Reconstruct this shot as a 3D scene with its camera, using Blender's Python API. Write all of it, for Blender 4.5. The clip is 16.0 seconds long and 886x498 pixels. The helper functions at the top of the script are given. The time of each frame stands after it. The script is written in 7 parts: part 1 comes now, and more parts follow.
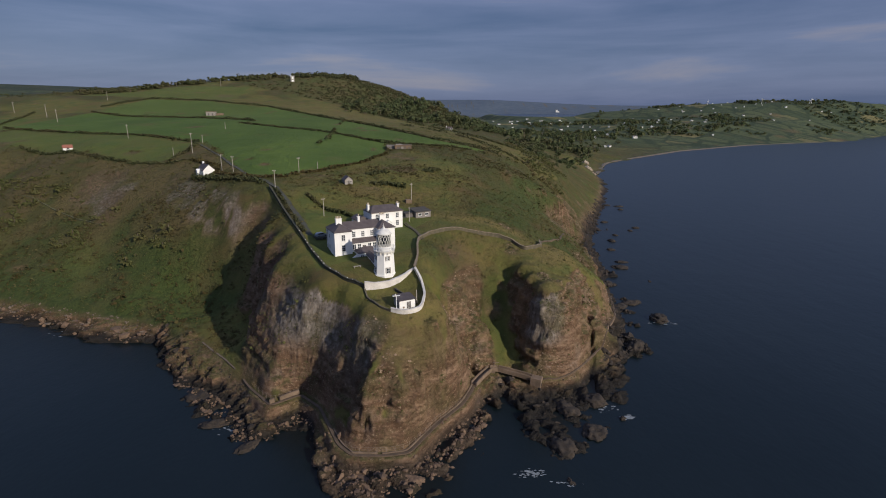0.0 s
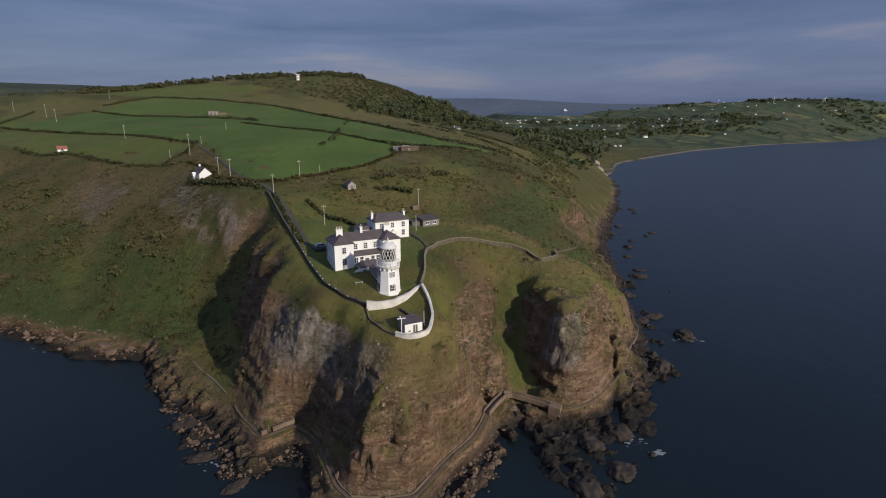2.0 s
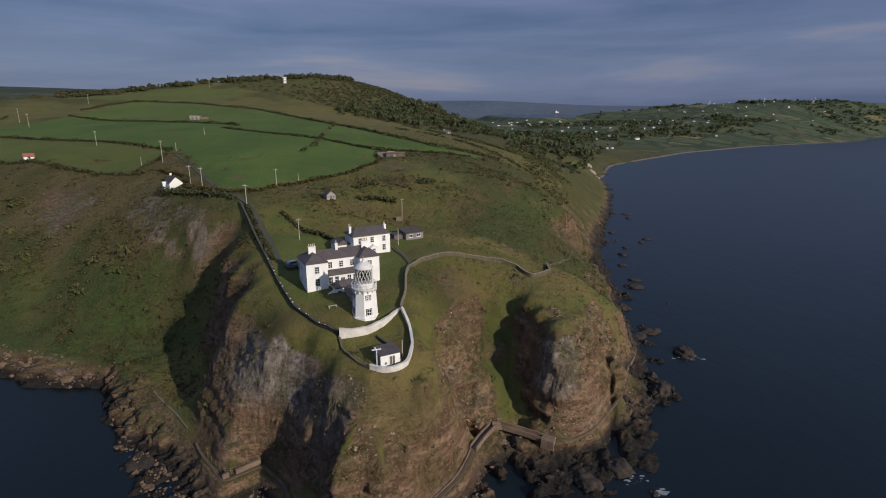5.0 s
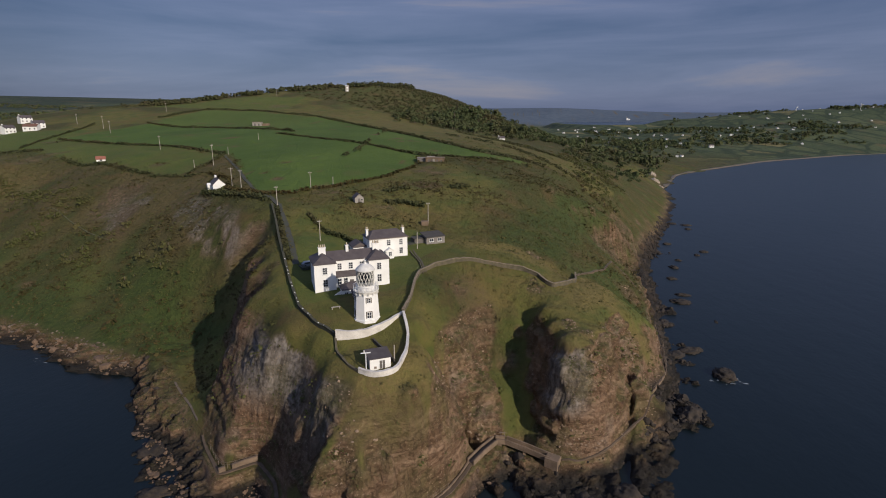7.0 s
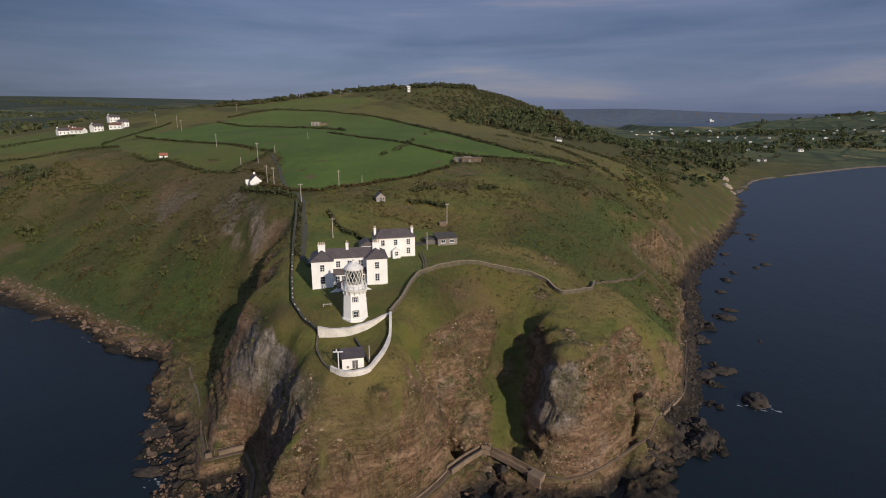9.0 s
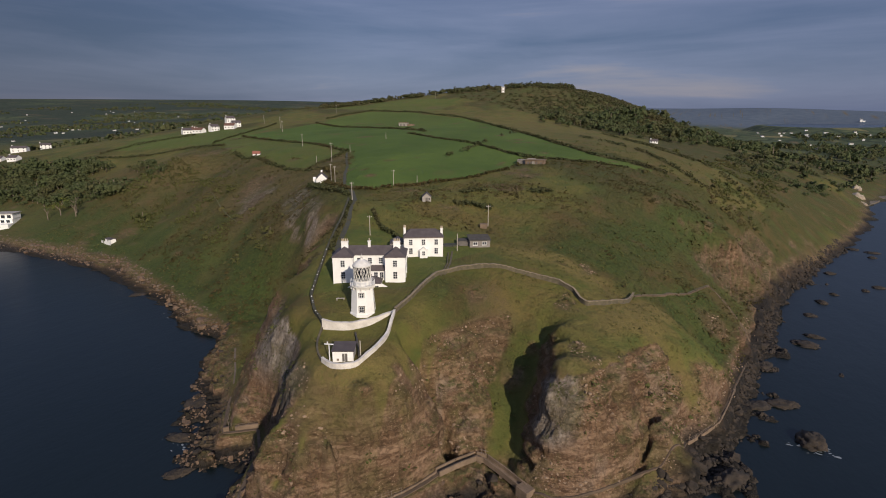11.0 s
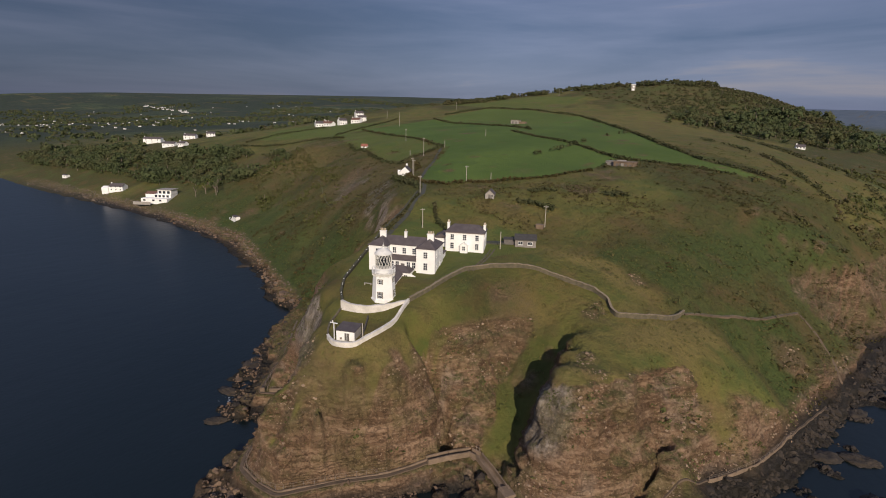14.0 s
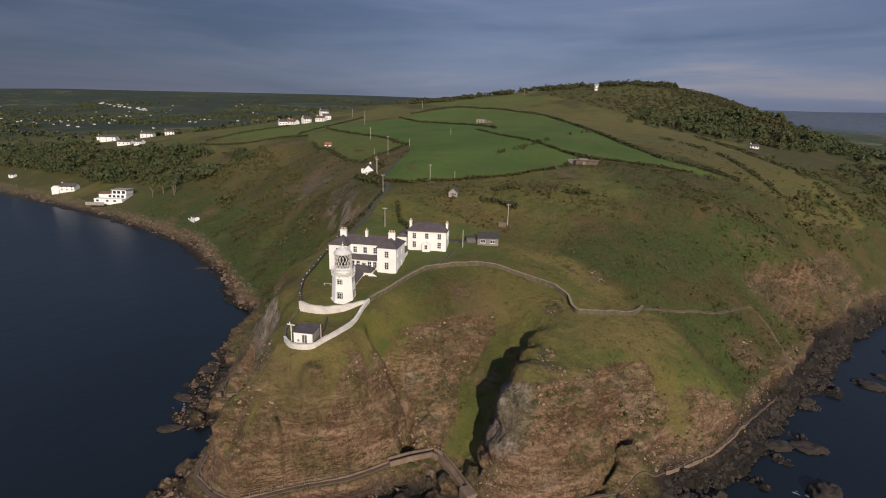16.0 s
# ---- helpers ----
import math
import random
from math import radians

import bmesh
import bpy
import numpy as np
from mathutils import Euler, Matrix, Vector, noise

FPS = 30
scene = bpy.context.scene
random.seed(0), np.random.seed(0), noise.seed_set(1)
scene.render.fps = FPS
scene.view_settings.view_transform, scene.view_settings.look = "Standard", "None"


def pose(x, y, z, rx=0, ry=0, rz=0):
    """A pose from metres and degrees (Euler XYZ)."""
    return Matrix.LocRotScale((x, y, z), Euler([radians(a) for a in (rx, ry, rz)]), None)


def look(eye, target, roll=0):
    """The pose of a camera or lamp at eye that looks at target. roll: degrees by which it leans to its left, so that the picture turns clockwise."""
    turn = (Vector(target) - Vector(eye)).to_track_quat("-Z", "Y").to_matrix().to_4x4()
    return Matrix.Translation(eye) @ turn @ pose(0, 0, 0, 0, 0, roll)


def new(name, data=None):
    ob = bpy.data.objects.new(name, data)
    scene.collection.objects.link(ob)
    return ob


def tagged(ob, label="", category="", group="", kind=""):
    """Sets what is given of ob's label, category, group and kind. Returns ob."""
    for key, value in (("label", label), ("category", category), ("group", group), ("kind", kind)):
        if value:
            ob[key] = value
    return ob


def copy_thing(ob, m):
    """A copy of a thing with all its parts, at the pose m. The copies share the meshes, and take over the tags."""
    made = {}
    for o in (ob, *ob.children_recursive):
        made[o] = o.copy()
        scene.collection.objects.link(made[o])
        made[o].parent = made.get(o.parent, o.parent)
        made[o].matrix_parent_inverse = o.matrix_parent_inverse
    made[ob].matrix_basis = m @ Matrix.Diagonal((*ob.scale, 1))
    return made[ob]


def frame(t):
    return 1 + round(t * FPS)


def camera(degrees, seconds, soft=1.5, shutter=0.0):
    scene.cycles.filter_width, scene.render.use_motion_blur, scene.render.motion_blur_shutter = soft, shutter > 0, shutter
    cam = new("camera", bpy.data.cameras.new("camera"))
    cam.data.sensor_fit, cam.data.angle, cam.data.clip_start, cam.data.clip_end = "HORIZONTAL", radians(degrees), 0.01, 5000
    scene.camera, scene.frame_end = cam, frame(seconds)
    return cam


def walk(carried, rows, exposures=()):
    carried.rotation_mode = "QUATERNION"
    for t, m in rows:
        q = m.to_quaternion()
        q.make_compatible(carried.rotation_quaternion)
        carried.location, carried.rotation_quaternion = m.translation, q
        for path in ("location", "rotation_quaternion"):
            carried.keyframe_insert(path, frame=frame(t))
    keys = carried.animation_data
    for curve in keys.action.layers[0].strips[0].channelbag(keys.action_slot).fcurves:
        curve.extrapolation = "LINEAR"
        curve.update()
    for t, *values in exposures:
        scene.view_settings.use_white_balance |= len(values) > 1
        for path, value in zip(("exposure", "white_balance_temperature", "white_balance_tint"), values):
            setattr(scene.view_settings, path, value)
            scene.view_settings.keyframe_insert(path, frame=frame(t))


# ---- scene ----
cam = camera(81.5, 16.0, soft=1.0)
PATH = [
    (0, (-0.825, -1.678, 79.292), (-0.844, 0.252, 78.769), 0.4),
    (0.5, (-0.891, 1.738, 79.292), (-0.922, 3.668, 78.768), 0.4),
    (1, (-1.192, 5.334, 79.581), (-1.233, 7.263, 79.053), 0.3),
    (1.5, (-1.488, 8.844, 79.796), (-1.533, 10.773, 79.268), 0.4),
    (2, (-1.891, 12.468, 79.951), (-1.936, 14.396, 79.423), 0.4),
    (2.5, (-2.502, 15.43, 80.139), (-2.54, 17.359, 79.613), 0.5),
    (3, (-2.933, 18.337, 80.577), (-2.968, 20.266, 80.051), 0.4),
    (3.5, (-2.937, 20.886, 80.727), (-2.97, 22.815, 80.202), 0.4),
    (4, (-2.069, 22.59, 80.867), (-2.109, 24.52, 80.343), 0.3),
    (4.5, (-0.752, 23.668, 80.981), (-0.778, 25.599, 80.462), 0.3),
    (4.7, (-0.34, 24.259, 81.03), (-0.355, 26.19, 80.508), 0.2),
    (6.8, (13.228, 28.632, 79.45), (13.01, 30.559, 78.959), 0.1),
    (7, (14.846, 29.159, 79.41), (14.579, 31.079, 78.917), -0.0),
    (7.5, (19.226, 30.686, 79.363), (18.84, 32.586, 78.871), -0.1),
    (8, (23.796, 32.345, 79.118), (23.342, 34.23, 78.629), -0.2),
    (8.2, (25.258, 32.863, 79.092), (24.789, 34.745, 78.602), -0.1),
    (10.3, (46.385, 41.335, 78.931), (45.641, 43.126, 78.441), 0.2),
    (10.5, (48.42, 42.199, 78.966), (47.621, 43.965, 78.475), 0.2),
    (11, (53.743, 44.034, 79.407), (52.848, 45.754, 78.917), 0.1),
    (11.5, (58.794, 46.861, 79.337), (57.817, 48.536, 78.846), 0.1),
    (12, (63.787, 49.623, 79.192), (62.732, 51.249, 78.699), 0.2),
    (12.5, (68.449, 52.252, 79.212), (67.317, 53.825, 78.716), 0.4),
    (13, (72.546, 55.082, 79.252), (71.347, 56.604, 78.754), 0.6),
    (13.5, (75.626, 56.788, 79.607), (74.36, 58.253, 79.106), 0.8),
    (14, (77.386, 58.064, 79.406), (76.082, 59.495, 78.902), 1.1),
    (14.5, (78.399, 58.585, 79.304), (77.1, 60.019, 78.798), 1.4),
    (15, (78.582, 58.801, 79.07), (77.319, 60.267, 78.564), 1.5),
    (15.5, (78.627, 59.415, 79.037), (77.401, 60.913, 78.533), 1.5),
    (16, (78.301, 60.35, 78.984), (77.088, 61.858, 78.48), 1.4),
]
walk(cam, [(t, look(eye, target, roll)) for t, eye, target, roll in PATH], [(0.0, -0.18, 6110, 9.0), (4.0, -0.25, 6070, 9.0), (8.0, -0.2, 6330, 9.5), (11.0, -0.13, 6500, 10.0), (16.0, -0.11, 6570, 10.5)])

# ---- light ----
SUN_AZ, SUN_EL = radians(131.0), radians(23.5)  # azimuth clockwise from +y
sun_dir = Vector((math.sin(SUN_AZ) * math.cos(SUN_EL), math.cos(SUN_AZ) * math.cos(SUN_EL), math.sin(SUN_EL)))
sun = new("sun", bpy.data.lights.new("sun", "SUN"))
sun.data.energy, sun.data.angle, sun.data.color = 4.6, radians(0.8), (1.0, 0.87, 0.73)
sun.matrix_world = look(sun_dir * 300, (0, 0, 0))

world = bpy.data.worlds.new("sky")
scene.world = world
world.use_nodes = True
wt = world.node_tree
wt.nodes.clear()
w_out = wt.nodes.new("ShaderNodeOutputWorld")
w_bg = wt.nodes.new("ShaderNodeBackground")
w_sky = wt.nodes.new("ShaderNodeTexSky")
w_sky.sky_type, w_sky.sun_disc = "NISHITA", False
w_sky.sun_elevation, w_sky.sun_rotation = SUN_EL, SUN_AZ
w_sky.air_density, w_sky.dust_density, w_sky.ozone_density = 1.0, 1.5, 2.0
w_bg.inputs["Strength"].default_value = 0.118
w_tc = wt.nodes.new("ShaderNodeTexCoord")
w_map = wt.nodes.new("ShaderNodeMapping")
w_map.inputs["Scale"].default_value = (1.0, 1.0, 9.0)
w_n = wt.nodes.new("ShaderNodeTexNoise")
w_n.inputs["Scale"].default_value, w_n.inputs["Detail"].default_value, w_n.inputs["Roughness"].default_value = 1.7, 7.0, 0.55
w_n.inputs["Distortion"].default_value = 0.4
w_r = wt.nodes.new("ShaderNodeValToRGB")
w_r.color_ramp.elements[0].position, w_r.color_ramp.elements[0].color = 0.36, (0.68, 0.98, 1.92, 1)
w_r.color_ramp.elements[1].position, w_r.color_ramp.elements[1].color = 0.60, (1.35, 1.60, 2.70, 1)
w_hi = w_r.color_ramp.elements.new(0.71)
w_hi.color = (2.2, 2.1, 2.75, 1)
w_mix = wt.nodes.new("ShaderNodeMix")
w_mix.data_type = "RGBA"
w_mix.inputs[0].default_value = 0.86  # a nearly closed deck of stratus
wt.links.new(w_tc.outputs["Generated"], w_map.inputs["Vector"])
wt.links.new(w_map.outputs[0], w_n.inputs["Vector"])
wt.links.new(w_n.outputs["Fac"], w_r.inputs[0])
wt.links.new(w_sky.outputs[0], w_mix.inputs[6])
wt.links.new(w_r.outputs[0], w_mix.inputs[7])
w_sep = wt.nodes.new("ShaderNodeSeparateXYZ")
w_bank = wt.nodes.new("ShaderNodeMapRange")  # a heavier cloud bank inland, to the west
w_bank.interpolation_type = "SMOOTHSTEP"
w_bank.inputs["From Min"].default_value, w_bank.inputs["From Max"].default_value = -0.98, -0.55
w_bank.inputs["To Min"].default_value, w_bank.inputs["To Max"].default_value = 0.64, 1.04
w_dim = wt.nodes.new("ShaderNodeMix")
w_dim.data_type, w_dim.blend_type = "RGBA", "MULTIPLY"
w_dim.inputs[0].default_value = 1.0
wt.links.new(w_tc.outputs["Generated"], w_sep.inputs[0])
wt.links.new(w_sep.outputs[0], w_bank.inputs["Value"])
wt.links.new(w_mix.outputs[2], w_dim.inputs[6])
w_low = wt.nodes.new("ShaderNodeMapRange")
w_low.interpolation_type = "SMOOTHSTEP"
w_low.inputs["From Min"].default_value, w_low.inputs["From Max"].default_value = 0.14, 0.42
w_fade = wt.nodes.new("ShaderNodeMix")
w_fade.inputs[3].default_value = 1.15
wt.links.new(w_sep.outputs[2], w_low.inputs["Value"])
wt.links.new(w_low.outputs[0], w_fade.inputs[0])
wt.links.new(w_bank.outputs[0], w_fade.inputs[2])
wt.links.new(w_fade.outputs[0], w_dim.inputs[7])
w_up = wt.nodes.new("ShaderNodeMapRange")  # unseen sky overhead brightened to fill the shadows
w_up.interpolation_type = "SMOOTHSTEP"
w_up.inputs["From Min"].default_value, w_up.inputs["From Max"].default_value = 0.28, 0.95
w_up.inputs["To Min"].default_value, w_up.inputs["To Max"].default_value = 1.0, 1.9
w_fill = wt.nodes.new("ShaderNodeMix")
w_fill.data_type, w_fill.blend_type = "RGBA", "MULTIPLY"
w_fill.inputs[0].default_value = 1.0
wt.links.new(w_sep.outputs[2], w_up.inputs["Value"])
wt.links.new(w_dim.outputs[2], w_fill.inputs[6])
wt.links.new(w_up.outputs[0], w_fill.inputs[7])
wt.links.new(w_fill.outputs[2], w_bg.inputs["Color"])
wt.links.new(w_bg.outputs[0], w_out.inputs[0])

# ---- materials ----
def material(name):
    m = bpy.data.materials.new(name)
    m.use_nodes = True
    nt = m.node_tree
    return m, nt, nt.nodes["Principled BSDF"]


def node(nt, kind, **inputs):
    n = nt.nodes.new("ShaderNode" + kind)
    for key, value in inputs.items():
        n.inputs[key.replace("_", " ")].default_value = value
    return n


def noise_of(nt, scale, detail=4.0, rough=0.6, stretch=None):
    n = node(nt, "TexNoise", Scale=scale, Detail=detail, Roughness=rough)
    tc = nt.nodes.new("ShaderNodeTexCoord")
    if stretch:
        mp = nt.nodes.new("ShaderNodeMapping")
        mp.inputs["Scale"].default_value = stretch
        nt.links.new(tc.outputs["Object"], mp.inputs[0])
        nt.links.new(mp.outputs[0], n.inputs["Vector"])
    else:
        nt.links.new(tc.outputs["Object"], n.inputs["Vector"])
    return n.outputs["Fac"]


def mix(nt, fac, a, b, how="MIX"):
    n = nt.nodes.new("ShaderNodeMix")
    n.data_type, n.blend_type = "RGBA", how
    for slot, v in ((0, fac), (6, a), (7, b)):
        if hasattr(v, "is_linked"):
            nt.links.new(v, n.inputs[slot])
        else:
            n.inputs[slot].default_value = v if slot == 0 else (*v, 1)
    return n.outputs[2]


def ramp(nt, v, lo, hi):
    n = node(nt, "MapRange")
    n.inputs["From Min"].default_value, n.inputs["From Max"].default_value = lo, hi
    nt.links.new(v, n.inputs["Value"])
    return n.outputs[0]


def calc(nt, op, a, b):
    n = nt.nodes.new("ShaderNodeMath")
    n.operation = op
    n.use_clamp = True
    for slot, v in ((0, a), (1, b)):
        if hasattr(v, "is_linked"):
            nt.links.new(v, n.inputs[slot])
        else:
            n.inputs[slot].default_value = v
    return n.outputs[0]


def bump(nt, bsdf, height, distance, strength=1.0):
    b = node(nt, "Bump", Strength=strength, Distance=distance)
    nt.links.new(height, b.inputs["Height"])
    nt.links.new(b.outputs[0], bsdf.inputs["Normal"])


def masks(nt, name):
    a = nt.nodes.new("ShaderNodeAttribute")
    a.attribute_name = name
    s = nt.nodes.new("ShaderNodeSeparateColor")
    nt.links.new(a.outputs["Color"], s.inputs[0])
    return (*s.outputs, a.outputs["Alpha"])


def surface(name, a, b, scale, rough=0.8, depth=0.01, metal=0.0, scale2=None, dirt=0.25):
    """A plain worn surface: two colours mixed by coarse and fine noise, with a fine relief."""
    m, nt, s = material(name)
    coarse, fine = noise_of(nt, scale, 5.0), noise_of(nt, scale2 or scale * 9, 4.0)
    c = mix(nt, ramp(nt, coarse, 0.35, 0.65), a, b)
    c = mix(nt, calc(nt, "MULTIPLY", ramp(nt, fine, 0.5, 0.75), dirt), c, tuple(v * 0.45 for v in a))
    nt.links.new(c, s.inputs["Base Color"])
    s.inputs["Roughness"].default_value, s.inputs["Metallic"].default_value = rough, metal
    bump(nt, s, fine, depth)
    return m


def ground_material():
    m, nt, s = material("ground_cover")
    rock, lush, scrub, dry = masks(nt, "cover")
    wet, pale, far, earth = masks(nt, "state")
    wide, mid, fine, grit = noise_of(nt, 0.02, 4.0), noise_of(nt, 0.11, 6.0), noise_of(nt, 0.7, 8.0, 0.72), noise_of(nt, 3.0, 4.0)
    grass = mix(nt, ramp(nt, mid, 0.35, 0.65), (0.0900, 0.0954, 0.0229), (0.1548, 0.1368, 0.0374))
    grass = mix(nt, ramp(nt, fine, 0.45, 0.75), grass, (0.092, 0.081, 0.0237))
    straw = mix(nt, ramp(nt, fine, 0.3, 0.7), (0.1818, 0.1440, 0.0470), (0.1179, 0.1017, 0.0293))
    grass = mix(nt, calc(nt, "MULTIPLY", dry, ramp(nt, mid, 0.3, 0.6)), grass, straw)
    bush = mix(nt, ramp(nt, fine, 0.35, 0.65), (0.042, 0.046, 0.0135), (0.086, 0.081, 0.0245))
    bush = mix(nt, calc(nt, "MULTIPLY", ramp(nt, mid, 0.52, 0.68), 0.6), bush, (0.087, 0.056, 0.0238))
    grass = mix(nt, scrub, grass, bush)
    patchy = noise_of(nt, 0.055, 5.0, 0.65)
    grass = mix(nt, calc(nt, "MULTIPLY", ramp(nt, patchy, 0.52, 0.62), 0.55), grass, mix(nt, ramp(nt, fine, 0.35, 0.65), (0.134, 0.085, 0.0340), (0.089, 0.073, 0.0276)))
    grass = mix(nt, calc(nt, "MULTIPLY", ramp(nt, patchy, 0.46, 0.36), 0.55), grass, mix(nt, ramp(nt, fine, 0.35, 0.65), (0.056, 0.080, 0.0213), (0.089, 0.112, 0.0298)))
    meadow = mix(nt, ramp(nt, wide, 0.35, 0.65), (0.066, 0.107, 0.0210), (0.094, 0.140, 0.0280))
    meadow = mix(nt, calc(nt, "MULTIPLY", ramp(nt, mid, 0.5, 0.75), 0.4), meadow, (0.050, 0.086, 0.0160))
    grass = mix(nt, lush, grass, meadow)
    # patchwork of far fields with dark hedges between them
    tc = nt.nodes.new("ShaderNodeTexCoord")
    mp = nt.nodes.new("ShaderNodeMapping")
    mp.inputs["Scale"].default_value, mp.inputs["Rotation"].default_value = (0.0115, 0.0085, 0.0), (0, 0, 0.5)
    nt.links.new(tc.outputs["Object"], mp.inputs[0])
    cell = nt.nodes.new("ShaderNodeTexVoronoi")
    cell.inputs["Scale"].default_value, cell.inputs["Randomness"].default_value = 1.0, 0.75
    edge = nt.nodes.new("ShaderNodeTexVoronoi")
    edge.feature = "DISTANCE_TO_EDGE"
    edge.inputs["Scale"].default_value, edge.inputs["Randomness"].default_value = 1.0, 0.75
    nt.links.new(mp.outputs[0], cell.inputs["Vector"])
    nt.links.new(mp.outputs[0], edge.inputs["Vector"])
    sep = nt.nodes.new("ShaderNodeSeparateColor")
    nt.links.new(cell.outputs["Color"], sep.inputs[0])
    patch = mix(nt, sep.outputs[0], (0.056, 0.074, 0.033), (0.092, 0.107, 0.046))
    patch = mix(nt, ramp(nt, sep.outputs[1], 0.75, 0.95), patch, (0.172, 0.150, 0.062))
    patch = mix(nt, ramp(nt, mid, 0.52, 0.66), patch, (0.048, 0.064, 0.032))
    patch = mix(nt, ramp(nt, edge.outputs["Distance"], 0.07, 0.03), patch, (0.034, 0.048, 0.023))
    patch = mix(nt, ramp(nt, wide, 0.52, 0.60), patch, (0.042, 0.059, 0.029))
    # bluish tint by distance: haze painted into the far land's colour
    far_haze = nt.nodes.new("ShaderNodeAttribute")
    far_haze.attribute_name = "far_haze"
    patch = mix(nt, far_haze.outputs["Fac"], patch, mix(nt, ramp(nt, wide, 0.4, 0.6), (0.076, 0.099, 0.128), (0.096, 0.119, 0.144)))
    # dark western lowland: its woods, with cloud shade put into the colour
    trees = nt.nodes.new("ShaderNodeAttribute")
    trees.attribute_name = "wood_cloud_shade"
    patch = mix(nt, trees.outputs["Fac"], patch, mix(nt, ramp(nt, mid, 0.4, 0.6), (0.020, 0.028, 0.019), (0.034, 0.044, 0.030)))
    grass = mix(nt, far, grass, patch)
    green, russet, golden, _ = masks(nt, "verdant")
    brake = mix(nt, ramp(nt, fine, 0.34, 0.66), (0.078, 0.061, 0.024), (0.154, 0.115, 0.047))
    grass = mix(nt, calc(nt, "MULTIPLY", russet, 0.75), grass, brake)
    deep = mix(nt, ramp(nt, fine, 0.36, 0.64), (0.032, 0.049, 0.0120), (0.068, 0.086, 0.0215))
    deep = mix(nt, calc(nt, "MULTIPLY", ramp(nt, patchy, 0.50, 0.60), 0.5), deep, (0.078, 0.070, 0.024))
    grass = mix(nt, green, grass, deep)
    grass = mix(nt, calc(nt, "MULTIPLY", golden, ramp(nt, fine, 0.30, 0.58)), grass, mix(nt, ramp(nt, grit, 0.35, 0.65), (0.150, 0.117, 0.036), (0.205, 0.158, 0.055)))
    streak, speck = noise_of(nt, 0.9, 6.0, 0.65, (1.0, 1.0, 0.28)), noise_of(nt, 1.7, 7.0, 0.72, (0.8, 0.8, 1.3))
    # bedded rock: nearly level pale and brown bands, dark partings between them, upright joints across
    beds, bands = noise_of(nt, 1.0, 7.0, 0.66, (0.20, 0.17, 0.80)), noise_of(nt, 1.0, 6.0, 0.62, (0.075, 0.07, 0.34))
    joints = noise_of(nt, 1.0, 7.0, 0.62, (0.42, 0.42, 0.11))

    def parting(value, width):
        """A thin line wherever a noise passes its middle."""
        shift, fold = nt.nodes.new("ShaderNodeMath"), nt.nodes.new("ShaderNodeMath")
        shift.operation, fold.operation = "SUBTRACT", "ABSOLUTE"
        nt.links.new(value, shift.inputs[0])
        shift.inputs[1].default_value = 0.5
        nt.links.new(shift.outputs[0], fold.inputs[0])
        return ramp(nt, fold.outputs[0], width, 0.0)

    seam = calc(nt, "MAXIMUM", parting(beds, 0.020), calc(nt, "MULTIPLY", parting(joints, 0.014), 0.8))
    stone = mix(nt, ramp(nt, mid, 0.36, 0.64), (0.1152, 0.0666, 0.0378), (0.2088, 0.1260, 0.0720))
    stone = mix(nt, calc(nt, "MULTIPLY", ramp(nt, bands, 0.48, 0.62), 0.75), stone, (0.3015, 0.1944, 0.1197))
    stone = mix(nt, calc(nt, "MULTIPLY", ramp(nt, beds, 0.54, 0.66), 0.45), stone, (0.2970, 0.2052, 0.1314))
    stone = mix(nt, calc(nt, "MULTIPLY", ramp(nt, beds, 0.44, 0.34), 0.45), stone, (0.085, 0.056, 0.034))
    stone = mix(nt, calc(nt, "MULTIPLY", ramp(nt, speck, 0.55, 0.68), 0.7), stone, (0.072, 0.050, 0.031))
    grey = mix(nt, ramp(nt, streak, 0.36, 0.66), (0.125, 0.102, 0.078), (0.335, 0.288, 0.232))
    stone = mix(nt, pale, stone, grey)
    stone = mix(nt, calc(nt, "MULTIPLY", calc(nt, "MULTIPLY", seam, ramp(nt, fine, 0.36, 0.60)), 0.3), stone, (0.036, 0.026, 0.018))
    stone = mix(nt, calc(nt, "MULTIPLY", ramp(nt, noise_of(nt, 0.10, 9.0, 0.72), 0.49, 0.60), 0.6), stone, mix(nt, ramp(nt, speck, 0.4, 0.62), (0.066, 0.062, 0.021), (0.125, 0.102, 0.040)))
    fleck = noise_of(nt, 1.9, 6.0, 0.72, (0.9, 0.9, 1.3))
    stone = mix(nt, calc(nt, "MULTIPLY", ramp(nt, fleck, 0.56, 0.66), 0.7), stone, (0.37, 0.27, 0.175))
    # turf and earth lodge where the rock lies flatter
    geo = nt.nodes.new("ShaderNodeNewGeometry")
    lie = nt.nodes.new("ShaderNodeSeparateXYZ")
    nt.links.new(geo.outputs["Normal"], lie.inputs[0])
    shelf = calc(nt, "MULTIPLY", ramp(nt, lie.outputs[2], 0.50, 0.80), ramp(nt, fine, 0.40, 0.55))
    shelf = calc(nt, "MULTIPLY", shelf, calc(nt, "SUBTRACT", 1.0, wet))
    stone = mix(nt, calc(nt, "MULTIPLY", shelf, 0.85), stone, mix(nt, ramp(nt, speck, 0.4, 0.62), (0.062, 0.064, 0.022), (0.115, 0.105, 0.040)))
    stone = mix(nt, wet, stone, (0.026, 0.022, 0.017))
    c = mix(nt, rock, grass, stone)
    c = mix(nt, calc(nt, "MULTIPLY", earth, ramp(nt, fine, 0.3, 0.6)), c, mix(nt, ramp(nt, grit, 0.35, 0.65), (0.165, 0.105, 0.062), (0.085, 0.062, 0.032)))
    nt.links.new(c, s.inputs["Base Color"])
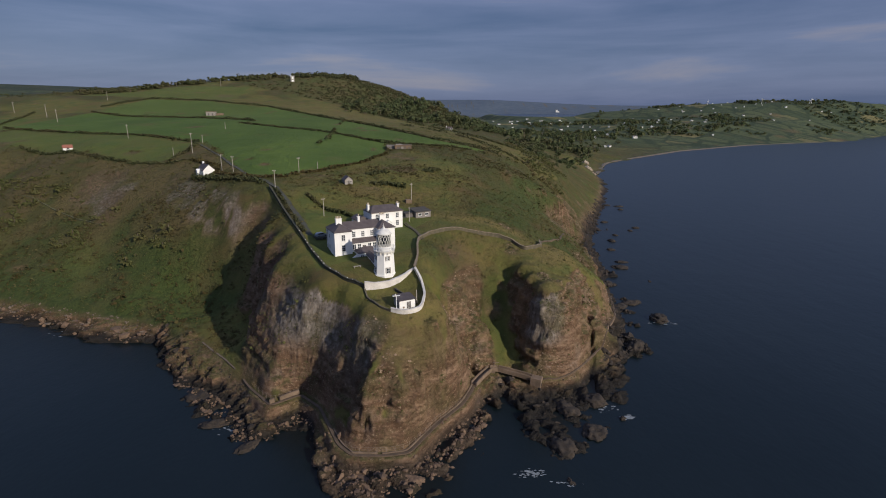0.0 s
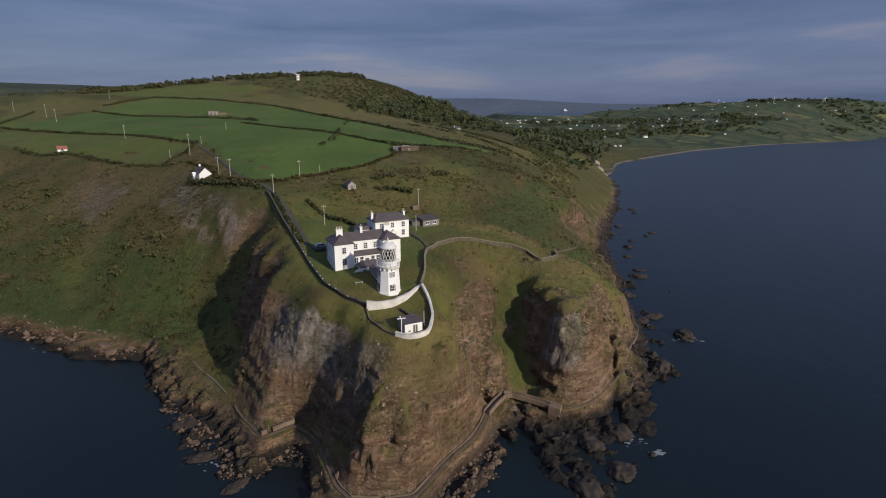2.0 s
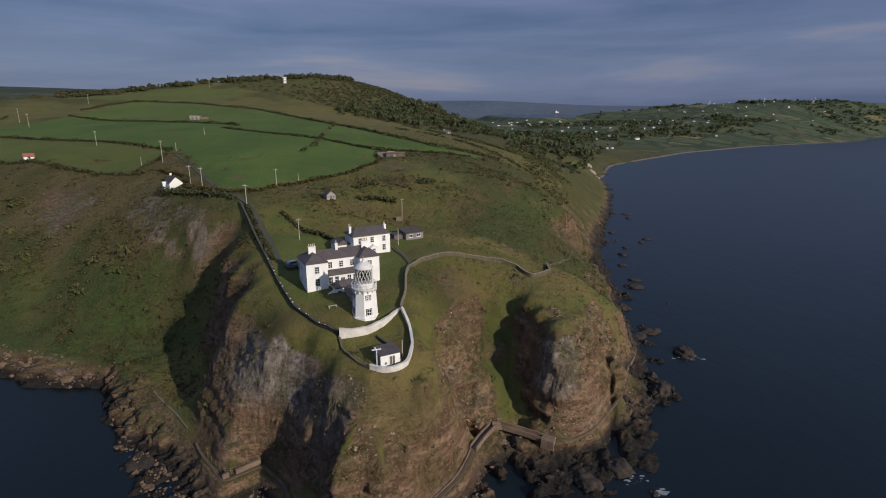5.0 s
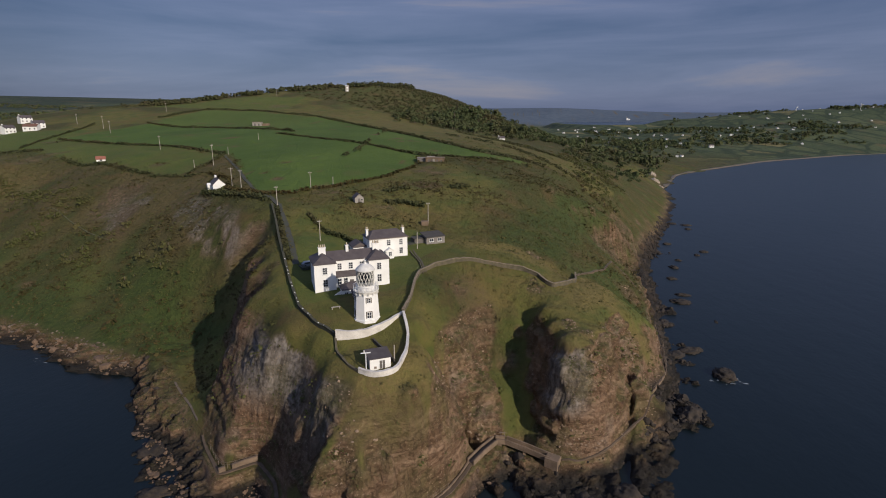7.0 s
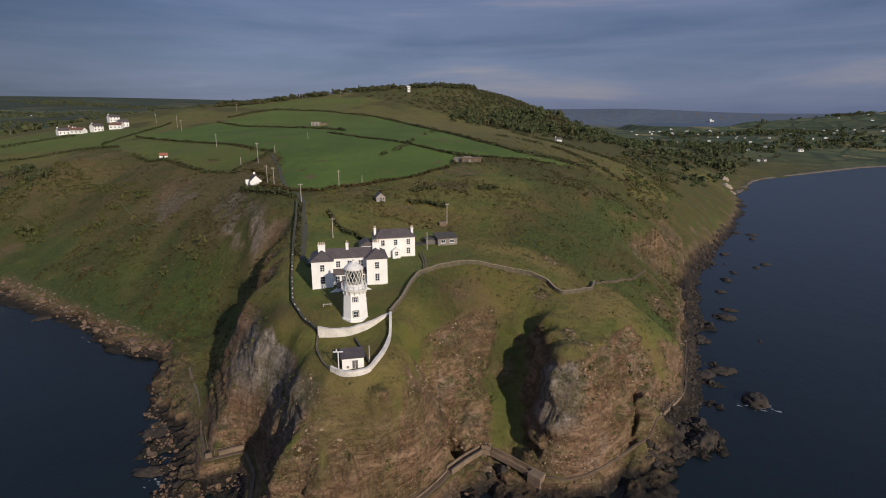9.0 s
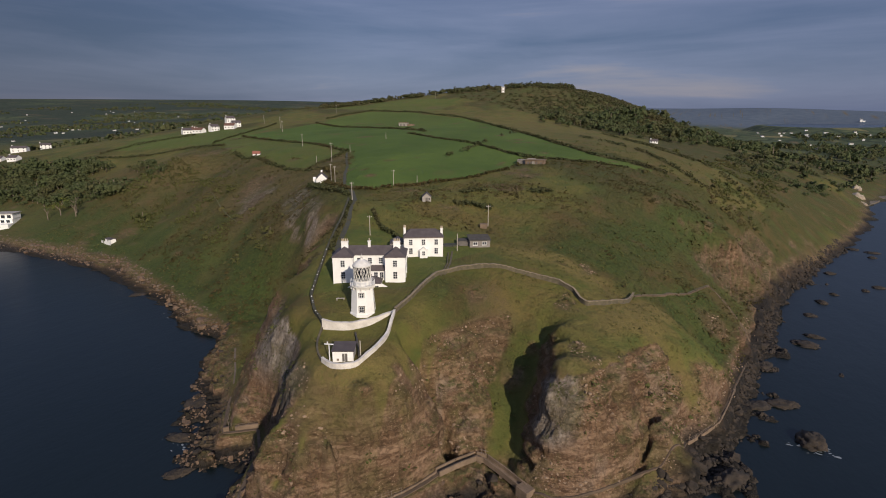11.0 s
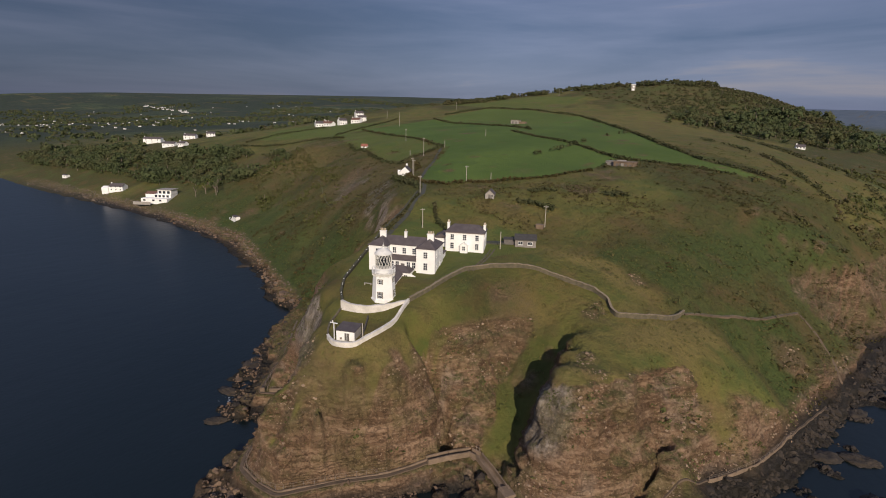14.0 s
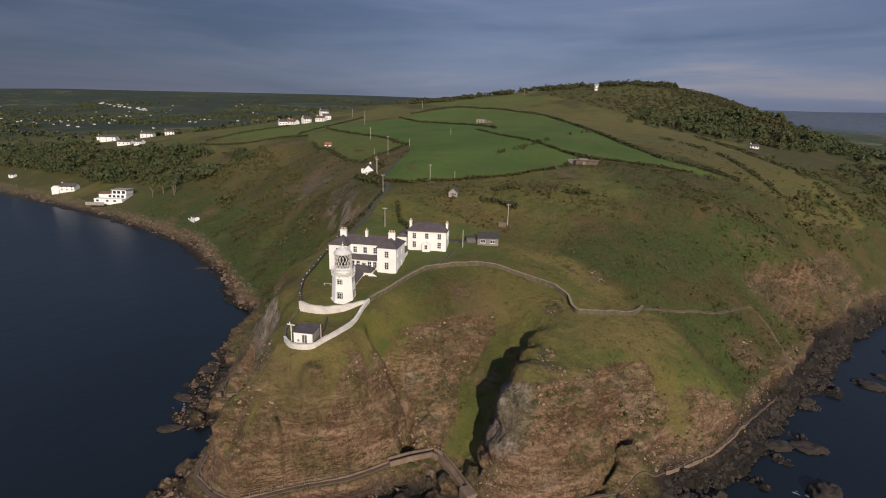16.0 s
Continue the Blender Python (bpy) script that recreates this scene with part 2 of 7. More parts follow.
    r = nt.nodes.new("ShaderNodeMapRange")
    r.inputs["To Min"].default_value, r.inputs["To Max"].default_value = 0.92, 0.75
    nt.links.new(wet, r.inputs["Value"])
    nt.links.new(r.outputs[0], s.inputs["Roughness"])
    s.inputs["Specular IOR Level"].default_value = 0.2
    h = calc(nt, "MULTIPLY", fine, 0.7)
    h = calc(nt, "SUBTRACT", h, calc(nt, "MULTIPLY", calc(nt, "MULTIPLY", seam, rock), 0.25))
    h2 = nt.nodes.new("ShaderNodeMath")
    h2.operation = "MULTIPLY_ADD"
    nt.links.new(grit, h2.inputs[0])
    h2.inputs[1].default_value = 0.3
    nt.links.new(h, h2.inputs[2])
    bump(nt, s, h2.outputs[0], 1.35, 0.85)
    return m


def sea_material(name="sea_water", rough=0.30, chop=0.6):
    m, nt, s = material(name)
    wide, swell, ripple = noise_of(nt, 0.012, 3.0), noise_of(nt, 0.12, 4.0, 0.6, (1.0, 0.5, 1.0)), noise_of(nt, 0.9, 4.0, 0.6, (1.0, 0.6, 1.0))
    nt.links.new(mix(nt, ramp(nt, wide, 0.35, 0.65), (0.0034, 0.0078, 0.0086), (0.0056, 0.0104, 0.0116)), s.inputs["Base Color"])
    s.inputs["Roughness"].default_value, s.inputs["IOR"].default_value = rough, 1.33
    a = nt.nodes.new("ShaderNodeMath")
    a.operation = "MULTIPLY_ADD"
    nt.links.new(ripple, a.inputs[0])
    a.inputs[1].default_value = 0.22
    nt.links.new(swell, a.inputs[2])
    bump(nt, s, a.outputs[0], 0.35, chop)
    return m


M_GROUND, M_SEA, M_CALM = ground_material(), sea_material(), sea_material("calm_water", 0.25, 0.2)
M_WHITE = surface("limewash", (0.80, 0.79, 0.75), (0.72, 0.71, 0.67), 0.35, 0.75, 0.004, dirt=0.10)
M_SLATE = surface("slate", (0.070, 0.055, 0.052), (0.098, 0.080, 0.074), 0.6, 0.7, 0.01)
M_GLASS = surface("window_glass", (0.02, 0.024, 0.03), (0.035, 0.04, 0.05), 0.5, 0.08, 0.0)
M_FRAME = surface("painted_frame", (0.75, 0.75, 0.73), (0.62, 0.62, 0.60), 2.0, 0.5, 0.002)
M_DOOR = surface("dark_door", (0.09, 0.08, 0.075), (0.13, 0.115, 0.10), 2.0, 0.5, 0.002)
M_CONCRETE = surface("weathered_concrete", (0.212, 0.150, 0.100), (0.130, 0.092, 0.060), 0.45, 0.9, 0.02, dirt=0.6)
M_STONE = surface("dry_stone", (0.128, 0.104, 0.064), (0.070, 0.062, 0.038), 0.9, 0.9, 0.06, dirt=0.7)
M_COPING = surface("pale_coping", (0.34, 0.31, 0.27), (0.24, 0.22, 0.19), 0.9, 0.9, 0.03, dirt=0.4)
M_TIMBER = surface("grey_timber", (0.25, 0.225, 0.20), (0.18, 0.16, 0.145), 1.2, 0.85, 0.01, dirt=0.4)
M_POLE = surface("weathered_pole", (0.42, 0.38, 0.32), (0.33, 0.29, 0.24), 1.5, 0.8, 0.005)
M_STEEL = surface("galvanised_rail", (0.26, 0.21, 0.165), (0.18, 0.13, 0.095), 2.0, 0.7, 0.003, metal=0.2)
M_BRICK = surface("chimney_pot", (0.50, 0.42, 0.30), (0.38, 0.31, 0.22), 2.0, 0.85, 0.005)
M_RED = surface("red_roof", (0.30, 0.11, 0.065), (0.22, 0.085, 0.055), 0.8, 0.75, 0.01)
M_DRUM = surface("lantern_drum", (0.70, 0.68, 0.62), (0.55, 0.53, 0.48), 0.9, 0.6, 0.004, dirt=0.2)
def pane_material():
    """Thin grey-tinted glazing: mostly clear, with a weak reflection."""
    m, nt, s = material("lantern_glass")
    clear, gloss, both = (nt.nodes.new("ShaderNode" + k) for k in ("BsdfTransparent", "BsdfGlossy", "MixShader"))
    dim = mix(nt, ramp(nt, noise_of(nt, 0.8), 0.35, 0.65), (0.52, 0.53, 0.52), (0.66, 0.67, 0.66))
    nt.links.new(dim, clear.inputs["Color"])
    gloss.inputs["Roughness"].default_value, both.inputs[0].default_value = 0.06, 0.10
    nt.links.new(clear.outputs[0], both.inputs[1])
    nt.links.new(gloss.outputs[0], both.inputs[2])
    nt.links.new(both.outputs[0], nt.nodes["Material Output"].inputs["Surface"])
    return m


M_PANE = pane_material()
M_PATH = surface("worn_path", (0.125, 0.086, 0.055), (0.078, 0.056, 0.036), 0.5, 0.95, 0.03, dirt=0.5)
M_TROD = surface("trodden_turf", (0.110, 0.100, 0.044), (0.080, 0.080, 0.032), 0.4, 0.95, 0.03)
M_TRACK = surface("dark_lane", (0.058, 0.056, 0.043), (0.044, 0.048, 0.030), 0.4, 0.9, 0.02)
M_BARK = surface("bark", (0.13, 0.10, 0.075), (0.20, 0.16, 0.125), 1.2, 0.95, 0.03)
M_SHORE = surface("shore_rock", (0.022, 0.017, 0.012), (0.048, 0.035, 0.024), 0.5, 0.95, 0.15, dirt=0.8, scale2=2.5)
M_LEDGE = surface("bedded_shore_rock", (0.172, 0.110, 0.066), (0.096, 0.063, 0.040), 0.35, 0.85, 0.25, dirt=0.8, scale2=1.6)
M_PALEROCK = surface("beach_stone", (0.165, 0.125, 0.088), (0.105, 0.08, 0.058), 0.5, 0.9, 0.1, dirt=0.5)
M_SAND = surface("pale_beach", (0.17, 0.14, 0.105), (0.11, 0.09, 0.065), 0.05, 0.95, 0.02)


def leaf_material(name, a, b, c):
    """Foliage whose tint varies from clump to clump."""
    m, nt, s = material(name)
    geo = nt.nodes.new("ShaderNodeNewGeometry")
    col = mix(nt, geo.outputs["Random Per Island"], a, b)
    col = mix(nt, ramp(nt, noise_of(nt, 0.03, 3.0), 0.45, 0.7), col, c)
    nt.links.new(col, s.inputs["Base Color"])
    s.inputs["Roughness"].default_value, s.inputs["Specular IOR Level"].default_value = 0.85, 0.15
    # light passes through thin leaves
    thin = nt.nodes.new("ShaderNodeBsdfTranslucent")
    nt.links.new(col, thin.inputs["Color"])
    both = nt.nodes.new("ShaderNodeMixShader")
    both.inputs[0].default_value = 0.35
    nt.links.new(s.outputs[0], both.inputs[1])
    nt.links.new(thin.outputs[0], both.inputs[2])
    nt.links.new(both.outputs[0], nt.nodes["Material Output"].inputs["Surface"])
    return m


M_LEAF = leaf_material("tree_leaves", (0.070, 0.090, 0.038), (0.100, 0.120, 0.050), (0.108, 0.098, 0.045))
M_HEDGE = leaf_material("hedge_leaves", (0.058, 0.068, 0.028), (0.094, 0.100, 0.042), (0.098, 0.084, 0.040))
M_SCRUB = leaf_material("scrub_leaves", (0.088, 0.098, 0.032), (0.124, 0.127, 0.044), (0.136, 0.110, 0.049))
M_BRACKEN = leaf_material("dry_bracken", (0.078, 0.060, 0.024), (0.110, 0.088, 0.034), (0.070, 0.064, 0.022))
M_YELLOW = leaf_material("yellow_green_leaves", (0.10, 0.12, 0.025), (0.15, 0.165, 0.035), (0.11, 0.13, 0.03))
# stone of the west wall, darkened to hold the shade on its side
M_SHADEWALL = surface("shaded_wall_stone", (0.066, 0.060, 0.038), (0.044, 0.046, 0.026), 0.9, 0.95, 0.06, dirt=0.6)
M_WALLTOP = surface("pale_wall_top", (0.255, 0.200, 0.132), (0.165, 0.130, 0.085), 0.9, 0.9, 0.05, dirt=0.5)
M_DARKSTONE = surface("dark_stone", (0.075, 0.066, 0.055), (0.05, 0.045, 0.038), 0.9, 0.95, 0.06, dirt=0.7)
M_CARPAINT = surface("silver_paint", (0.42, 0.44, 0.47), (0.36, 0.38, 0.41), 1.0, 0.3, 0.0, metal=0.6)
M_RUBBER = surface("rubber", (0.02, 0.02, 0.02), (0.03, 0.03, 0.03), 3.0, 0.9, 0.002)
M_TUSSOCK = leaf_material("long_grass", (0.100, 0.100, 0.032), (0.140, 0.126, 0.044), (0.155, 0.124, 0.048))
M_TERRACOTTA = surface("brown_tiles", (0.17, 0.085, 0.055), (0.12, 0.065, 0.045), 0.8, 0.8, 0.01)
M_OLDWHITE = surface("weathered_whitewash", (0.66, 0.62, 0.56), (0.50, 0.465, 0.41), 0.5, 0.85, 0.01, dirt=0.5)
M_CHALK = surface("chalk", (0.44, 0.37, 0.28), (0.22, 0.17, 0.115), 0.12, 0.9, 0.3, dirt=0.6, scale2=0.7)
M_FLECK = surface("broken_stone", (0.33, 0.235, 0.15), (0.185, 0.125, 0.08), 0.5, 0.9, 0.1, dirt=0.5)
M_FOAM = surface("surf", (0.26, 0.28, 0.29), (0.12, 0.14, 0.15), 1.5, 0.9, 0.01)

# ---- landform ----
SEA = -2.0
SHORE = [(-4600, -500), (-2000, 0), (-900, 140), (-636, 159), (-545, 170), (-482, 178), (-393, 191), (-302, 198), (-234, 198), (-200, 190), (-165, 182), (-140, 171), (-120, 165), (-104, 166), (-96, 155), (-85, 139), (-67, 124), (-56, 112.5), (-49, 109.5), (-43.5, 115.5), (-41, 119.5), (-36, 116), (-32, 104), (-26, 96), (-19, 92.5), (-10.6, 92.5), (-4.6, 98)]
SHORE_E = [(5, 110), (11, 122), (16, 131), (20.5, 127), (21, 112), (24, 111), (29, 107), (36, 110), (43, 121), (48, 132), (53, 146), (56, 156), (60, 160), (67, 164), (66, 180), (70, 200), (73, 222), (79, 256), (87, 310), (98, 350), (128, 435), (165, 545), (190, 670), (243, 827), (281, 877), (483, 1105), (739, 1311), (1174, 1558), (1620, 1972), (2600, 2300), (4600, 2600)]
# feature lines of the land: x, y, height
FOOT_W = [(-636, 180, 4), (-482, 198, 4), (-393, 210, 5), (-302, 217, 6), (-234, 215, 6), (-173, 193, 5), (-138, 182, 5), (-112, 176, 5), (-96, 163, 4.5), (-82, 152, 4.5), (-70, 143, 4), (-61, 134, 3), (-55, 127.5, 2.8), (-48, 121, 2.6), (-41.5, 126.5, 2.8)]
FOOT_S = [(-36, 121.5, 2.6), (-30, 111, 2.0), (-26.8, 105, 1.4), (-23, 101.9, 1.0), (-16, 101.7, 1.0), (-9.5, 103, 1.1), (-6.8, 107.4, 1.3), (-3, 113.8, 1.6), (3.6, 122.6, 2.0), (6.2, 128.6, 2.2), (7.5, 132.4, 2.3), (11.5, 137.5, 1.0), (15.5, 138.8, 0.6), (22, 136.8, 0.6), (30, 136, 2.4), (38, 140, 3.2), (45, 149, 3.2), (51, 156, 3.4)]
FOOT_IN = [(-28, 109.4, 4.6), (-22.8, 105.2, 5), (-16, 104.6, 7.6), (-11.2, 105.6, 8.2), (-8.9, 109, 9.4), (-5.0, 115, 10.6), (1.5, 123, 10.4), (4.2, 129, 8.6)]
FOOT_E = [(57, 159, 3.2), (55.5, 170, 3.2), (62, 179, 4.2), (66, 200, 4), (70, 225, 3.5), (75, 262, 3.5), (82, 300, 4), (96, 355, 5), (124, 440, 5), (158, 550, 6), (182, 672, 6), (236, 840, 5), (278, 900, 5)]
REEF = [(74, 186, -2.6), (76, 200, -2.5), (79, 215, -2.6), (82, 232, -2.6), (85, 250, -2.7), (70, 170, -3.0), (92, 285, -2.8), (110, 350, -2.8), (38, 117, -3.2), (30, 103, -4.5), (-64, 117, -3.6), (-80, 133, -3.6), (-92, 146, -3.6)]
BROW_W = [(-297, 300, 52), (-261, 285, 36), (-214, 272, 46), (-170, 248, 39), (-140, 228, 36), (-109, 206.5, 34), (-98, 214, 45), (-92, 203.4, 40.6), (-82, 198.4, 39), (-71.5, 204, 47), (-64, 190, 43.5), (-57, 172, 39.5), (-51, 157, 36), (-47, 147, 33.8)]
CLEFT_W = [(-93.6, 199.4, 29.5), (-98, 186, 9.8), (-97, 172, 4.4), (-87, 187, 16), (-80.5, 178, 10), (-74.5, 167, 6.5), (-68, 156, 5), (-78, 192.6, 28), (-70.2, 179.5, 33.2), (-73.8, 180, 20), (-63.4, 166, 31.6), (-67.2, 166.6, 14), (-61, 155, 12), (-57.6, 138.4, 12.5), (-62, 138, 6), (-120, 196, 17), (-144.5, 190.5, 6.5), (-150, 208, 16), (-200, 225, 18), (-255, 245, 17), (-107, 189, 12)]
SLABS = [(-54, 147, 31), (-56.3, 151.8, 30), (-56.6, 143.2, 22), (-50, 141, 25.5), (-46, 135.5, 24.6), (-41, 132, 25), (-30.5, 127.8, 24), (-23.5, 118.8, 23.8), (-17, 115.2, 24), (-44, 131, 16), (-50.6, 126.8, 7.4), (-37.4, 126.8, 9), (-30.5, 121.5, 14), (-36.5, 123.8, 5), (-28.8, 114, 4), (-26.4, 116, 8.5), (-24.6, 116.4, 14), (-18.6, 113.6, 21.6), (-19.6, 109.6, 18), (-20.2, 106.4, 13), (-23.6, 110, 6), (-24.4, 113.4, 7.4)]
LIP = [(-42, 143, 33), (-36, 134, 31.3), (-28.5, 130, 30.4), (-22.5, 123.6, 29.2), (-15, 118.5, 28.4), (-10, 119, 28.2), (-5.5, 124, 29), (-3.2, 131.2, 28.6), (-5, 140, 32.2), (-6, 150, 34.2), (-3, 158, 34.5)]
FACE = [(-10.9, 115.3, 22.2), (-10.5, 108, 13.5), (-15.5, 107.3, 11), (-6.6, 112.4, 16.2), (-2.6, 120, 22.5), (-3.6, 117.2, 17), (-6.4, 120.8, 27.2), (-8.4, 117.8, 25.6), (-4.4, 122.2, 27), (-0.4, 124.6, 22.4), (1.8, 126.6, 18.2), (4.4, 133.8, 10), (1.0, 132.8, 19.4), (-1.6, 132.5, 25), (-0.6, 142, 22.4), (2.2, 141.4, 13), (4.6, 142.3, 9.6), (7.6, 143, 8.2), (9.4, 148.3, 15), (2.4, 154.2, 24.6), (6.4, 156, 18.6), (7.7, 160.8, 20.5), (6, 165.5, 28.4), (11, 150, 12), (12, 170, 27)]
GULLY = [(21.2, 172.4, 29), (19.8, 168.5, 24.4), (18.8, 164, 19.6), (19.4, 160, 15.4), (18.6, 153, 8.6), (18.4, 144.5, 3.2), (15.3, 160.7, 18), (16.6, 166, 24), (14.6, 156, 12.2), (13.4, 151.5, 11), (13, 145.5, 8.2), (21.6, 160, 16.5), (22.4, 153, 11), (23.8, 147, 8)]
SECOND = [(27, 176, 29.8), (30, 156.5, 26.4), (31.5, 163, 27.4), (30, 169.5, 28.6), (36.5, 162.5, 26), (23.2, 164.5, 27.8), (24.8, 157, 26.4), (26.6, 149.5, 25.2), (31.9, 146.6, 24.8), (27.5, 145.0, 20.6), (27.2, 142.8, 12.5), (31.2, 141, 11.5), (38.6, 147.2, 18), (35.7, 142.9, 14), (39.1, 145.4, 12.5), (34.9, 173.2, 28.7), (36.9, 153, 23.6), (40.7, 158.6, 24.4), (42, 166, 24), (46.5, 174.5, 23), (46.5, 166.5, 15.4), (43, 155.5, 15.5), (47, 161, 8.5), (46.5, 154, 3.5), (50.8, 160, 10), (52.5, 172, 11), (43.9, 181.2, 25.2), (50.2, 183, 22), (57.4, 187.6, 15.2), (60.6, 183.8, 8.8), (46.5, 200, 24), (44.6, 219.3, 25), (54, 210, 14.2), (63, 196.2, 11), (60, 229, 13.5), (67, 233.6, 10.8), (57.5, 252, 19.6), (66, 264, 12)]
GARDEN = [(-19, 141, 32.8), (-19.5, 136, 32.4), (-23, 134.5, 32.5), (-14, 141, 33), (-17, 131, 30.4), (-21.5, 128, 30.2), (-12, 134.5, 30.7), (-17.5, 123.5, 29.5), (-13, 123, 29.3), (-9.5, 127, 29.8), (-33, 141, 33.6), (-28, 136.5, 32.9), (-38, 153, 35.6), (-33, 148.5, 35.2), (-18, 158, 35.5), (-30, 168, 37.2), (-42, 165, 37), (-27, 176, 38.2), (-17, 181, 38.1), (-10, 163.5, 37.5), (-10, 193, 38.9), (4, 177, 36.8), (20, 189, 34.2), (25.6, 179.5, 30.5), (34, 199, 27.2), (-18, 213, 41.2), (-47, 190, 41.5), (-55, 190, 42.5)]
HILLSIDE = [(-66, 218, 48), (-43.6, 217.5, 48.3), (-60, 240, 50.5), (-25, 235, 48.5), (0.7, 236, 45.6), (25, 232, 37), (45, 245, 27), (-107, 232, 50), (-37, 300, 56.5), (-22, 299, 57), (0, 300, 54), (35, 290, 44), (52, 292, 33), (57.9, 281.8, 19.6), (66, 300, 28), (72, 322, 17), (71, 290, 8), (-50, 334, 61), (21, 326, 52), (50, 350, 44), (75, 370, 30), (95, 420, 27), (60, 430, 46), (110, 520, 28), (70, 540, 44), (-1.6, 590, 57), (150, 640, 25), (100, 680, 40)]
FIELDS = [(-150, 262, 51), (-152, 313, 61), (-214, 300, 57), (-297, 346, 59), (-380, 380, 62), (-418, 419, 66), (-217, 485, 72.5), (-181, 562, 81), (-100, 430, 69), (-300, 470, 71), (-110, 560, 74), (-270, 640, 93), (-222, 757, 116), (-60, 700, 68)]
CREST = [(-462, 551, 88), (-440, 594, 91), (-406, 641, 97), (-362, 690, 106), (-315, 756, 117), (-260, 780, 122), (-199, 806, 126.5), (-160, 866, 127), (-120, 925, 118), (-80, 975, 101), (-50, 1015, 82), (0, 1020, 60), (60, 960, 42), (-574, 679, 92), (-300, 1100, 90), (-600, 900, 80)]
FAR = [(170, 1100, 14), (360, 1300, 16), (160, 1490, 18), (140, 2390, 38), (430, 2700, 22), (300, 2500, 20), (450, 2350, 20), (620, 2700, 24), (720, 2950, 26), (820, 3250, 27), (650, 3600, 26), (300, 2000, 37), (520, 2000, 38), (820, 2150, 46), (300, 3150, 25), (620, 3200, 25), (430, 3700, 26), (430, 4100, 29), (363, 1659, 24), (524, 1615, 36), (825, 1709, 46), (1132, 1766, 46), (1500, 2080, 42), (652, 2515, 74), (911, 2433, 94), (1121, 2344, 109), (1446, 2278, 113), (1722, 2331, 122), (1884, 2332, 114), (2600, 2800, 120), (1400, 3400, 60), (4400, 3400, 120), (22, 4500, 118), (361, 4600, 155), (742, 4540, 120), (-900, 4300, 150), (1600, 4500, 90), (-300, 2500, 50), (-1200, 2500, 80)]
FAR_W = [(-4550, 695, 165), (-4400, 1320, 196), (-4130, 2034, 200), (-3680, 2792, 216), (-3300, 3230, 222), (-2400, 389, 15), (-2425, 759, 38), (-2633, 1342, 84), (-2335, 1840, 112), (-1112, 230, 14), (-1367, 460, 28), (-767, 366, 27), (-983, 619, 40), (-665, 200, 12), (-620, 262, 36), (-520, 280, 38), (-430, 292, 41), (-380, 270, 28), (-360, 240, 14), (-480, 225, 10), (-254, 228, 9), (-600, 450, 55), (-1500, 2600, 100), (-2200, 4200, 190), (-800, 1300, 60)]


def densify(line, step):
    """Points along an open line, no farther apart than step times the local scale."""
    out = [tuple(line[0])]
    for a, b in zip(line, line[1:]):
        a, b = np.array(a, float), np.array(b, float)
        far = max(1.0, min(abs(a[1] - 150), 400 + abs(a[0])) / 60)
        n = max(1, int(np.ceil(np.hypot(*(b - a)[:2]) / (step * far))))
        out += [tuple(a + (b - a) * k / n) for k in range(1, n + 1)]
    return out


def landform():
    """Knots of the land's surface: shore, sea bed and feature lines."""
    knots = []
    coast = np.array(densify(SHORE + SHORE_E, 6.0))
    knots += [(x, y, SEA) for x, y in coast]
    along = np.gradient(coast, axis=0)
    out = np.stack([along[:, 1], -along[:, 0]], 1) / np.maximum(np.hypot(along[:, 0], along[:, 1]), 1e-6)[:, None]
    far = np.maximum(1.0, np.abs(coast[:, 1] - 150) / 120)[:, None]
    knots += [(x, y, SEA - 4.0) for x, y in (coast + out * 9 * far)[::2]]
    knots += [(x, y, SEA - 14.0) for x, y in (coast + out * 60 * far)[::4]]
    for line, step in ((FOOT_W, 6.0), (FOOT_S, 2.4), (FOOT_IN, 2.4), (FOOT_E, 7.0), (BROW_W, 7.0)):
        knots += densify(line, step)
    for group in (CLEFT_W, REEF, SLABS, LIP, FACE, GULLY, SECOND, GARDEN, HILLSIDE, FIELDS, CREST, FAR, FAR_W):
        knots += list(group)
    knots += [(x, y, -16.0) for x in range(-400, 900, 160) for y in (-100, 30) if True]
    knots += [(0, -4000, -20), (4000, -3000, -20), (-4000, -3000, -20), (4500, 500, -20)]
    k = np.array(knots, float)
    key = np.unique(np.round(k[:, :2] / 1.2).astype(int), axis=0, return_index=True)[1]
    return k[np.sort(key)]


KNOTS = landform()


def kernel(a, b):
    d2 = (a[:, None, 0] - b[None, :, 0]) ** 2 + (a[:, None, 1] - b[None, :, 1]) ** 2
    return np.sqrt(d2 + 0.8)


def solve_weights():
    n = len(KNOTS)
    m = np.zeros((n + 3, n + 3))
    m[:n, :n] = kernel(KNOTS, KNOTS)
    m[:n, n], m[:n, n + 1:] = 1, KNOTS[:, :2] / 1000
    m[n:, :n] = m[:n, n:].T
    return np.linalg.solve(m, np.concatenate([KNOTS[:, 2], np.zeros(3)]))


WEIGHTS = solve_weights()


# the foot of the cliffs is cut level for the coast path: x, y, height
TERRACE = [(7.6, 132.6, 2.3), (6.2, 128.4, 2.2), (3.6, 122.2, 2.0), (-3.0, 113.6, 1.6), (-6.8, 107.2, 1.3), (-9.5, 102.6, 1.1), (-16.0, 101.4, 1.0), (-23.0, 101.6, 1.0), (-26.8, 105.0, 1.4), (-29.5, 110.0, 1.9), (-34.5, 119.0, 2.4), (-41.4, 125.0, 2.6), (-47.9, 119.7, 2.5), (-55.7, 127.6, 2.3)]


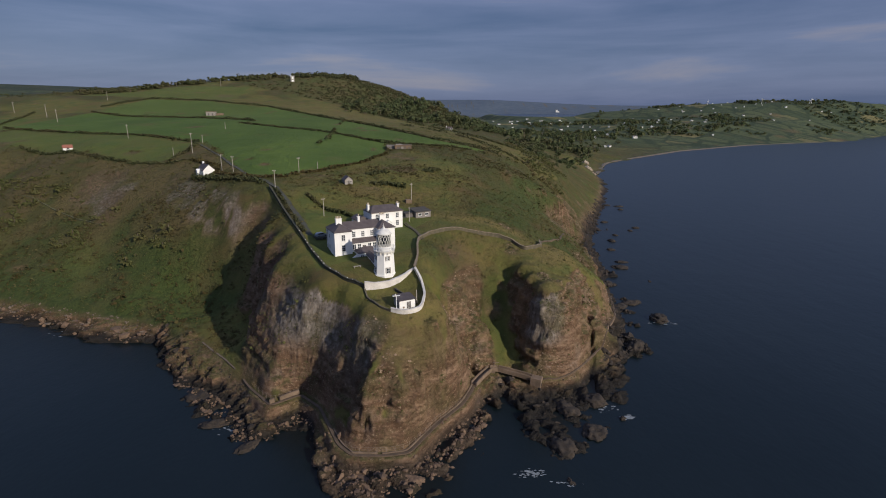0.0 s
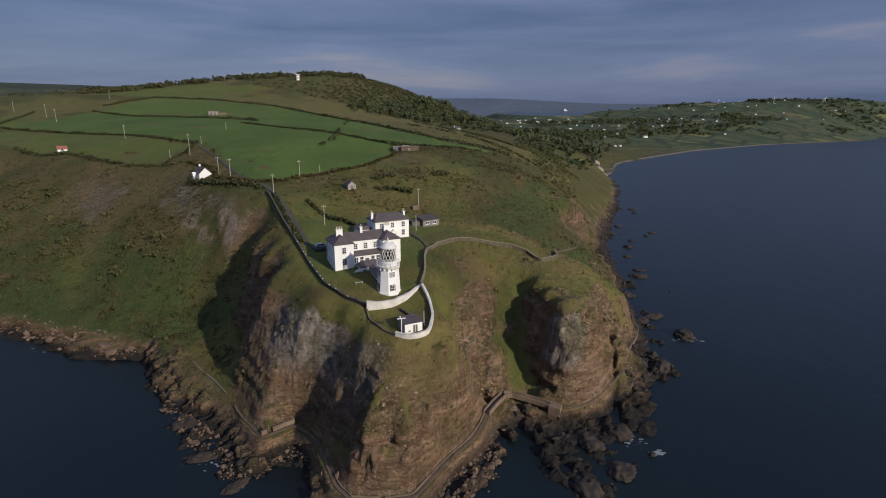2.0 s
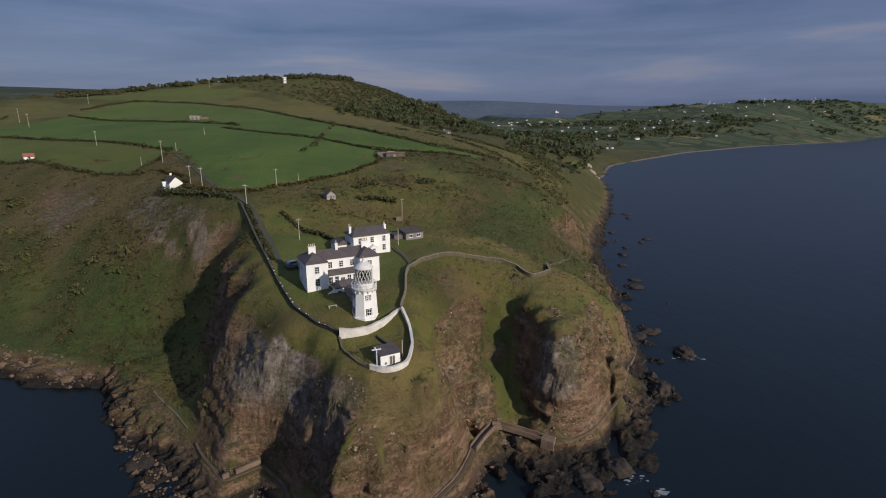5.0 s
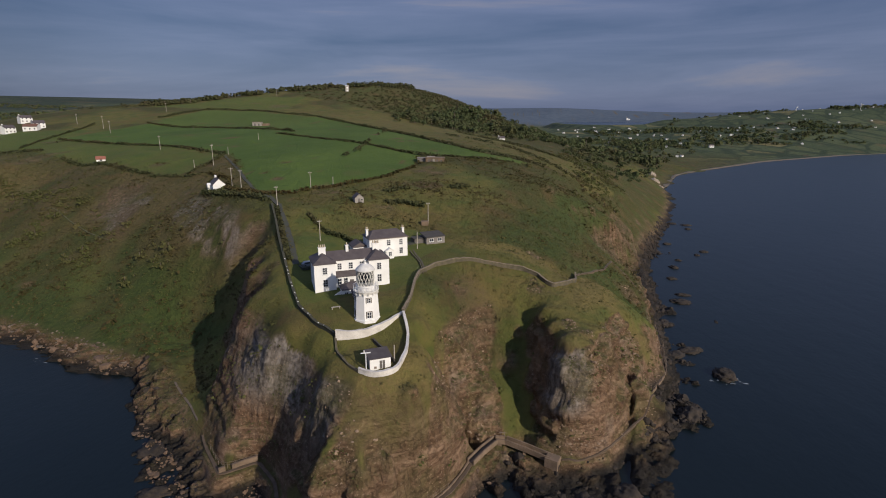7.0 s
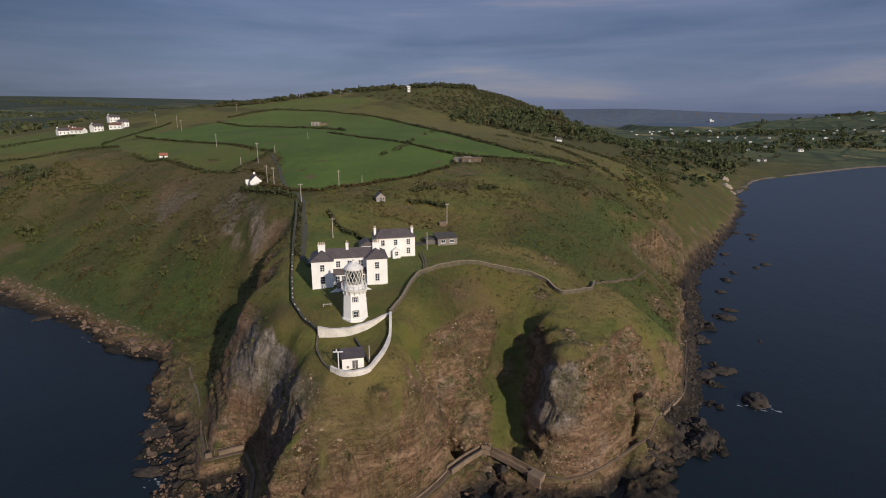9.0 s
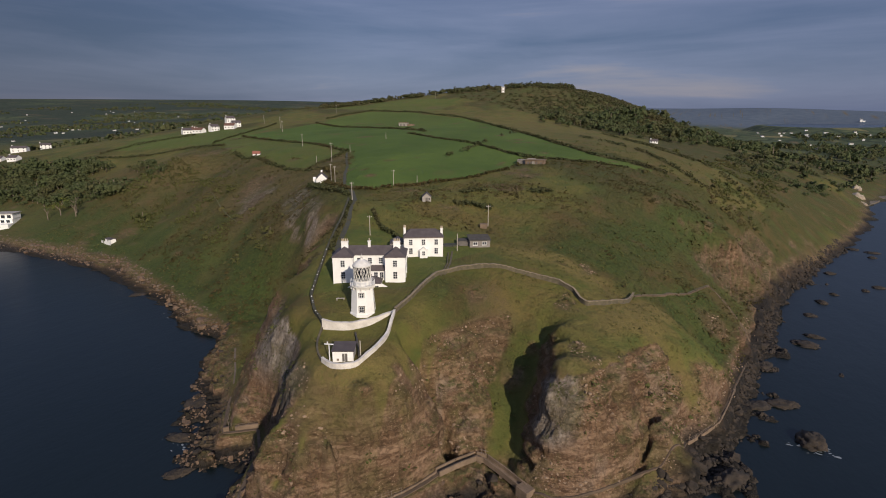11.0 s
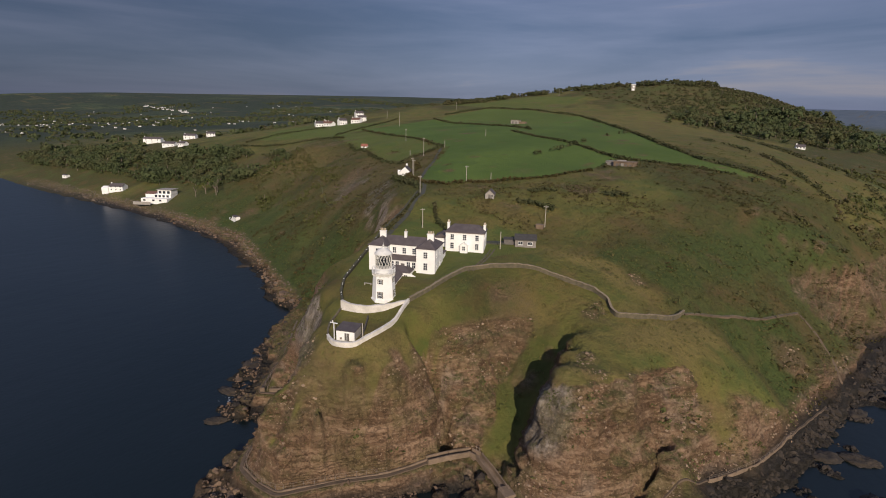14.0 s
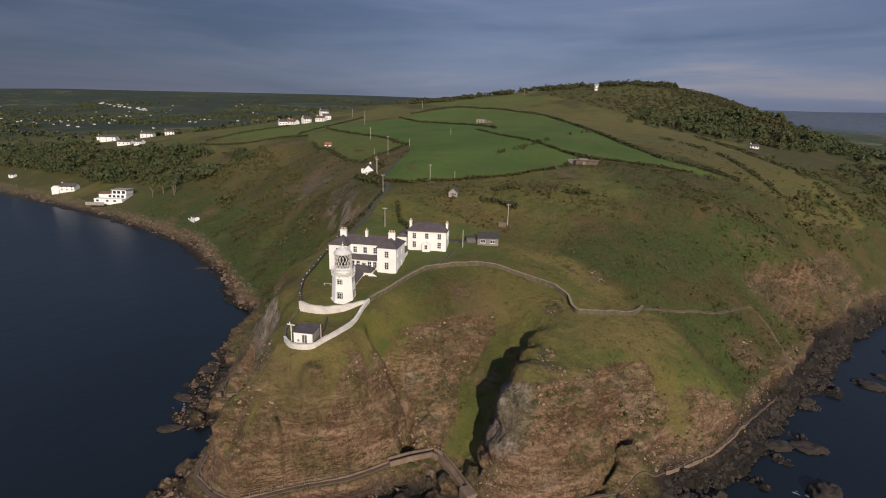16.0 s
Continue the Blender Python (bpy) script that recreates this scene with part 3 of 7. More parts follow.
def base_height(x, y):
    """Height of the bare land, without rubble or tussocks, at arrays of x and y."""
    p = np.stack([np.ravel(x), np.ravel(y)], 1).astype(float)
    z = np.empty(len(p))
    for i in range(0, len(p), 8000):
        q = p[i:i + 8000]
        z[i:i + 8000] = kernel(q, KNOTS) @ WEIGHTS[:-3] + WEIGHTS[-3] + q @ WEIGHTS[-2:] / 1000
    box = (p[:, 0] > -62) & (p[:, 0] < 14) & (p[:, 1] > 95) & (p[:, 1] < 139)
    q, best, level = p[box], np.full(box.sum(), 1e9), np.zeros(box.sum())
    for (x0, y0, z0), (x1, y1, z1) in zip(TERRACE, TERRACE[1:]):
        dx, dy = x1 - x0, y1 - y0
        k = np.clip(((q[:, 0] - x0) * dx + (q[:, 1] - y0) * dy) / (dx * dx + dy * dy), 0, 1)
        d = np.hypot(q[:, 0] - x0 - k * dx, q[:, 1] - y0 - k * dy)
        level = np.where(d < best, z0 + k * (z1 - z0), level)
        best = np.minimum(best, d)
    t = np.clip((best - 0.9) / 1.3, 0, 1)
    z[box] = level + (z[box] - level) * t * t * (3 - 2 * t)
    return z.reshape(np.shape(x))


def lattice(ix, iy, iz, seed):
    h = (ix * 374761393 + iy * 668265263 + iz * 2147483647 + seed * 1274126177) & 0xFFFFFFFF
    h = ((h ^ (h >> 13)) * 1103515245) & 0xFFFFFFFF
    return ((h ^ (h >> 16)) & 0xFFFF) / 32768.0 - 1.0


def value_noise(x, y, z, seed=0):
    """Smooth random values between -1 and 1."""
    x, y, z = np.broadcast_arrays(*(np.asarray(v, float) for v in (x, y, z)))
    fx, fy, fz = np.floor(x), np.floor(y), np.floor(z)
    ix, iy, iz = fx.astype(np.int64), fy.astype(np.int64), fz.astype(np.int64)
    u, v, w = (t * t * (3 - 2 * t) for t in (x - fx, y - fy, z - fz))
    out = 0
    for a, wa in ((0, 1 - u), (1, u)):
        for b, wb in ((0, 1 - v), (1, v)):
            for c, wc in ((0, 1 - w), (1, w)):
                out = out + wa * wb * wc * lattice(ix + a, iy + b, iz + c, seed)
    return out


def fractal(x, y, z, octaves=4, seed=0, ridged=False):
    total, amp, size = 0, 1.0, 0.0
    for k in range(octaves):
        n = value_noise(x * 2 ** k, y * 2 ** k, z * 2 ** k, seed + k)
        total = total + amp * ((1 - 2 * np.abs(n)) if ridged else n)
        size += amp
        amp *= 0.5
    return total / size


def inside(x, y, poly):
    """Which points lie inside a closed outline."""
    hit = np.zeros(np.shape(x), bool)
    for (x0, y0), (x1, y1) in zip(poly, poly[1:] + poly[:1]):
        hit ^= ((y0 > y) != (y1 > y)) & (x < (x1 - x0) * (y - y0) / (y1 - y0 + 1e-12) + x0)
    return hit


def near_line(x, y, line):
    """Distance of points to an open line."""
    best = np.full(np.shape(x), 1e9)
    for (x0, y0), (x1, y1) in zip(line, line[1:]):
        dx, dy = x1 - x0, y1 - y0
        k = np.clip(((x - x0) * dx + (y - y0) * dy) / (dx * dx + dy * dy), 0, 1)
        best = np.minimum(best, np.hypot(x - x0 - k * dx, y - y0 - k * dy))
    return best


def smooth(a, b, v):
    t = np.clip((v - a) / (b - a), 0, 1)
    return t * t * (3 - 2 * t)


def spread(lo, hi, inner0, inner1, step, mid, far):
    """Coordinates that lie step apart in the middle and grow outwards."""
    def run(length, plateau):
        out, d, s = [], 0.0, step
        while d < length:
            s = min(s * 1.03, mid) if d < plateau else s * 1.045
            d += s
            out.append(d)
        return np.array(out)
    a, b = run(inner0 - lo, far), run(hi - inner1, far)
    return np.concatenate([(inner0 - a)[::-1], np.arange(inner0, inner1 + 1e-6, step), inner1 + b])


GX, GY = spread(-4950, 4950, -62, 66, 0.40, 5.0, 440), spread(-900, 4900, 96, 188, 0.40, 4.5, 650)
gx, gy = np.meshgrid(GX, GY)
gz = base_height(gx, gy)
# basin and banks raised and brought nearer to fit the lough to the camera's view
LOUGH = 52.0
basin = np.hypot((gx - 0.172 * gy) / (0.088 * np.maximum(gy, 1)), (gy - 3170) / 900) + 0.06 * fractal(gx / 160, gy / 160, 0, 3, 121)
gz = np.where(gy > 1500, gz + smooth(1.40, 1.10, basin) * np.maximum(LOUGH + 1.5 - gz, 0), gz)
gz = np.where(gy > 1500, gz - smooth(1.04, 0.96, basin) * np.maximum(gz - LOUGH + 3, 0), gz)
sx, sy = np.gradient(gz, GX, axis=1), np.gradient(gz, GY, axis=0)
slope = np.hypot(sx, sy)
near = smooth(500, 150, np.hypot(gx + 10, gy - 160))
lump = fractal(gx / 11, gy / 11, gz / 11, 4, 11)
rock = smooth(1.05, 1.65, slope + 1.0 * lump - 0.5 * smooth(14, 22, gz) * smooth(-18, -10, gx)) * smooth(700, 350, np.hypot(gx, gy - 150))
shoreline = smooth(4.2, 1.0, gz + 1.2 * lump)
rock = np.maximum(rock, shoreline * smooth(60, 0, np.abs(gz)) * smooth(800, 400, np.hypot(gx, gy - 150)))
for ex, ey, er in ((1.5, 151.8, 5), (7.4, 147.4, 5), (10, 142.5, 4), (5, 157, 5), (4.6, 164.5, 6), (-2, 121, 5), (2, 128, 6), (-20.5, 117.5, 5), (8, 138, 3.5), (5, 140.5, 4), (11, 147, 3), (33, 150, 6), (40, 152, 7), (44, 162, 5), (31, 158, 3)):
    rock = np.maximum(rock, 0.95 * smooth(-0.1, 0.3, smooth(er * 1.5, er * 0.4, np.hypot(gx - ex, gy - ey)) + 0.5 * lump - 0.35) * smooth(29.5, 27, gz))
rock = np.maximum(rock, smooth(9, 6, gz + 2.5 * lump) * smooth(50, 56, gx) * smooth(150, 165, gy) * smooth(420, 360, gy))
garden_flat = inside(gx, gy, [(-37, 134), (-25, 123.5), (-15, 118.5), (-6, 119), (-2, 150), (-6, 200), (-20, 220), (-60, 200), (-46, 150)])
rock = np.maximum(rock, smooth(0.1, 0.4, lump + smooth(15, 5, near_line(gx, gy, [(60, 272), (68, 289), (75, 312), (82, 342)])) * smooth(31, 24, gz + 4 * lump) - 0.4) * (gz > 4))
rock = np.maximum(rock, 0.8 * smooth(0.1, 0.4, lump + smooth(11, 3, np.hypot(gx + 23, gy - 252)) - 0.45))
rock = np.maximum(rock, 0.9 * smooth(0.1, 0.4, lump + smooth(22, 8, np.hypot(gx + 176, gy - 253)) - 0.45))
rock = np.maximum(rock, 0.7 * smooth(0.1, 0.4, lump + smooth(9, 3, np.hypot(gx - 59, gy - 226)) - 0.45))
rock = np.maximum(rock, 0.9 * smooth(0.05, 0.4, 1.4 * lump + smooth(9, 3, np.hypot(gx + 95, (gy - 202.5) * 0.9)) - 0.4))
rock = np.maximum(rock, 0.8 * smooth(0.05, 0.4, 1.4 * lump + smooth(7, 2, np.hypot(gx + 106, gy - 210)) - 0.45))
rock = np.maximum(rock, 0.9 * smooth(0.05, 0.3, lump + smooth(12, 5, np.hypot(gx + 163, gy - 242)) - 0.45))
rock = rock * (1 - 0.85 * smooth(14, 8, np.hypot(gx + 80, gy - 184)))
rock = np.where(garden_flat & (gz > 28), 0, rock)
rock = rock * (1 - 0.9 * smooth(-84, -92, gx) * smooth(-150, -130, gx) * smooth(232, 220, gy) * smooth(30, 25, gz) * smooth(3, 7, gz))
brow = smooth(-84, -88, gx) * smooth(-150, -136, gx) * smooth(184, 190, gy) * smooth(240, 234, gy)
crop = smooth(9, 5, near_line(gx, gy, [(-128, 233.5), (-118, 225), (-106, 214), (-96, 205), (-85, 198.5)])) * smooth(28, 32, gz)
rock = rock * (1 - brow) + brow * crop * smooth(-0.12, 0.12, fractal(gx / 4.5, gy / 4.5, gz / 9, 3, 53) + 0.10)
rock = np.maximum(rock, 0.95 * smooth(3.6, 1.2, near_line(gx, gy, [(-164, 232), (-169, 241), (-163, 246), (-155, 246)]) + 2.5 * lump))
# turf clings to the upper half of the faces in uneven tongues
rock = rock * (1 - 0.75 * smooth(11, 22, gz + 5 * fractal(gx / 7, gy / 7, gz / 9, 3, 43)) * smooth(-0.25, 0.25, fractal(gx / 5, gy / 5, gz / 7, 3, 44) + 0.1) * smooth(-18, -8, gx) * smooth(300, 200, gy) * np.where((gx > -1) & (gx < 26), 0.25, 1.0))
rock = np.maximum(rock, smooth(0.0, 0.3, smooth(9, 4, np.hypot((gx - 30) * 0.8, gy - 144)) * smooth(25.5, 23.5, gz) + 0.4 * lump - 0.3))
face = inside(gx, gy, [(26, 136), (30, 146), (37.5, 156), (42, 170), (47, 178), (53, 172), (54, 166), (50, 153), (40, 138)]) & (gz > 3) & (gz < 25.5)
rock = np.where(face, np.maximum(rock, 0.95 * smooth(-0.35, 0.0, lump + 0.12)), rock)
west_shore = smooth(75, 70, gx + gy) * smooth(-98, -86, gx) * smooth(-38, -46, gx) * smooth(-5, -1, gz) * smooth(15, 10, gz)
rock = np.maximum(rock, west_shore * smooth(-0.6, -0.1, lump))
# crags and ledges push the surface out along its slope; turf only undulates
nl = np.sqrt(1 + slope ** 2)
nx, ny, nz = -sx / nl, -sy / nl, 1 / nl
crag = fractal(gx / 4.2, gy / 4.2, gz / 5.0, 6, 41, True)
big = fractal(gx / 14, gy / 14, gz / 20, 3, 51)
warp = 1.1 * fractal(gx / 20, gy / 20, 0, 3, 47)
bed = gz + 0.10 * gx - 0.06 * gy + warp


def blocks(along, thick, seed):
    """Beds of jointed blocks: each block stands out or back by its own amount."""
    layer = np.floor(bed / thick)
    u, v = (0.8 * gx - 0.6 * gy + 0.5 * warp) / along, (0.6 * gx + 0.8 * gy - 0.5 * warp) / along
    off = lattice(layer.astype(np.int64), 0 * layer.astype(np.int64), 0 * layer.astype(np.int64), seed)
    return lattice(np.floor(u + off).astype(np.int64), np.floor(v - off).astype(np.int64), layer.astype(np.int64), seed + 1) + 0.8 * off


def treads(thick):
    """Ledges: each bed leans back to a sharp lower edge."""
    k = bed / thick - np.floor(bed / thick)
    return np.where(k < 0.82, 1 - k / 0.82, (k - 0.82) / 0.18)


calm = smooth(1.0, 6.5, near_line(gx, gy, [p[:2] for p in LIP])) * smooth(29.5, 25, gz)
slabby = 1 - 0.5 * smooth(-12, -22, gx) * smooth(113, 121, gy) * smooth(-70, -60, gx)
low = smooth(17, 9, gz)
crags = 0.9 * big + 0.75 * (crag - 0.15) + (0.38 + 0.40 * low) * blocks(3.4, 2.3, 31) + 0.32 * blocks(1.7, 1.1, 35) + (0.6 + 1.0 * low) * (treads(3.7) - 0.45) * smooth(-0.45, 0.15, lump + 0.25)
push = rock * near * np.where(gx < 24, calm, 1.0) * slabby * crags + rock * (1 - near) * 2.0 * big
skerry = smooth(-14, -4, gz) * smooth(3.0, 0.0, gz) * near
skerry = skerry * smooth(-6.5, -2.5, gz)
skerry = skerry * (0.62 - 0.12 * smooth(16, 8, gx))
skerry = skerry * (1 - 0.45 * smooth(12, 18, gx) * smooth(150, 140, gy))
push = push + skerry * (1.5 * (fractal(gx / 6, gy / 6, 0, 4, 61) - 0.1) + 0.9 * (crag - 0.2) + 0.5 * blocks(2.2, 1.2, 39))
turf = (1 - rock) * np.where(garden_flat, 0.15, 1.0) * (0.32 * fractal(gx / 6, gy / 6, 0, 3, 71) + 0.12 * fractal(gx / 1.6, gy / 1.6, 0, 2, 81)) * smooth(900, 100, np.hypot(gx, gy - 150))
LEDGES = ([(7, 132), (3.6, 122.2), (-3, 113.6), (-9.5, 102.6), (-23, 101.6), (-26.8, 105), (-34.5, 119), (-41.4, 125.4), (-47.9, 119.7), (-61.4, 134), (-81.4, 153)], [(25.4, 136.6), (38, 139.8), (51, 156), (55.6, 169.6), (66, 200), (70.5, 225)], [(36.6, 203), (57.2, 251), (72, 242.5)], [(-50.5, 176), (-72, 213.5), (-101.5, 241), (-146, 300)])
trodden = np.ones_like(gx)
for line in LEDGES:
    trodden = np.minimum(trodden, smooth(1.4, 4.2, near_line(gx, gy, line)))
push, turf = push * trodden, turf * trodden
# tilted beds run down into the sea as ribs
push = push + west_shore * trodden * (1.5 * (fractal((gx - gy) / 5.5, (gx + gy) / 30, 0, 4, 57, True) - 0.25) + 0.4 * blocks(2.0, 1.1, 58))
gz0 = gz.copy()
cleft = np.zeros_like(gx)
for line, depth, width in (([(-4.6, 138.2), (-2.6, 140.0), (-0.3, 140.8), (2.0, 140.8), (4.6, 139.4), (7, 137)], 8.0, 1.5), ([(47.9, 165), (47.6, 158), (46.8, 152), (44.5, 144), (43, 139), (42, 134)], 4.2, 0.85), ([(10.5, 166), (10, 158), (9, 152)], 1.0, 0.9)):
    cleft = np.maximum(cleft, depth * np.exp(-(near_line(gx + 0.9 * lump, gy + 0.7 * value_noise(gx / 3, gy / 3, gz / 4, 33), line) / width) ** 2))
cleft = cleft * np.maximum(trodden, 0.35)
sunk = 0.9 * smooth(14, 20, gx) * smooth(134, 128, gy) + 0.8 * smooth(-42, -50, gx) * smooth(150, 140, gy)
sunk = sunk * smooth(2.5, 0.5, gz) * near
# terracettes and hummocks on the rough slopes
rough = (1 - rock) * trodden * np.maximum(smooth(-74, -90, gx) * smooth(-420, -330, gx) * smooth(330, 280, gy), 0.6 * smooth(196, 214, gy) * smooth(420, 340, gy) * smooth(-60, -30, gx)) * (1 - garden_flat)
turf = turf + rough * (0.55 * (fractal(gx / 8, gy / 8, gz / 3, 4, 73, True) - 0.1) + 0.35 * fractal(gx / 2.6, gy / 2.6, 0, 2, 75)) * smooth(3, 6, gz)
px, py, pz = gx + nx * push, gy + ny * push, gz + nz * push + turf - cleft - sunk


def ground_z(x, y):
    """Height of the ground at a place."""
    return float(base_height(np.array([x]), np.array([y]))[0])


FIELD_A = [(-146, 302), (-173, 316), (-243, 350), (-330, 385), (-332, 488), (-281, 467), (-228, 454), (-167, 424), (-150, 400), (-116, 362), (-82, 347), (-40, 320), (-36, 285), (-46, 258), (-62, 243), (-74, 226), (-90, 226), (-104, 244), (-120, 268), (-140, 294)]
FIELD_N = [(-157, 392), (-116, 364), (-82, 349), (-40, 322), (-8, 324), (14, 335), (28, 345), (-6, 350), (-41, 385), (-96, 462), (-141, 515), (-191, 558), (-215, 540), (-170, 430)]
FIELD_W = [(-332, 490), (-281, 470), (-228, 457), (-170, 428), (-200, 555), (-267, 588), (-330, 580)]
FIELD_B = [(-150, 300), (-173, 313), (-243, 346), (-315, 376), (-330, 350), (-268, 322), (-234, 304), (-194, 283), (-150, 264), (-142, 276)]
FIELD_C = [(-250, 610), (-330, 590), (-420, 600), (-340, 690), (-260, 700)]
FIELD_D = [(-320, 350), (-440, 330), (-480, 380), (-470, 420), (-350, 440), (-330, 395)]
HILLTOP = [(-262, 705), (-150, 655), (-70, 660), (0, 700), (40, 900), (-60, 1010), (-300, 1000), (-330, 800)]
BROWN = [(-150, 640), (-190, 572), (-96, 470), (-41, 394), (30, 354), (62, 345), (85, 400), (20, 500), (-60, 600)]
lush = np.zeros_like(gx)
for outline, amount in ((FIELD_A, 1.0), (FIELD_N, 0.95), (FIELD_W, 0.8), (FIELD_B, 0.5), (FIELD_C, 0.45), (FIELD_D, 0.6)):
    lush = np.where(inside(gx, gy, outline), amount, lush)
lush = np.where(inside(gx, gy, [(-39, 141), (-33, 146), (-19, 153), (-10, 158), (-10, 166), (-14, 176), (-6, 194), (-20, 205), (-38, 190), (-55, 190), (-46, 158)]) & (gz > 31), 0.36, lush)
lush = np.where(inside(gx, gy, [(-260, 212), (-110, 172), (-90, 166), (-92, 190), (-140, 212), (-260, 245)]), 0.28 * smooth(-0.5, 0.5, fractal(gx / 18, gy / 18, 0, 3, 97)), lush)
for ex, ey, er in ((50, 218, 9), (57, 212, 6), (56, 196, 8), (58, 186, 7), (52, 228, 6)):
    lush = np.maximum(lush, 0.2 * smooth(0.0, 0.3, smooth(er * 1.4, er * 0.5, np.hypot(gx - ex, gy - ey)) + 0.4 * lump - 0.3))
lush = lush * (1 - rock)
dry = smooth(0.05, 0.5, fractal(gx / 35, gy / 35, 0, 3, 91) + 0.35 * smooth(-10, 60, gx) * smooth(330, 200, gy) - 0.15) * (lush < 0.2)
# west slope: real scrub, its tint raised to stand in for weaker sun
scrub = np.maximum(smooth(-0.1, 0.35, fractal(gx / 45, gy / 45, 0, 4, 95) + 0.25 * smooth(200, 300, gy) + 0.6 * smooth(-60, -100, gx) * smooth(320, 260, gy) + 0.5 * smooth(-15, 15, gx) * smooth(192, 210, gy) - 0.2), 0) * (lush < 0.3)
scrub = np.where(inside(gx, gy, HILLTOP), np.maximum(scrub, 0.85), scrub)
scrub = np.maximum(scrub, 0.7 * smooth(-0.2, 0.2, lump) * smooth(50, 70, gx) * smooth(280, 320, gy) * smooth(520, 460, gy))
scrub = np.maximum(scrub, 0.8 * smooth(10, 24, gx) * smooth(203, 214, gy) * smooth(350, 315, gy) * smooth(-0.7, -0.1, lump))
scrub = np.where(inside(gx, gy, BROWN), scrub * 0.25, scrub)
dry = np.maximum(dry, 0.95 * smooth(-0.45, 0.1, lump) * smooth(18, 28, gx) * smooth(262, 240, gy) * (lush < 0.2))
dry = np.where(inside(gx, gy, BROWN), np.maximum(dry, 0.75), dry)
wet = np.maximum(smooth(1.5, -0.9, pz + 0.8 * lump + 1.6 * smooth(14, 8, gx) * smooth(-38, -32, gx) * smooth(140, 125, gy)), smooth(7.5, 3.0, pz + 2.0 * lump) * smooth(50, 58, gx) * smooth(420, 330, gy))
wet = np.maximum(wet, 0.7 * smooth(0.9, -0.6, pz + 0.5 * lump) * smooth(-34, -28, gx) * smooth(12, 8, gx))
wet = np.maximum(wet, smooth(2.0, 0.2, pz + 0.8 * lump) * smooth(12, 18, gx) * smooth(134, 130, gy))
wet = wet * (1 - 0.75 * west_shore * smooth(-0.6, 0.6, pz))
pale = 0.3 * smooth(0.2, 0.5, fractal(gx / 8, gy / 8, gz / 8, 4, 99)) * rock
pale = np.maximum(pale, 0.8 * rock * smooth(7.5, 3, np.hypot(gx + 22, gy - 118)) * smooth(14, 19, gz))
pale = np.maximum(pale, 0.9 * rock * smooth(6.5, 3.5, np.hypot((gx - 28.5) * 0.8, gy - 145) + 2.0 * lump) * smooth(9, 13, gz))
pale = np.maximum(pale, rock * np.maximum(np.maximum(smooth(20, 6, np.hypot(gx + 40, gy - 131)) * smooth(12, 20, gz), 0.85 * smooth(34, 26, np.hypot(gx + 106, gy - 214))), smooth(18, 8, np.hypot(gx + 163, gy - 242))))
far_land = smooth(900, 1300, np.hypot(gx, gy - 100))


def grid_mesh(name, xs, ys, zs):
    rows, cols = xs.shape
    me = bpy.data.meshes.new(name)
    me.vertices.add(rows * cols)
    me.vertices.foreach_set("co", np.stack([xs, ys, zs], -1).astype(np.float32).ravel())
    i = np.arange(rows * cols).reshape(rows, cols)
    quads = np.stack([i[:-1, :-1], i[:-1, 1:], i[1:, 1:], i[1:, :-1]], -1).reshape(-1, 4)
    me.loops.add(quads.size)
    me.loops.foreach_set("vertex_index", quads.ravel().astype(np.int32))
    me.polygons.add(len(quads))
    me.polygons.foreach_set("loop_start", np.arange(0, quads.size, 4, dtype=np.int32))
    me.update()
    me.shade_smooth()
    return me


def paint(me, name, *layers):
    """A colour attribute with up to four masks for a material."""
    data = np.zeros((len(me.vertices), 4), np.float32)
    for k, layer in enumerate(layers):
        data[:, k] = np.ravel(layer)
    me.color_attributes.new(name, "FLOAT_COLOR", "POINT").data.foreach_set("color", data.ravel())


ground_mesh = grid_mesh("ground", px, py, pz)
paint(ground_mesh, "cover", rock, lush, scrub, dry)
earth = np.zeros_like(gx)
for ex, ey, er, amount in ((-22.5, 251, 7, 1.0), (-162, 241, 8, 0.8), (-158, 230, 6, 0.7), (-60, 262, 6, 0.3), (74, 306, 12, 0.35), (64, 280, 7, 0.4), (59, 226, 7, 0.5), (-176, 253, 12, 0.4), (-262, 284, 9, 0.7), (5, 166, 7, 0.5), (-9, 113, 9, 0.35), (-270, 640, 14, 0.8)):
    earth = np.maximum(earth, amount * smooth(0.0, 0.5, smooth(er * 1.5, er * 0.3, np.hypot(gx - ex, gy - ey)) + 0.5 * lump - 0.25))
paint(ground_mesh, "state", wet, pale, far_land, earth)
# haze mask, growing with distance from the headland
far_haze = smooth(3000, 4000, np.hypot(gx, gy)) * smooth(-1500, -600, gx)
paint(ground_mesh, "far_haze", far_haze, far_haze, far_haze)
# one mask for the far woods and the painted cloud shade
wood_cloud_shade = 0.75 * smooth(-600, -1100, gx) * smooth(-0.6, -0.05, fractal(gx / 300, gy / 300, 0, 3, 103))
paint(ground_mesh, "wood_cloud_shade", wood_cloud_shade, wood_cloud_shade, wood_cloud_shade)
verdant = smooth(-74, -96, gx) * smooth(-420, -300, gx) * smooth(1.2, 0.2, (gy - 170 + 0.22 * (gx + 100)) / 44 + 0.5 * fractal(gx / 16, gy / 16, 0, 3, 105)) * (lush < 0.4)
verdant = np.maximum(verdant, 0.35 * smooth(20, 16, np.abs(gx - 12)) * smooth(0.0, 0.3, smooth(6, 2, near_line(gx, gy, [(16, 166), (14, 156), (13, 147)])) + 0.3 * lump - 0.2))
drift = fractal(gx / 9, gy / 9, 0, 4, 109)
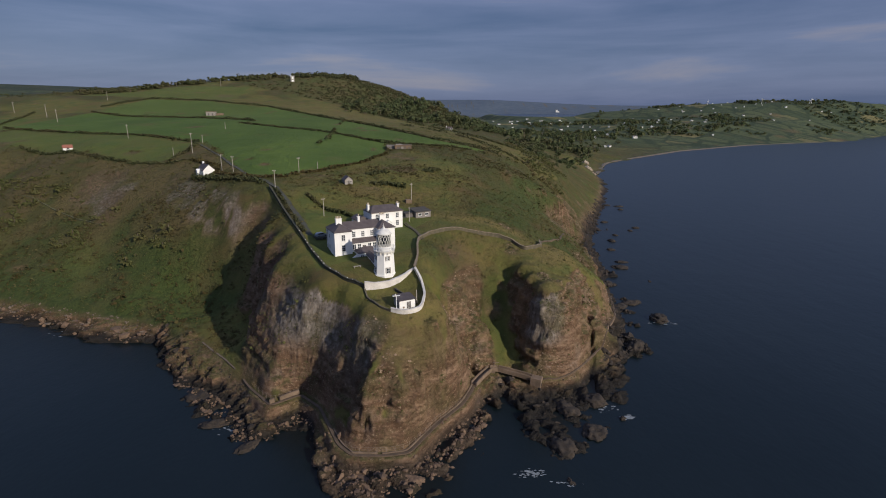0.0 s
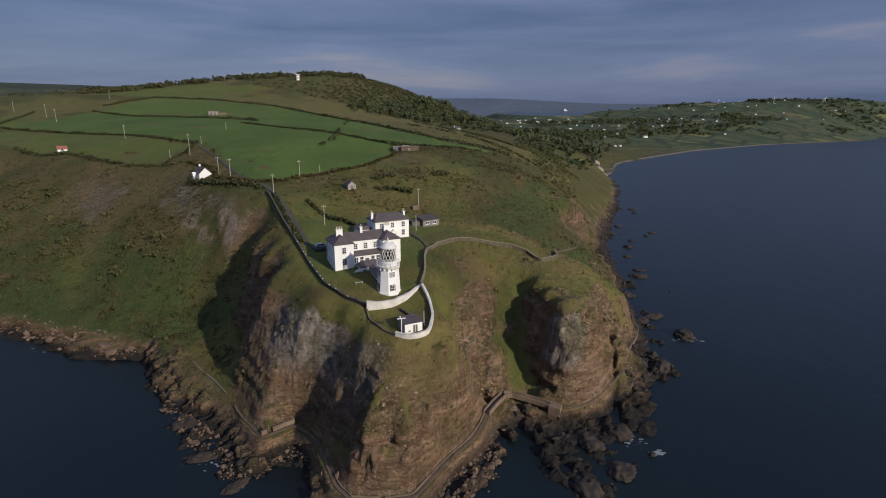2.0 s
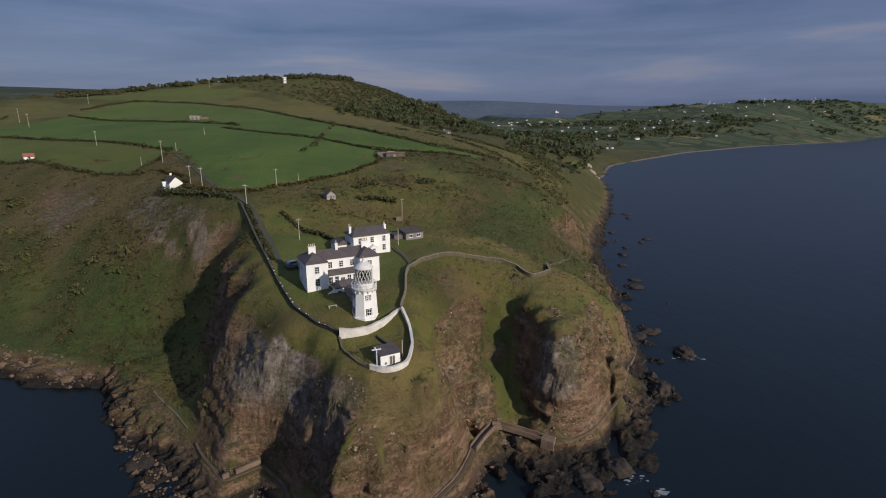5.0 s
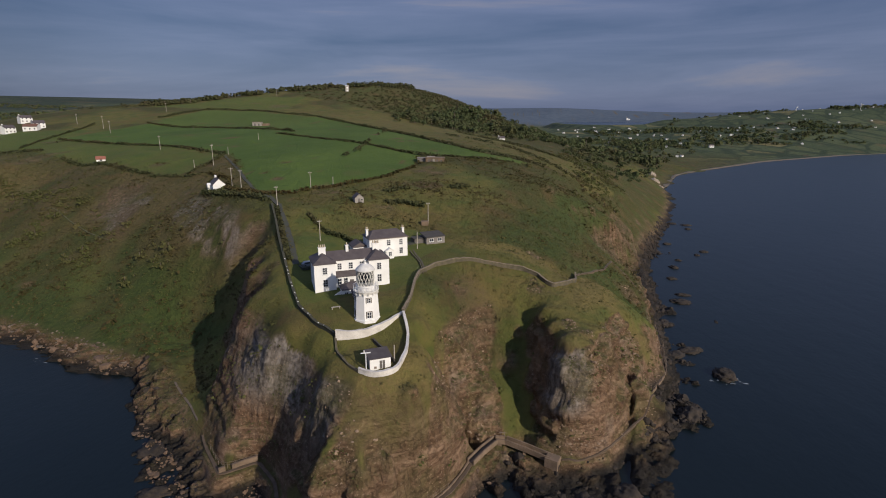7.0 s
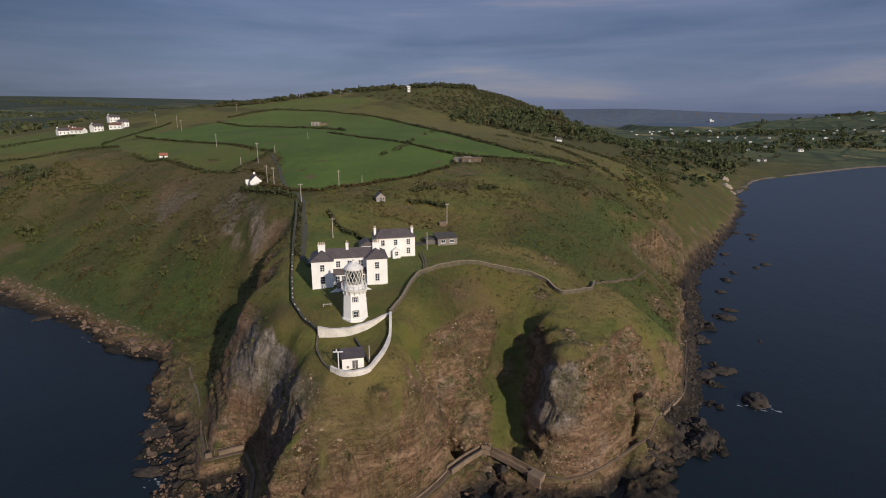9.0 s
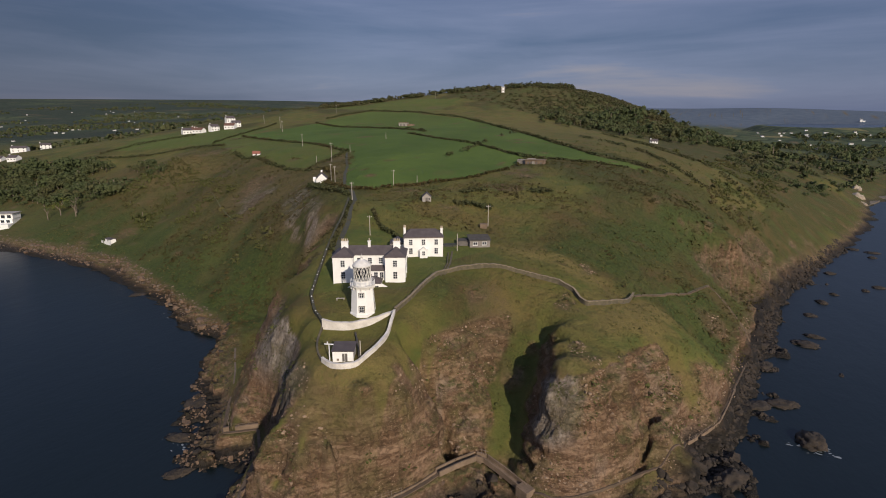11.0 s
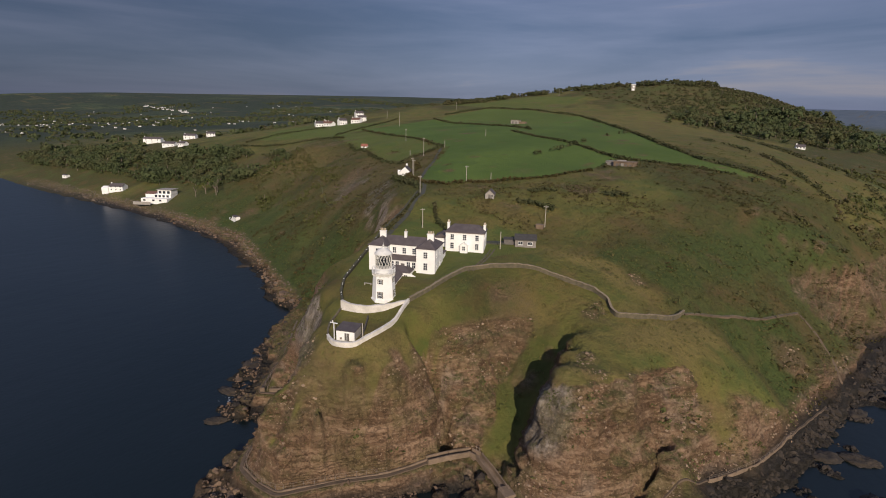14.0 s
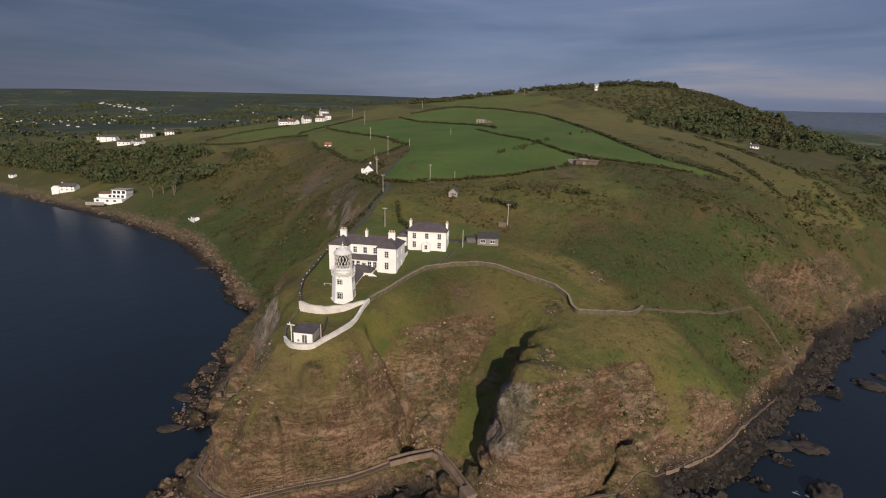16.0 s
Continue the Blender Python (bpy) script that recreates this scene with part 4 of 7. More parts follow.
for outline, amount in (([(8, 207), (12, 222), (20, 240), (32, 280), (56, 325), (60, 300), (50, 277), (36, 214), (19, 204)], 0.8), ([(41, 212), (56, 246), (62, 240), (49, 208)], 0.95), ([(55, 214), (64, 232), (69, 224), (63, 208)], 0.9)):
    away = near_line(gx, gy, outline + outline[:1]) * np.where(inside(gx, gy, outline), 1, -1)
    verdant = np.maximum(verdant, amount * smooth(-2.5, 2.5, away + 5 * drift))
verdant = verdant * (1 - rock)
golden = np.zeros_like(gx)
for outline in ([(27, 180), (38, 204), (48, 201), (50, 186), (44, 176), (36, 166), (30, 168)], [(-6, 196), (12, 204), (28, 203), (24, 195), (10, 192)], [(-14, 120), (-6, 128), (-5, 140), (-1, 136), (-4, 120), (-12, 114)]):
    away = near_line(gx, gy, outline + outline[:1]) * np.where(inside(gx, gy, outline), 1, -1)
    golden = np.maximum(golden, smooth(-2.5, 3.0, away + 5 * fractal(gx / 6, gy / 6, 0, 4, 111)))
golden = golden * (1 - rock) * (1 - verdant)
russet = smooth(-78, -92, gx) * smooth(-420, -330, gx) * smooth(330, 290, gy) * smooth(-0.25, 0.2, fractal(gx / 22, gy / 22, 0, 4, 107) + 0.15) * (1 - verdant) * (lush < 0.3) * (1 - rock)
paint(ground_mesh, "verdant", verdant, russet, golden)
ground = tagged(new("ground", ground_mesh), "grassy headland with brown rock cliffs and green fields", "ground", kind="structure")
ground_mesh.materials.append(M_GROUND)

sx_, sy_ = np.meshgrid(np.linspace(-4950, 4950, 60), np.linspace(-4950, 4950, 60))
sea_mesh = grid_mesh("water", sx_, sy_, np.full_like(sx_, SEA))
sea_mesh.materials.append(M_SEA)
tagged(new("water", sea_mesh), "dark blue calm sea with small ripples", "sea", kind="structure")

# ---- building blocks for things ----
def thing(name, label, category, place, group="", kind=""):
    return tagged_at(new(name), label, category, place, group, kind)


def tagged_at(ob, label, category, place, group="", kind=""):
    ob.matrix_world = place
    return tagged(ob, label, category, group, kind)


def part(name, bm, mat, parent=None, label="", flat=True):
    """Links a bmesh as one mesh object under a thing or a part."""
    me = bpy.data.meshes.new(name)
    bmesh.ops.recalc_face_normals(bm, faces=bm.faces)
    bm.to_mesh(me)
    bm.free()
    me.materials.append(mat)
    if not flat:
        me.shade_smooth()
    ob = new(name, me)
    ob.parent = parent
    return tagged(ob, label)


def shared(name, me, parent, place=None):
    """One more object on a mesh that is already there."""
    ob = new(name, me)
    ob.parent = parent
    if place:
        ob.matrix_local = place
    return ob


def box(bm, x0, x1, y0, y1, z0, z1, bevel=0.0):
    m = Matrix.LocRotScale(((x0 + x1) / 2, (y0 + y1) / 2, (z0 + z1) / 2), None, (x1 - x0, y1 - y0, z1 - z0))
    made = bmesh.ops.create_cube(bm, size=1, matrix=m)
    if bevel:
        edges = list({e for v in made["verts"] for e in v.link_edges})
        bmesh.ops.bevel(bm, geom=edges, offset=bevel, segments=1, affect="EDGES")
    return bm


def block(*size, bevel=0.0):
    return box(bmesh.new(), *size, bevel=bevel)


def solid(bm, points, faces):
    vs = [bm.verts.new(p) for p in points]
    for f in faces:
        bm.faces.new([vs[i] for i in f])
    return bm


def drum(bm, r0, r1, z0, z1, n=24, x=0.0, y=0.0, turn=0.0):
    """A closed tapering drum."""
    a = [turn + 2 * math.pi * k / n for k in range(n)]
    lo = [bm.verts.new((x + r0 * math.cos(t), y + r0 * math.sin(t), z0)) for t in a]
    hi = [bm.verts.new((x + r1 * math.cos(t), y + r1 * math.sin(t), z1)) for t in a]
    for k in range(n):
        bm.faces.new((lo[k], lo[(k + 1) % n], hi[(k + 1) % n], hi[k]))
    bm.faces.new(lo[::-1]), bm.faces.new(hi)
    return bm


def bar(bm, a, b, r, n=6):
    """A round bar from a to b."""
    a, b = Vector(a), Vector(b)
    q = (b - a).to_track_quat("Z", "Y").to_matrix()
    ring = [q @ Vector((r * math.cos(2 * math.pi * k / n), r * math.sin(2 * math.pi * k / n), 0)) for k in range(n)]
    lo, hi = [bm.verts.new(a + v) for v in ring], [bm.verts.new(b + v) for v in ring]
    for k in range(n):
        bm.faces.new((lo[k], lo[(k + 1) % n], hi[(k + 1) % n], hi[k]))
    bm.faces.new(lo[::-1]), bm.faces.new(hi)
    return bm


def hip(bm, x0, x1, y0, y1, z, rise, over=0.3, hip0=None, hip1=None, along="x"):
    """A hipped roof over a rectangle; hip0 and hip1: how far its ridge stands in from the ends (0: a gable)."""
    x0, x1, y0, y1 = x0 - over, x1 + over, y0 - over, y1 + over
    half = (y1 - y0) / 2 if along == "x" else (x1 - x0) / 2
    h0, h1 = half if hip0 is None else hip0, half if hip1 is None else hip1
    if along == "x":
        r0, r1 = (x0 + h0, (y0 + y1) / 2), (x1 - h1, (y0 + y1) / 2)
    else:
        r0, r1 = ((x0 + x1) / 2, y0 + h0), ((x0 + x1) / 2, y1 - h1)
    t = 0.16
    pts = [(x0, y0, z), (x1, y0, z), (x1, y1, z), (x0, y1, z), (x0, y0, z + t), (x1, y0, z + t), (x1, y1, z + t), (x0, y1, z + t), (*r0, z + rise), (*r1, z + rise)]
    top = [(4, 5, 9, 8), (5, 6, 9), (6, 7, 8, 9), (7, 4, 8)] if along == "x" else [(4, 5, 8), (5, 6, 9, 8), (6, 7, 9), (7, 4, 8, 9)]
    return solid(bm, pts, [(3, 2, 1, 0), (0, 1, 5, 4), (1, 2, 6, 5), (2, 3, 7, 6), (3, 0, 4, 7)] + top)


def gable_walls(x0, x1, y0, y1, z1, rise, along="x", z0=-1.5):
    """The body of a house with two gables."""
    if along == "x":
        ym = (y0 + y1) / 2
        return solid(bmesh.new(), [(x0, y0, z0), (x1, y0, z0), (x1, y1, z0), (x0, y1, z0), (x0, y0, z1), (x1, y0, z1), (x1, y1, z1), (x0, y1, z1), (x0, ym, z1 + rise), (x1, ym, z1 + rise)],
                     [(3, 2, 1, 0), (0, 1, 5, 4), (2, 3, 7, 6), (1, 2, 6, 9, 5), (3, 0, 4, 8, 7), (4, 5, 9, 8), (6, 7, 8, 9)])
    xm = (x0 + x1) / 2
    return solid(bmesh.new(), [(x0, y0, z0), (x1, y0, z0), (x1, y1, z0), (x0, y1, z0), (x0, y0, z1), (x1, y0, z1), (x1, y1, z1), (x0, y1, z1), (xm, y0, z1 + rise), (xm, y1, z1 + rise)],
                 [(3, 2, 1, 0), (1, 2, 6, 5), (3, 0, 4, 7), (0, 1, 5, 8, 4), (2, 3, 7, 9, 6), (5, 6, 9, 8), (7, 4, 8, 9)])


def gable_roof(x0, x1, y0, y1, z, rise, along="x", over=0.25, thick=0.16):
    bm = bmesh.new()
    if along == "x":
        ym, h = (y0 + y1) / 2, (y1 - y0) / 2
        drop = rise * over / h
        sec = [(y0 - over, z - drop), (ym, z + rise), (y1 + over, z - drop)]
        pts = [(x, a, b + d) for x in (x0 - over, x1 + over) for d in (0.02, thick) for a, b in sec]
    else:
        xm, h = (x0 + x1) / 2, (x1 - x0) / 2
        drop = rise * over / h
        sec = [(x0 - over, z - drop), (xm, z + rise), (x1 + over, z - drop)]
        pts = [(a, y, b + d) for y in (y0 - over, y1 + over) for d in (0.02, thick) for a, b in sec]
    return solid(bm, pts, [(0, 1, 4, 3), (1, 2, 5, 4), (6, 9, 10, 7), (7, 10, 11, 8), (3, 4, 10, 9), (4, 5, 11, 10), (0, 6, 7, 1), (1, 7, 8, 2), (0, 3, 9, 6), (2, 8, 11, 5)])


def window(parent, place, w, h, cols=2, rows=2, sill=True):
    """A sash window: pane, frame with glazing bars, and sill, facing -y of its place."""
    win = part("window", block(-w / 2, w / 2, -0.02, 0.04, 0, h), M_GLASS, parent, "dark sash window in a white frame")
    win.matrix_local = place
    bm = bmesh.new()
    f = 0.09
    for x in (-w / 2 - f, w / 2):
        box(bm, x, x + f, -0.07, 0.02, -f, h + f)
    for z in (-f, h):
        box(bm, -w / 2, w / 2, -0.07, 0.02, z, z + f)
    for k in range(1, cols):
        box(bm, -w / 2 + w * k / cols - 0.035, -w / 2 + w * k / cols + 0.035, -0.05, 0.0, 0, h)
    for k in range(1, rows):
        box(bm, -w / 2, w / 2, -0.052, -0.022, h * k / rows - 0.04, h * k / rows + 0.04)
    part("window_frame", bm, M_FRAME, win)
    if sill:
        part("sill", block(-w / 2 - 0.15, w / 2 + 0.15, -0.16, 0.02, -0.2, -0.092), M_FRAME, win)
    return win


def chimney(parent, x, y, z0, z1, wx, wy, pots):
    stack = part("chimney", block(x - wx / 2, x + wx / 2, y - wy / 2, y + wy / 2, z0, z1, bevel=0.02), M_WHITE, parent, "white rendered chimney stack")
    part("chimney_cap", block(x - wx / 2 - 0.09, x + wx / 2 + 0.09, y - wy / 2 - 0.09, y + wy / 2 + 0.09, z1 + 0.003, z1 + 0.16), M_WHITE, stack)
    for k in range(pots):
        px_ = x + (k - (pots - 1) / 2) * wx / max(pots, 1)
        part("chimney_pot", drum(bmesh.new(), 0.18, 0.15, z1 + 0.163, z1 + 0.9, 10, px_, y), M_BRICK, stack, "clay chimney pot")


def facing(x, y, z, turn=0):
    return pose(x, y, z, 0, 0, turn)

# ---- the light station ----
A1 = 29.0  # the station's buildings stand turned by this angle


def lighthouse():
    t = thing("lighthouse", "white octagonal lighthouse tower with lattice-glazed lantern on grass", "lighthouse", pose(-19.3, 141.6, 32.85, 0, 0, A1) @ Matrix.Diagonal((1, 1, 0.93, 1)))
    turn = math.pi / 8
    body = drum(bmesh.new(), 3.18, 2.72, -1.2, 7.3, 8, turn=turn)
    part("tower", body, M_WHITE, t)
    part("plinth", drum(bmesh.new(), 3.4, 3.36, -1.3, 0.35, 8, turn=turn), M_WHITE, t)
    part("cornice", drum(drum(bmesh.new(), 2.78, 2.95, 7.0, 7.5, 8, turn=turn), 2.95, 3.05, 7.502, 7.7, 8, turn=turn), M_DRUM, t)
    for k in range(16):
        a = 2 * math.pi * k / 16
        bm = box(bmesh.new(), 2.5, 2.98, -0.1, 0.1, 6.85, 7.46)
        ob = part("bracket", bm, M_DRUM, t)
        ob.matrix_local = pose(0, 0, 0, 0, 0, math.degrees(a))
    gallery = part("gallery", drum(bmesh.new(), 3.08, 3.08, 7.703, 7.9, 24), M_DRUM, t)
    rail = bmesh.new()
    for z, r in ((8.35, 0.03), (8.7, 0.03), (9.0, 0.05)):
        for k in range(24):
            a, b = 2 * math.pi * k / 24, 2 * math.pi * (k + 1) / 24
            bar(rail, (2.98 * math.cos(a), 2.98 * math.sin(a), z), (2.98 * math.cos(b), 2.98 * math.sin(b), z), r, 4)
    part("railing", rail, M_FRAME, gallery)
    post_mesh = None
    for k in range(16):
        a = 2 * math.pi * k / 16
        if post_mesh is None:
            post_mesh = part("post", box(bmesh.new(), 2.93, 3.03, -0.06, 0.06, 7.903, 9.1), M_FRAME, gallery).data
        else:
            shared("post", post_mesh, gallery, pose(0, 0, 0, 0, 0, math.degrees(a)))
    part("murette", drum(drum(bmesh.new(), 2.25, 2.25, 7.903, 8.9, 24), 2.35, 2.35, 8.902, 9.05, 24), M_WHITE, t, "white lantern drum")
    pane = bmesh.new()
    ring = [(1.95 * math.cos(2 * math.pi * k / 16), 1.95 * math.sin(2 * math.pi * k / 16)) for k in range(16)]
    lo, hi = [pane.verts.new((a, b, 9.053)) for a, b in ring], [pane.verts.new((a, b, 12.9)) for a, b in ring]
    for k in range(16):
        pane.faces.new((lo[k], lo[(k + 1) % 16], hi[(k + 1) % 16], hi[k]))
    lantern = part("lantern", pane, M_PANE, t, "clear curved lantern glazing")
    lantern.visible_shadow = False
    lat = bmesh.new()
    n, rows, r = 16, 3, 2.08
    for k in range(n):
        for j in range(rows):
            z0, z1 = 9.05 + 3.85 * j / rows, 9.05 + 3.85 * (j + 1) / rows
            for s in (-0.5, 0.5):
                a, b = 2 * math.pi * (k + 0.5 * (j % 2)) / n, 2 * math.pi * (k + s + 0.5 * (j % 2)) / n
                bar(lat, (r * math.cos(a), r * math.sin(a), z0), (r * math.cos(b), r * math.sin(b), z1), 0.065, 4)
    for z in (9.1, 12.85):
        for k in range(n):
            a, b = 2 * math.pi * k / n, 2 * math.pi * (k + 1) / n
            bar(lat, (r * math.cos(a), r * math.sin(a), z), (r * math.cos(b), r * math.sin(b), z), 0.09, 4)
    part("lattice", lat, M_DRUM, lantern, "white diagonal lattice bars")
    lens = drum(drum(drum(bmesh.new(), 0.5, 1.0, 9.6, 10.6, 12), 1.0, 1.0, 10.602, 11.6, 12), 1.0, 0.45, 11.602, 12.5, 12)
    part("lens", lens, M_GLASS, lantern)
    prof = [(2.32, 12.9), (2.32, 13.1), (2.12, 13.35), (1.62, 13.9), (1.0, 14.35), (0.42, 14.62), (0.3, 14.95), (0.02, 15.0)]
    dome = bmesh.new()
    rings = [[dome.verts.new((q * math.cos(2 * math.pi * k / 24), q * math.sin(2 * math.pi * k / 24), z)) for k in range(24)] for q, z in prof]
    for lo, hi in zip(rings, rings[1:]):
        for k in range(24):
            dome.faces.new((lo[k], lo[(k + 1) % 24], hi[(k + 1) % 24], hi[k]))
    dome.faces.new(rings[0][::-1]), dome.faces.new(rings[-1])
    roof = part("dome", dome, M_DRUM, t, "grey-white domed lantern roof")
    fin = drum(bmesh.new(), 0.05, 0.03, 14.95, 16.1, 6)
    bmesh.ops.create_icosphere(fin, subdivisions=2, radius=0.26, matrix=Matrix.Translation((0, 0, 15.25)))
    part("finial", fin, M_DRUM, roof)
    # windows on the side that looks out to sea, and the shaded sides
    for side in (-90, -180, 0):
        for z, w, h in ((1.0, 0.95, 1.5), (5.0, 0.85, 1.05)):
            q = 2.94 - 0.054 * z
            win = window(t, pose(0, 0, 0, 0, 0, side + 90) @ facing(0, -q + 0.05, z), w, h, 2, 2)
            sur = bmesh.new()
            for x in (-w / 2 - 0.28, w / 2 + 0.1):
                box(sur, x, x + 0.18, -0.05, 0.04, -0.1, h + 0.25)
            box(sur, -w / 2 - 0.1, w / 2 + 0.1, -0.05, 0.04, h + 0.1, h + 0.25)
            part("surround", sur, M_STONE, win, "dark painted window surround")
    return t


def keepers_house():
    t = thing("keepers_house", "white two-storey house with two hipped wings and slate roof", "house", pose(-35.4, 150.0, 35.5, 0, 0, 28.2))
    L, W, D, E = 19.8, 5.5, 9.0, 7.3
    part("wing", block(0, W, 0, D, -1.5, E), M_WHITE, t)
    part("wing", block(L - W, L, 0, D, -1.5, E), M_WHITE, t)
    part("wall", block(W + 0.003, L - W - 0.003, 2.6, D - 0.4, -1.5, E - 0.05), M_WHITE, t)
    roof = part("roof", hip(bmesh.new(), 0, W, 0, D, E, 2.1, along="y"), M_SLATE, t, "dark slate hipped roof")
    part("roof", hip(bmesh.new(), L - W, L, 0, D, E, 2.1, along="y"), M_SLATE, t)
    part("roof", hip(bmesh.new(), W / 2, L - W / 2, 2.6, D - 0.4, E + 0.01, 2.08, along="x", hip0=0.5, hip1=0.5), M_SLATE, t)
    chimney(t, W / 2, 4.6, E + 1.2, E + 3.35, 1.9, 0.8, 4)
    chimney(t, L / 2 - 0.4, 5.3, E + 1.2, E + 3.3, 0.75, 0.75, 1)
    chimney(t, L - W / 2 + 0.2, 4.6, E + 1.2, E + 3.35, 1.9, 0.8, 4)
    for x in (W / 2, L - W / 2):
        for z, h in ((1.3, 1.9), (4.7, 1.7)):
            window(t, facing(x, -0.03, z), 1.05, h, 2, 3)
    for x in (6.9, 9.9, 12.9):
        window(t, facing(x, 2.57, 4.9), 1.0, 1.6, 2, 3)
    # lean-to verandah and glazed front between the wings
    lean = solid(bmesh.new(), [(W + 0.01, 0.9, 3.15), (L - W - 0.01, 0.9, 3.15), (L - W - 0.01, 2.59, 4.3), (W + 0.01, 2.59, 4.3), (W + 0.01, 0.9, 3.3), (L - W - 0.01, 0.9, 3.3), (L - W - 0.01, 2.59, 4.45), (W + 0.01, 2.59, 4.45)],
                 [(3, 2, 1, 0), (4, 5, 6, 7), (0, 1, 5, 4), (1, 2, 6, 5), (2, 3, 7, 6), (3, 0, 4, 7)])
    ver = part("verandah", lean, M_SLATE, t, "dark lean-to verandah roof")
    part("front_wall", block(W + 0.01, L - W - 0.01, 1.3, 1.55, -1.5, 3.1), M_WHITE, ver)
    for x in (6.6, 8.2, 11.6, 13.2):
        window(t, facing(x, 1.27, 1.15), 0.95, 1.55, 2, 2)
    part("door", block(9.3, 10.4, 1.22, 1.3, 0.1, 2.2), M_DOOR, t, "dark front door")
    # low front block with a dark hipped roof and sloping white end walls
    front = part("front_block", block(6.4, 13.4, -3.4, 1.28, -2.6, 0.9), M_WHITE, t)
    part("front_roof", hip(bmesh.new(), 6.4, 13.4, -3.4, 1.0, 0.9, 1.5, over=0.15), M_SLATE, front, "dark slate hipped roof")
    for s, x0 in ((1, 13.4), (-1, 6.4)):
        pts = [(x0, -3.3, -2.6), (x0 + s * 3.0, -3.3, -2.6), (x0 + s * 2.9, -3.3, -0.7), (x0, -3.3, 0.95)]
        part("end_wall", solid(bmesh.new(), [*pts, *[(x, y + 0.35, z) for x, y, z in pts]], [(0, 1, 2, 3), (7, 6, 5, 4), (0, 4, 5, 1), (1, 5, 6, 2), (2, 6, 7, 3), (3, 7, 4, 0)]), M_WHITE, t, "white sloping end wall")
    window(t, facing(7.5, -3.43, -0.9), 0.9, 1.2, 2, 2)
    window(t, facing(12.3, -3.43, -0.9), 0.9, 1.2, 2, 2)
    # low rear annexe beyond the east wing
    annex = part("annexe", block(L - W + 0.6, L - 0.4, D + 0.003, D + 5.0, -1.0, 3.6), M_WHITE, t)
    part("annexe_roof", hip(bmesh.new(), L - W + 0.6, L - 0.4, D + 0.1, D + 5.0, 3.6, 1.3, along="y", hip0=0.0), M_SLATE, annex)
    for y in (1.8, 5.8):
        for z in (1.5, 4.8):
            window(t, facing(L + 0.03, y, z, 90), 0.8, 1.4, 2, 2)
    for z in (1.5, 4.8):
        window(t, facing(-0.03, 5.5, z, -90), 0.6, 1.1, 1, 2)
    part("pipe", bar(bmesh.new(), (-0.1, 7.6, -0.5), (-0.1, 7.6, 7.2), 0.06), M_STEEL, t)
    return t


def link_corridor():
    """The sloping covered way from the house to the tower."""
    t = thing("covered_passage", "white low covered passage with dark roof, running to the tower", "passage", pose(-35.4, 150.0, 35.5, 0, 0, 28.2))
    xm, w = 10.1, 1.25
    y0, y1, b0, b1 = -12.4, -3.45, -2.9, -1.55
    sec = [(-w, -2.0), (w, -2.0), (w, 2.2), (0, 3.0), (-w, 2.2)]
    lo, hi = [(xm + a, y0, b + b0) for a, b in sec], [(xm + a, y1, b + b1) for a, b in sec]
    part("wall", solid(bmesh.new(), lo + hi, [(4, 3, 2, 1, 0), (5, 6, 7, 8, 9)] + [(k, (k + 1) % 5, 5 + (k + 1) % 5, 5 + k) for k in range(5)]), M_WHITE, t)
    rs = [(-w - 0.2, 2.1), (0, 3.03), (w + 0.2, 2.1), (w + 0.2, 2.22), (0, 3.17), (-w - 0.2, 2.22)]
    lo, hi = [(xm + a, y0 - 0.1, b + b0) for a, b in rs], [(xm + a, y1 + 0.1, b + b1) for a, b in rs]
    part("roof", solid(bmesh.new(), lo + hi, [(0, 1, 4, 5), (1, 2, 3, 4), (6, 11, 10, 7), (7, 10, 9, 8)] + [(k, (k + 1) % 6, 6 + (k + 1) % 6, 6 + k) for k in range(6)]), M_SLATE, t, "dark slate gabled roof")
    for y, z in ((-5.4, -1.3), (-8.4, -1.8)):
        window(t, facing(xm + w + 0.03, y, z, 90), 0.8, 1.1, 2, 2)
        window(t, facing(xm - w - 0.03, y, z, -90), 0.8, 1.1, 2, 2)
    part("door", block(xm - w - 0.06, xm - w + 0.05, -7.4, -6.5, -2.6, -0.5), M_DOOR, t)
    return t


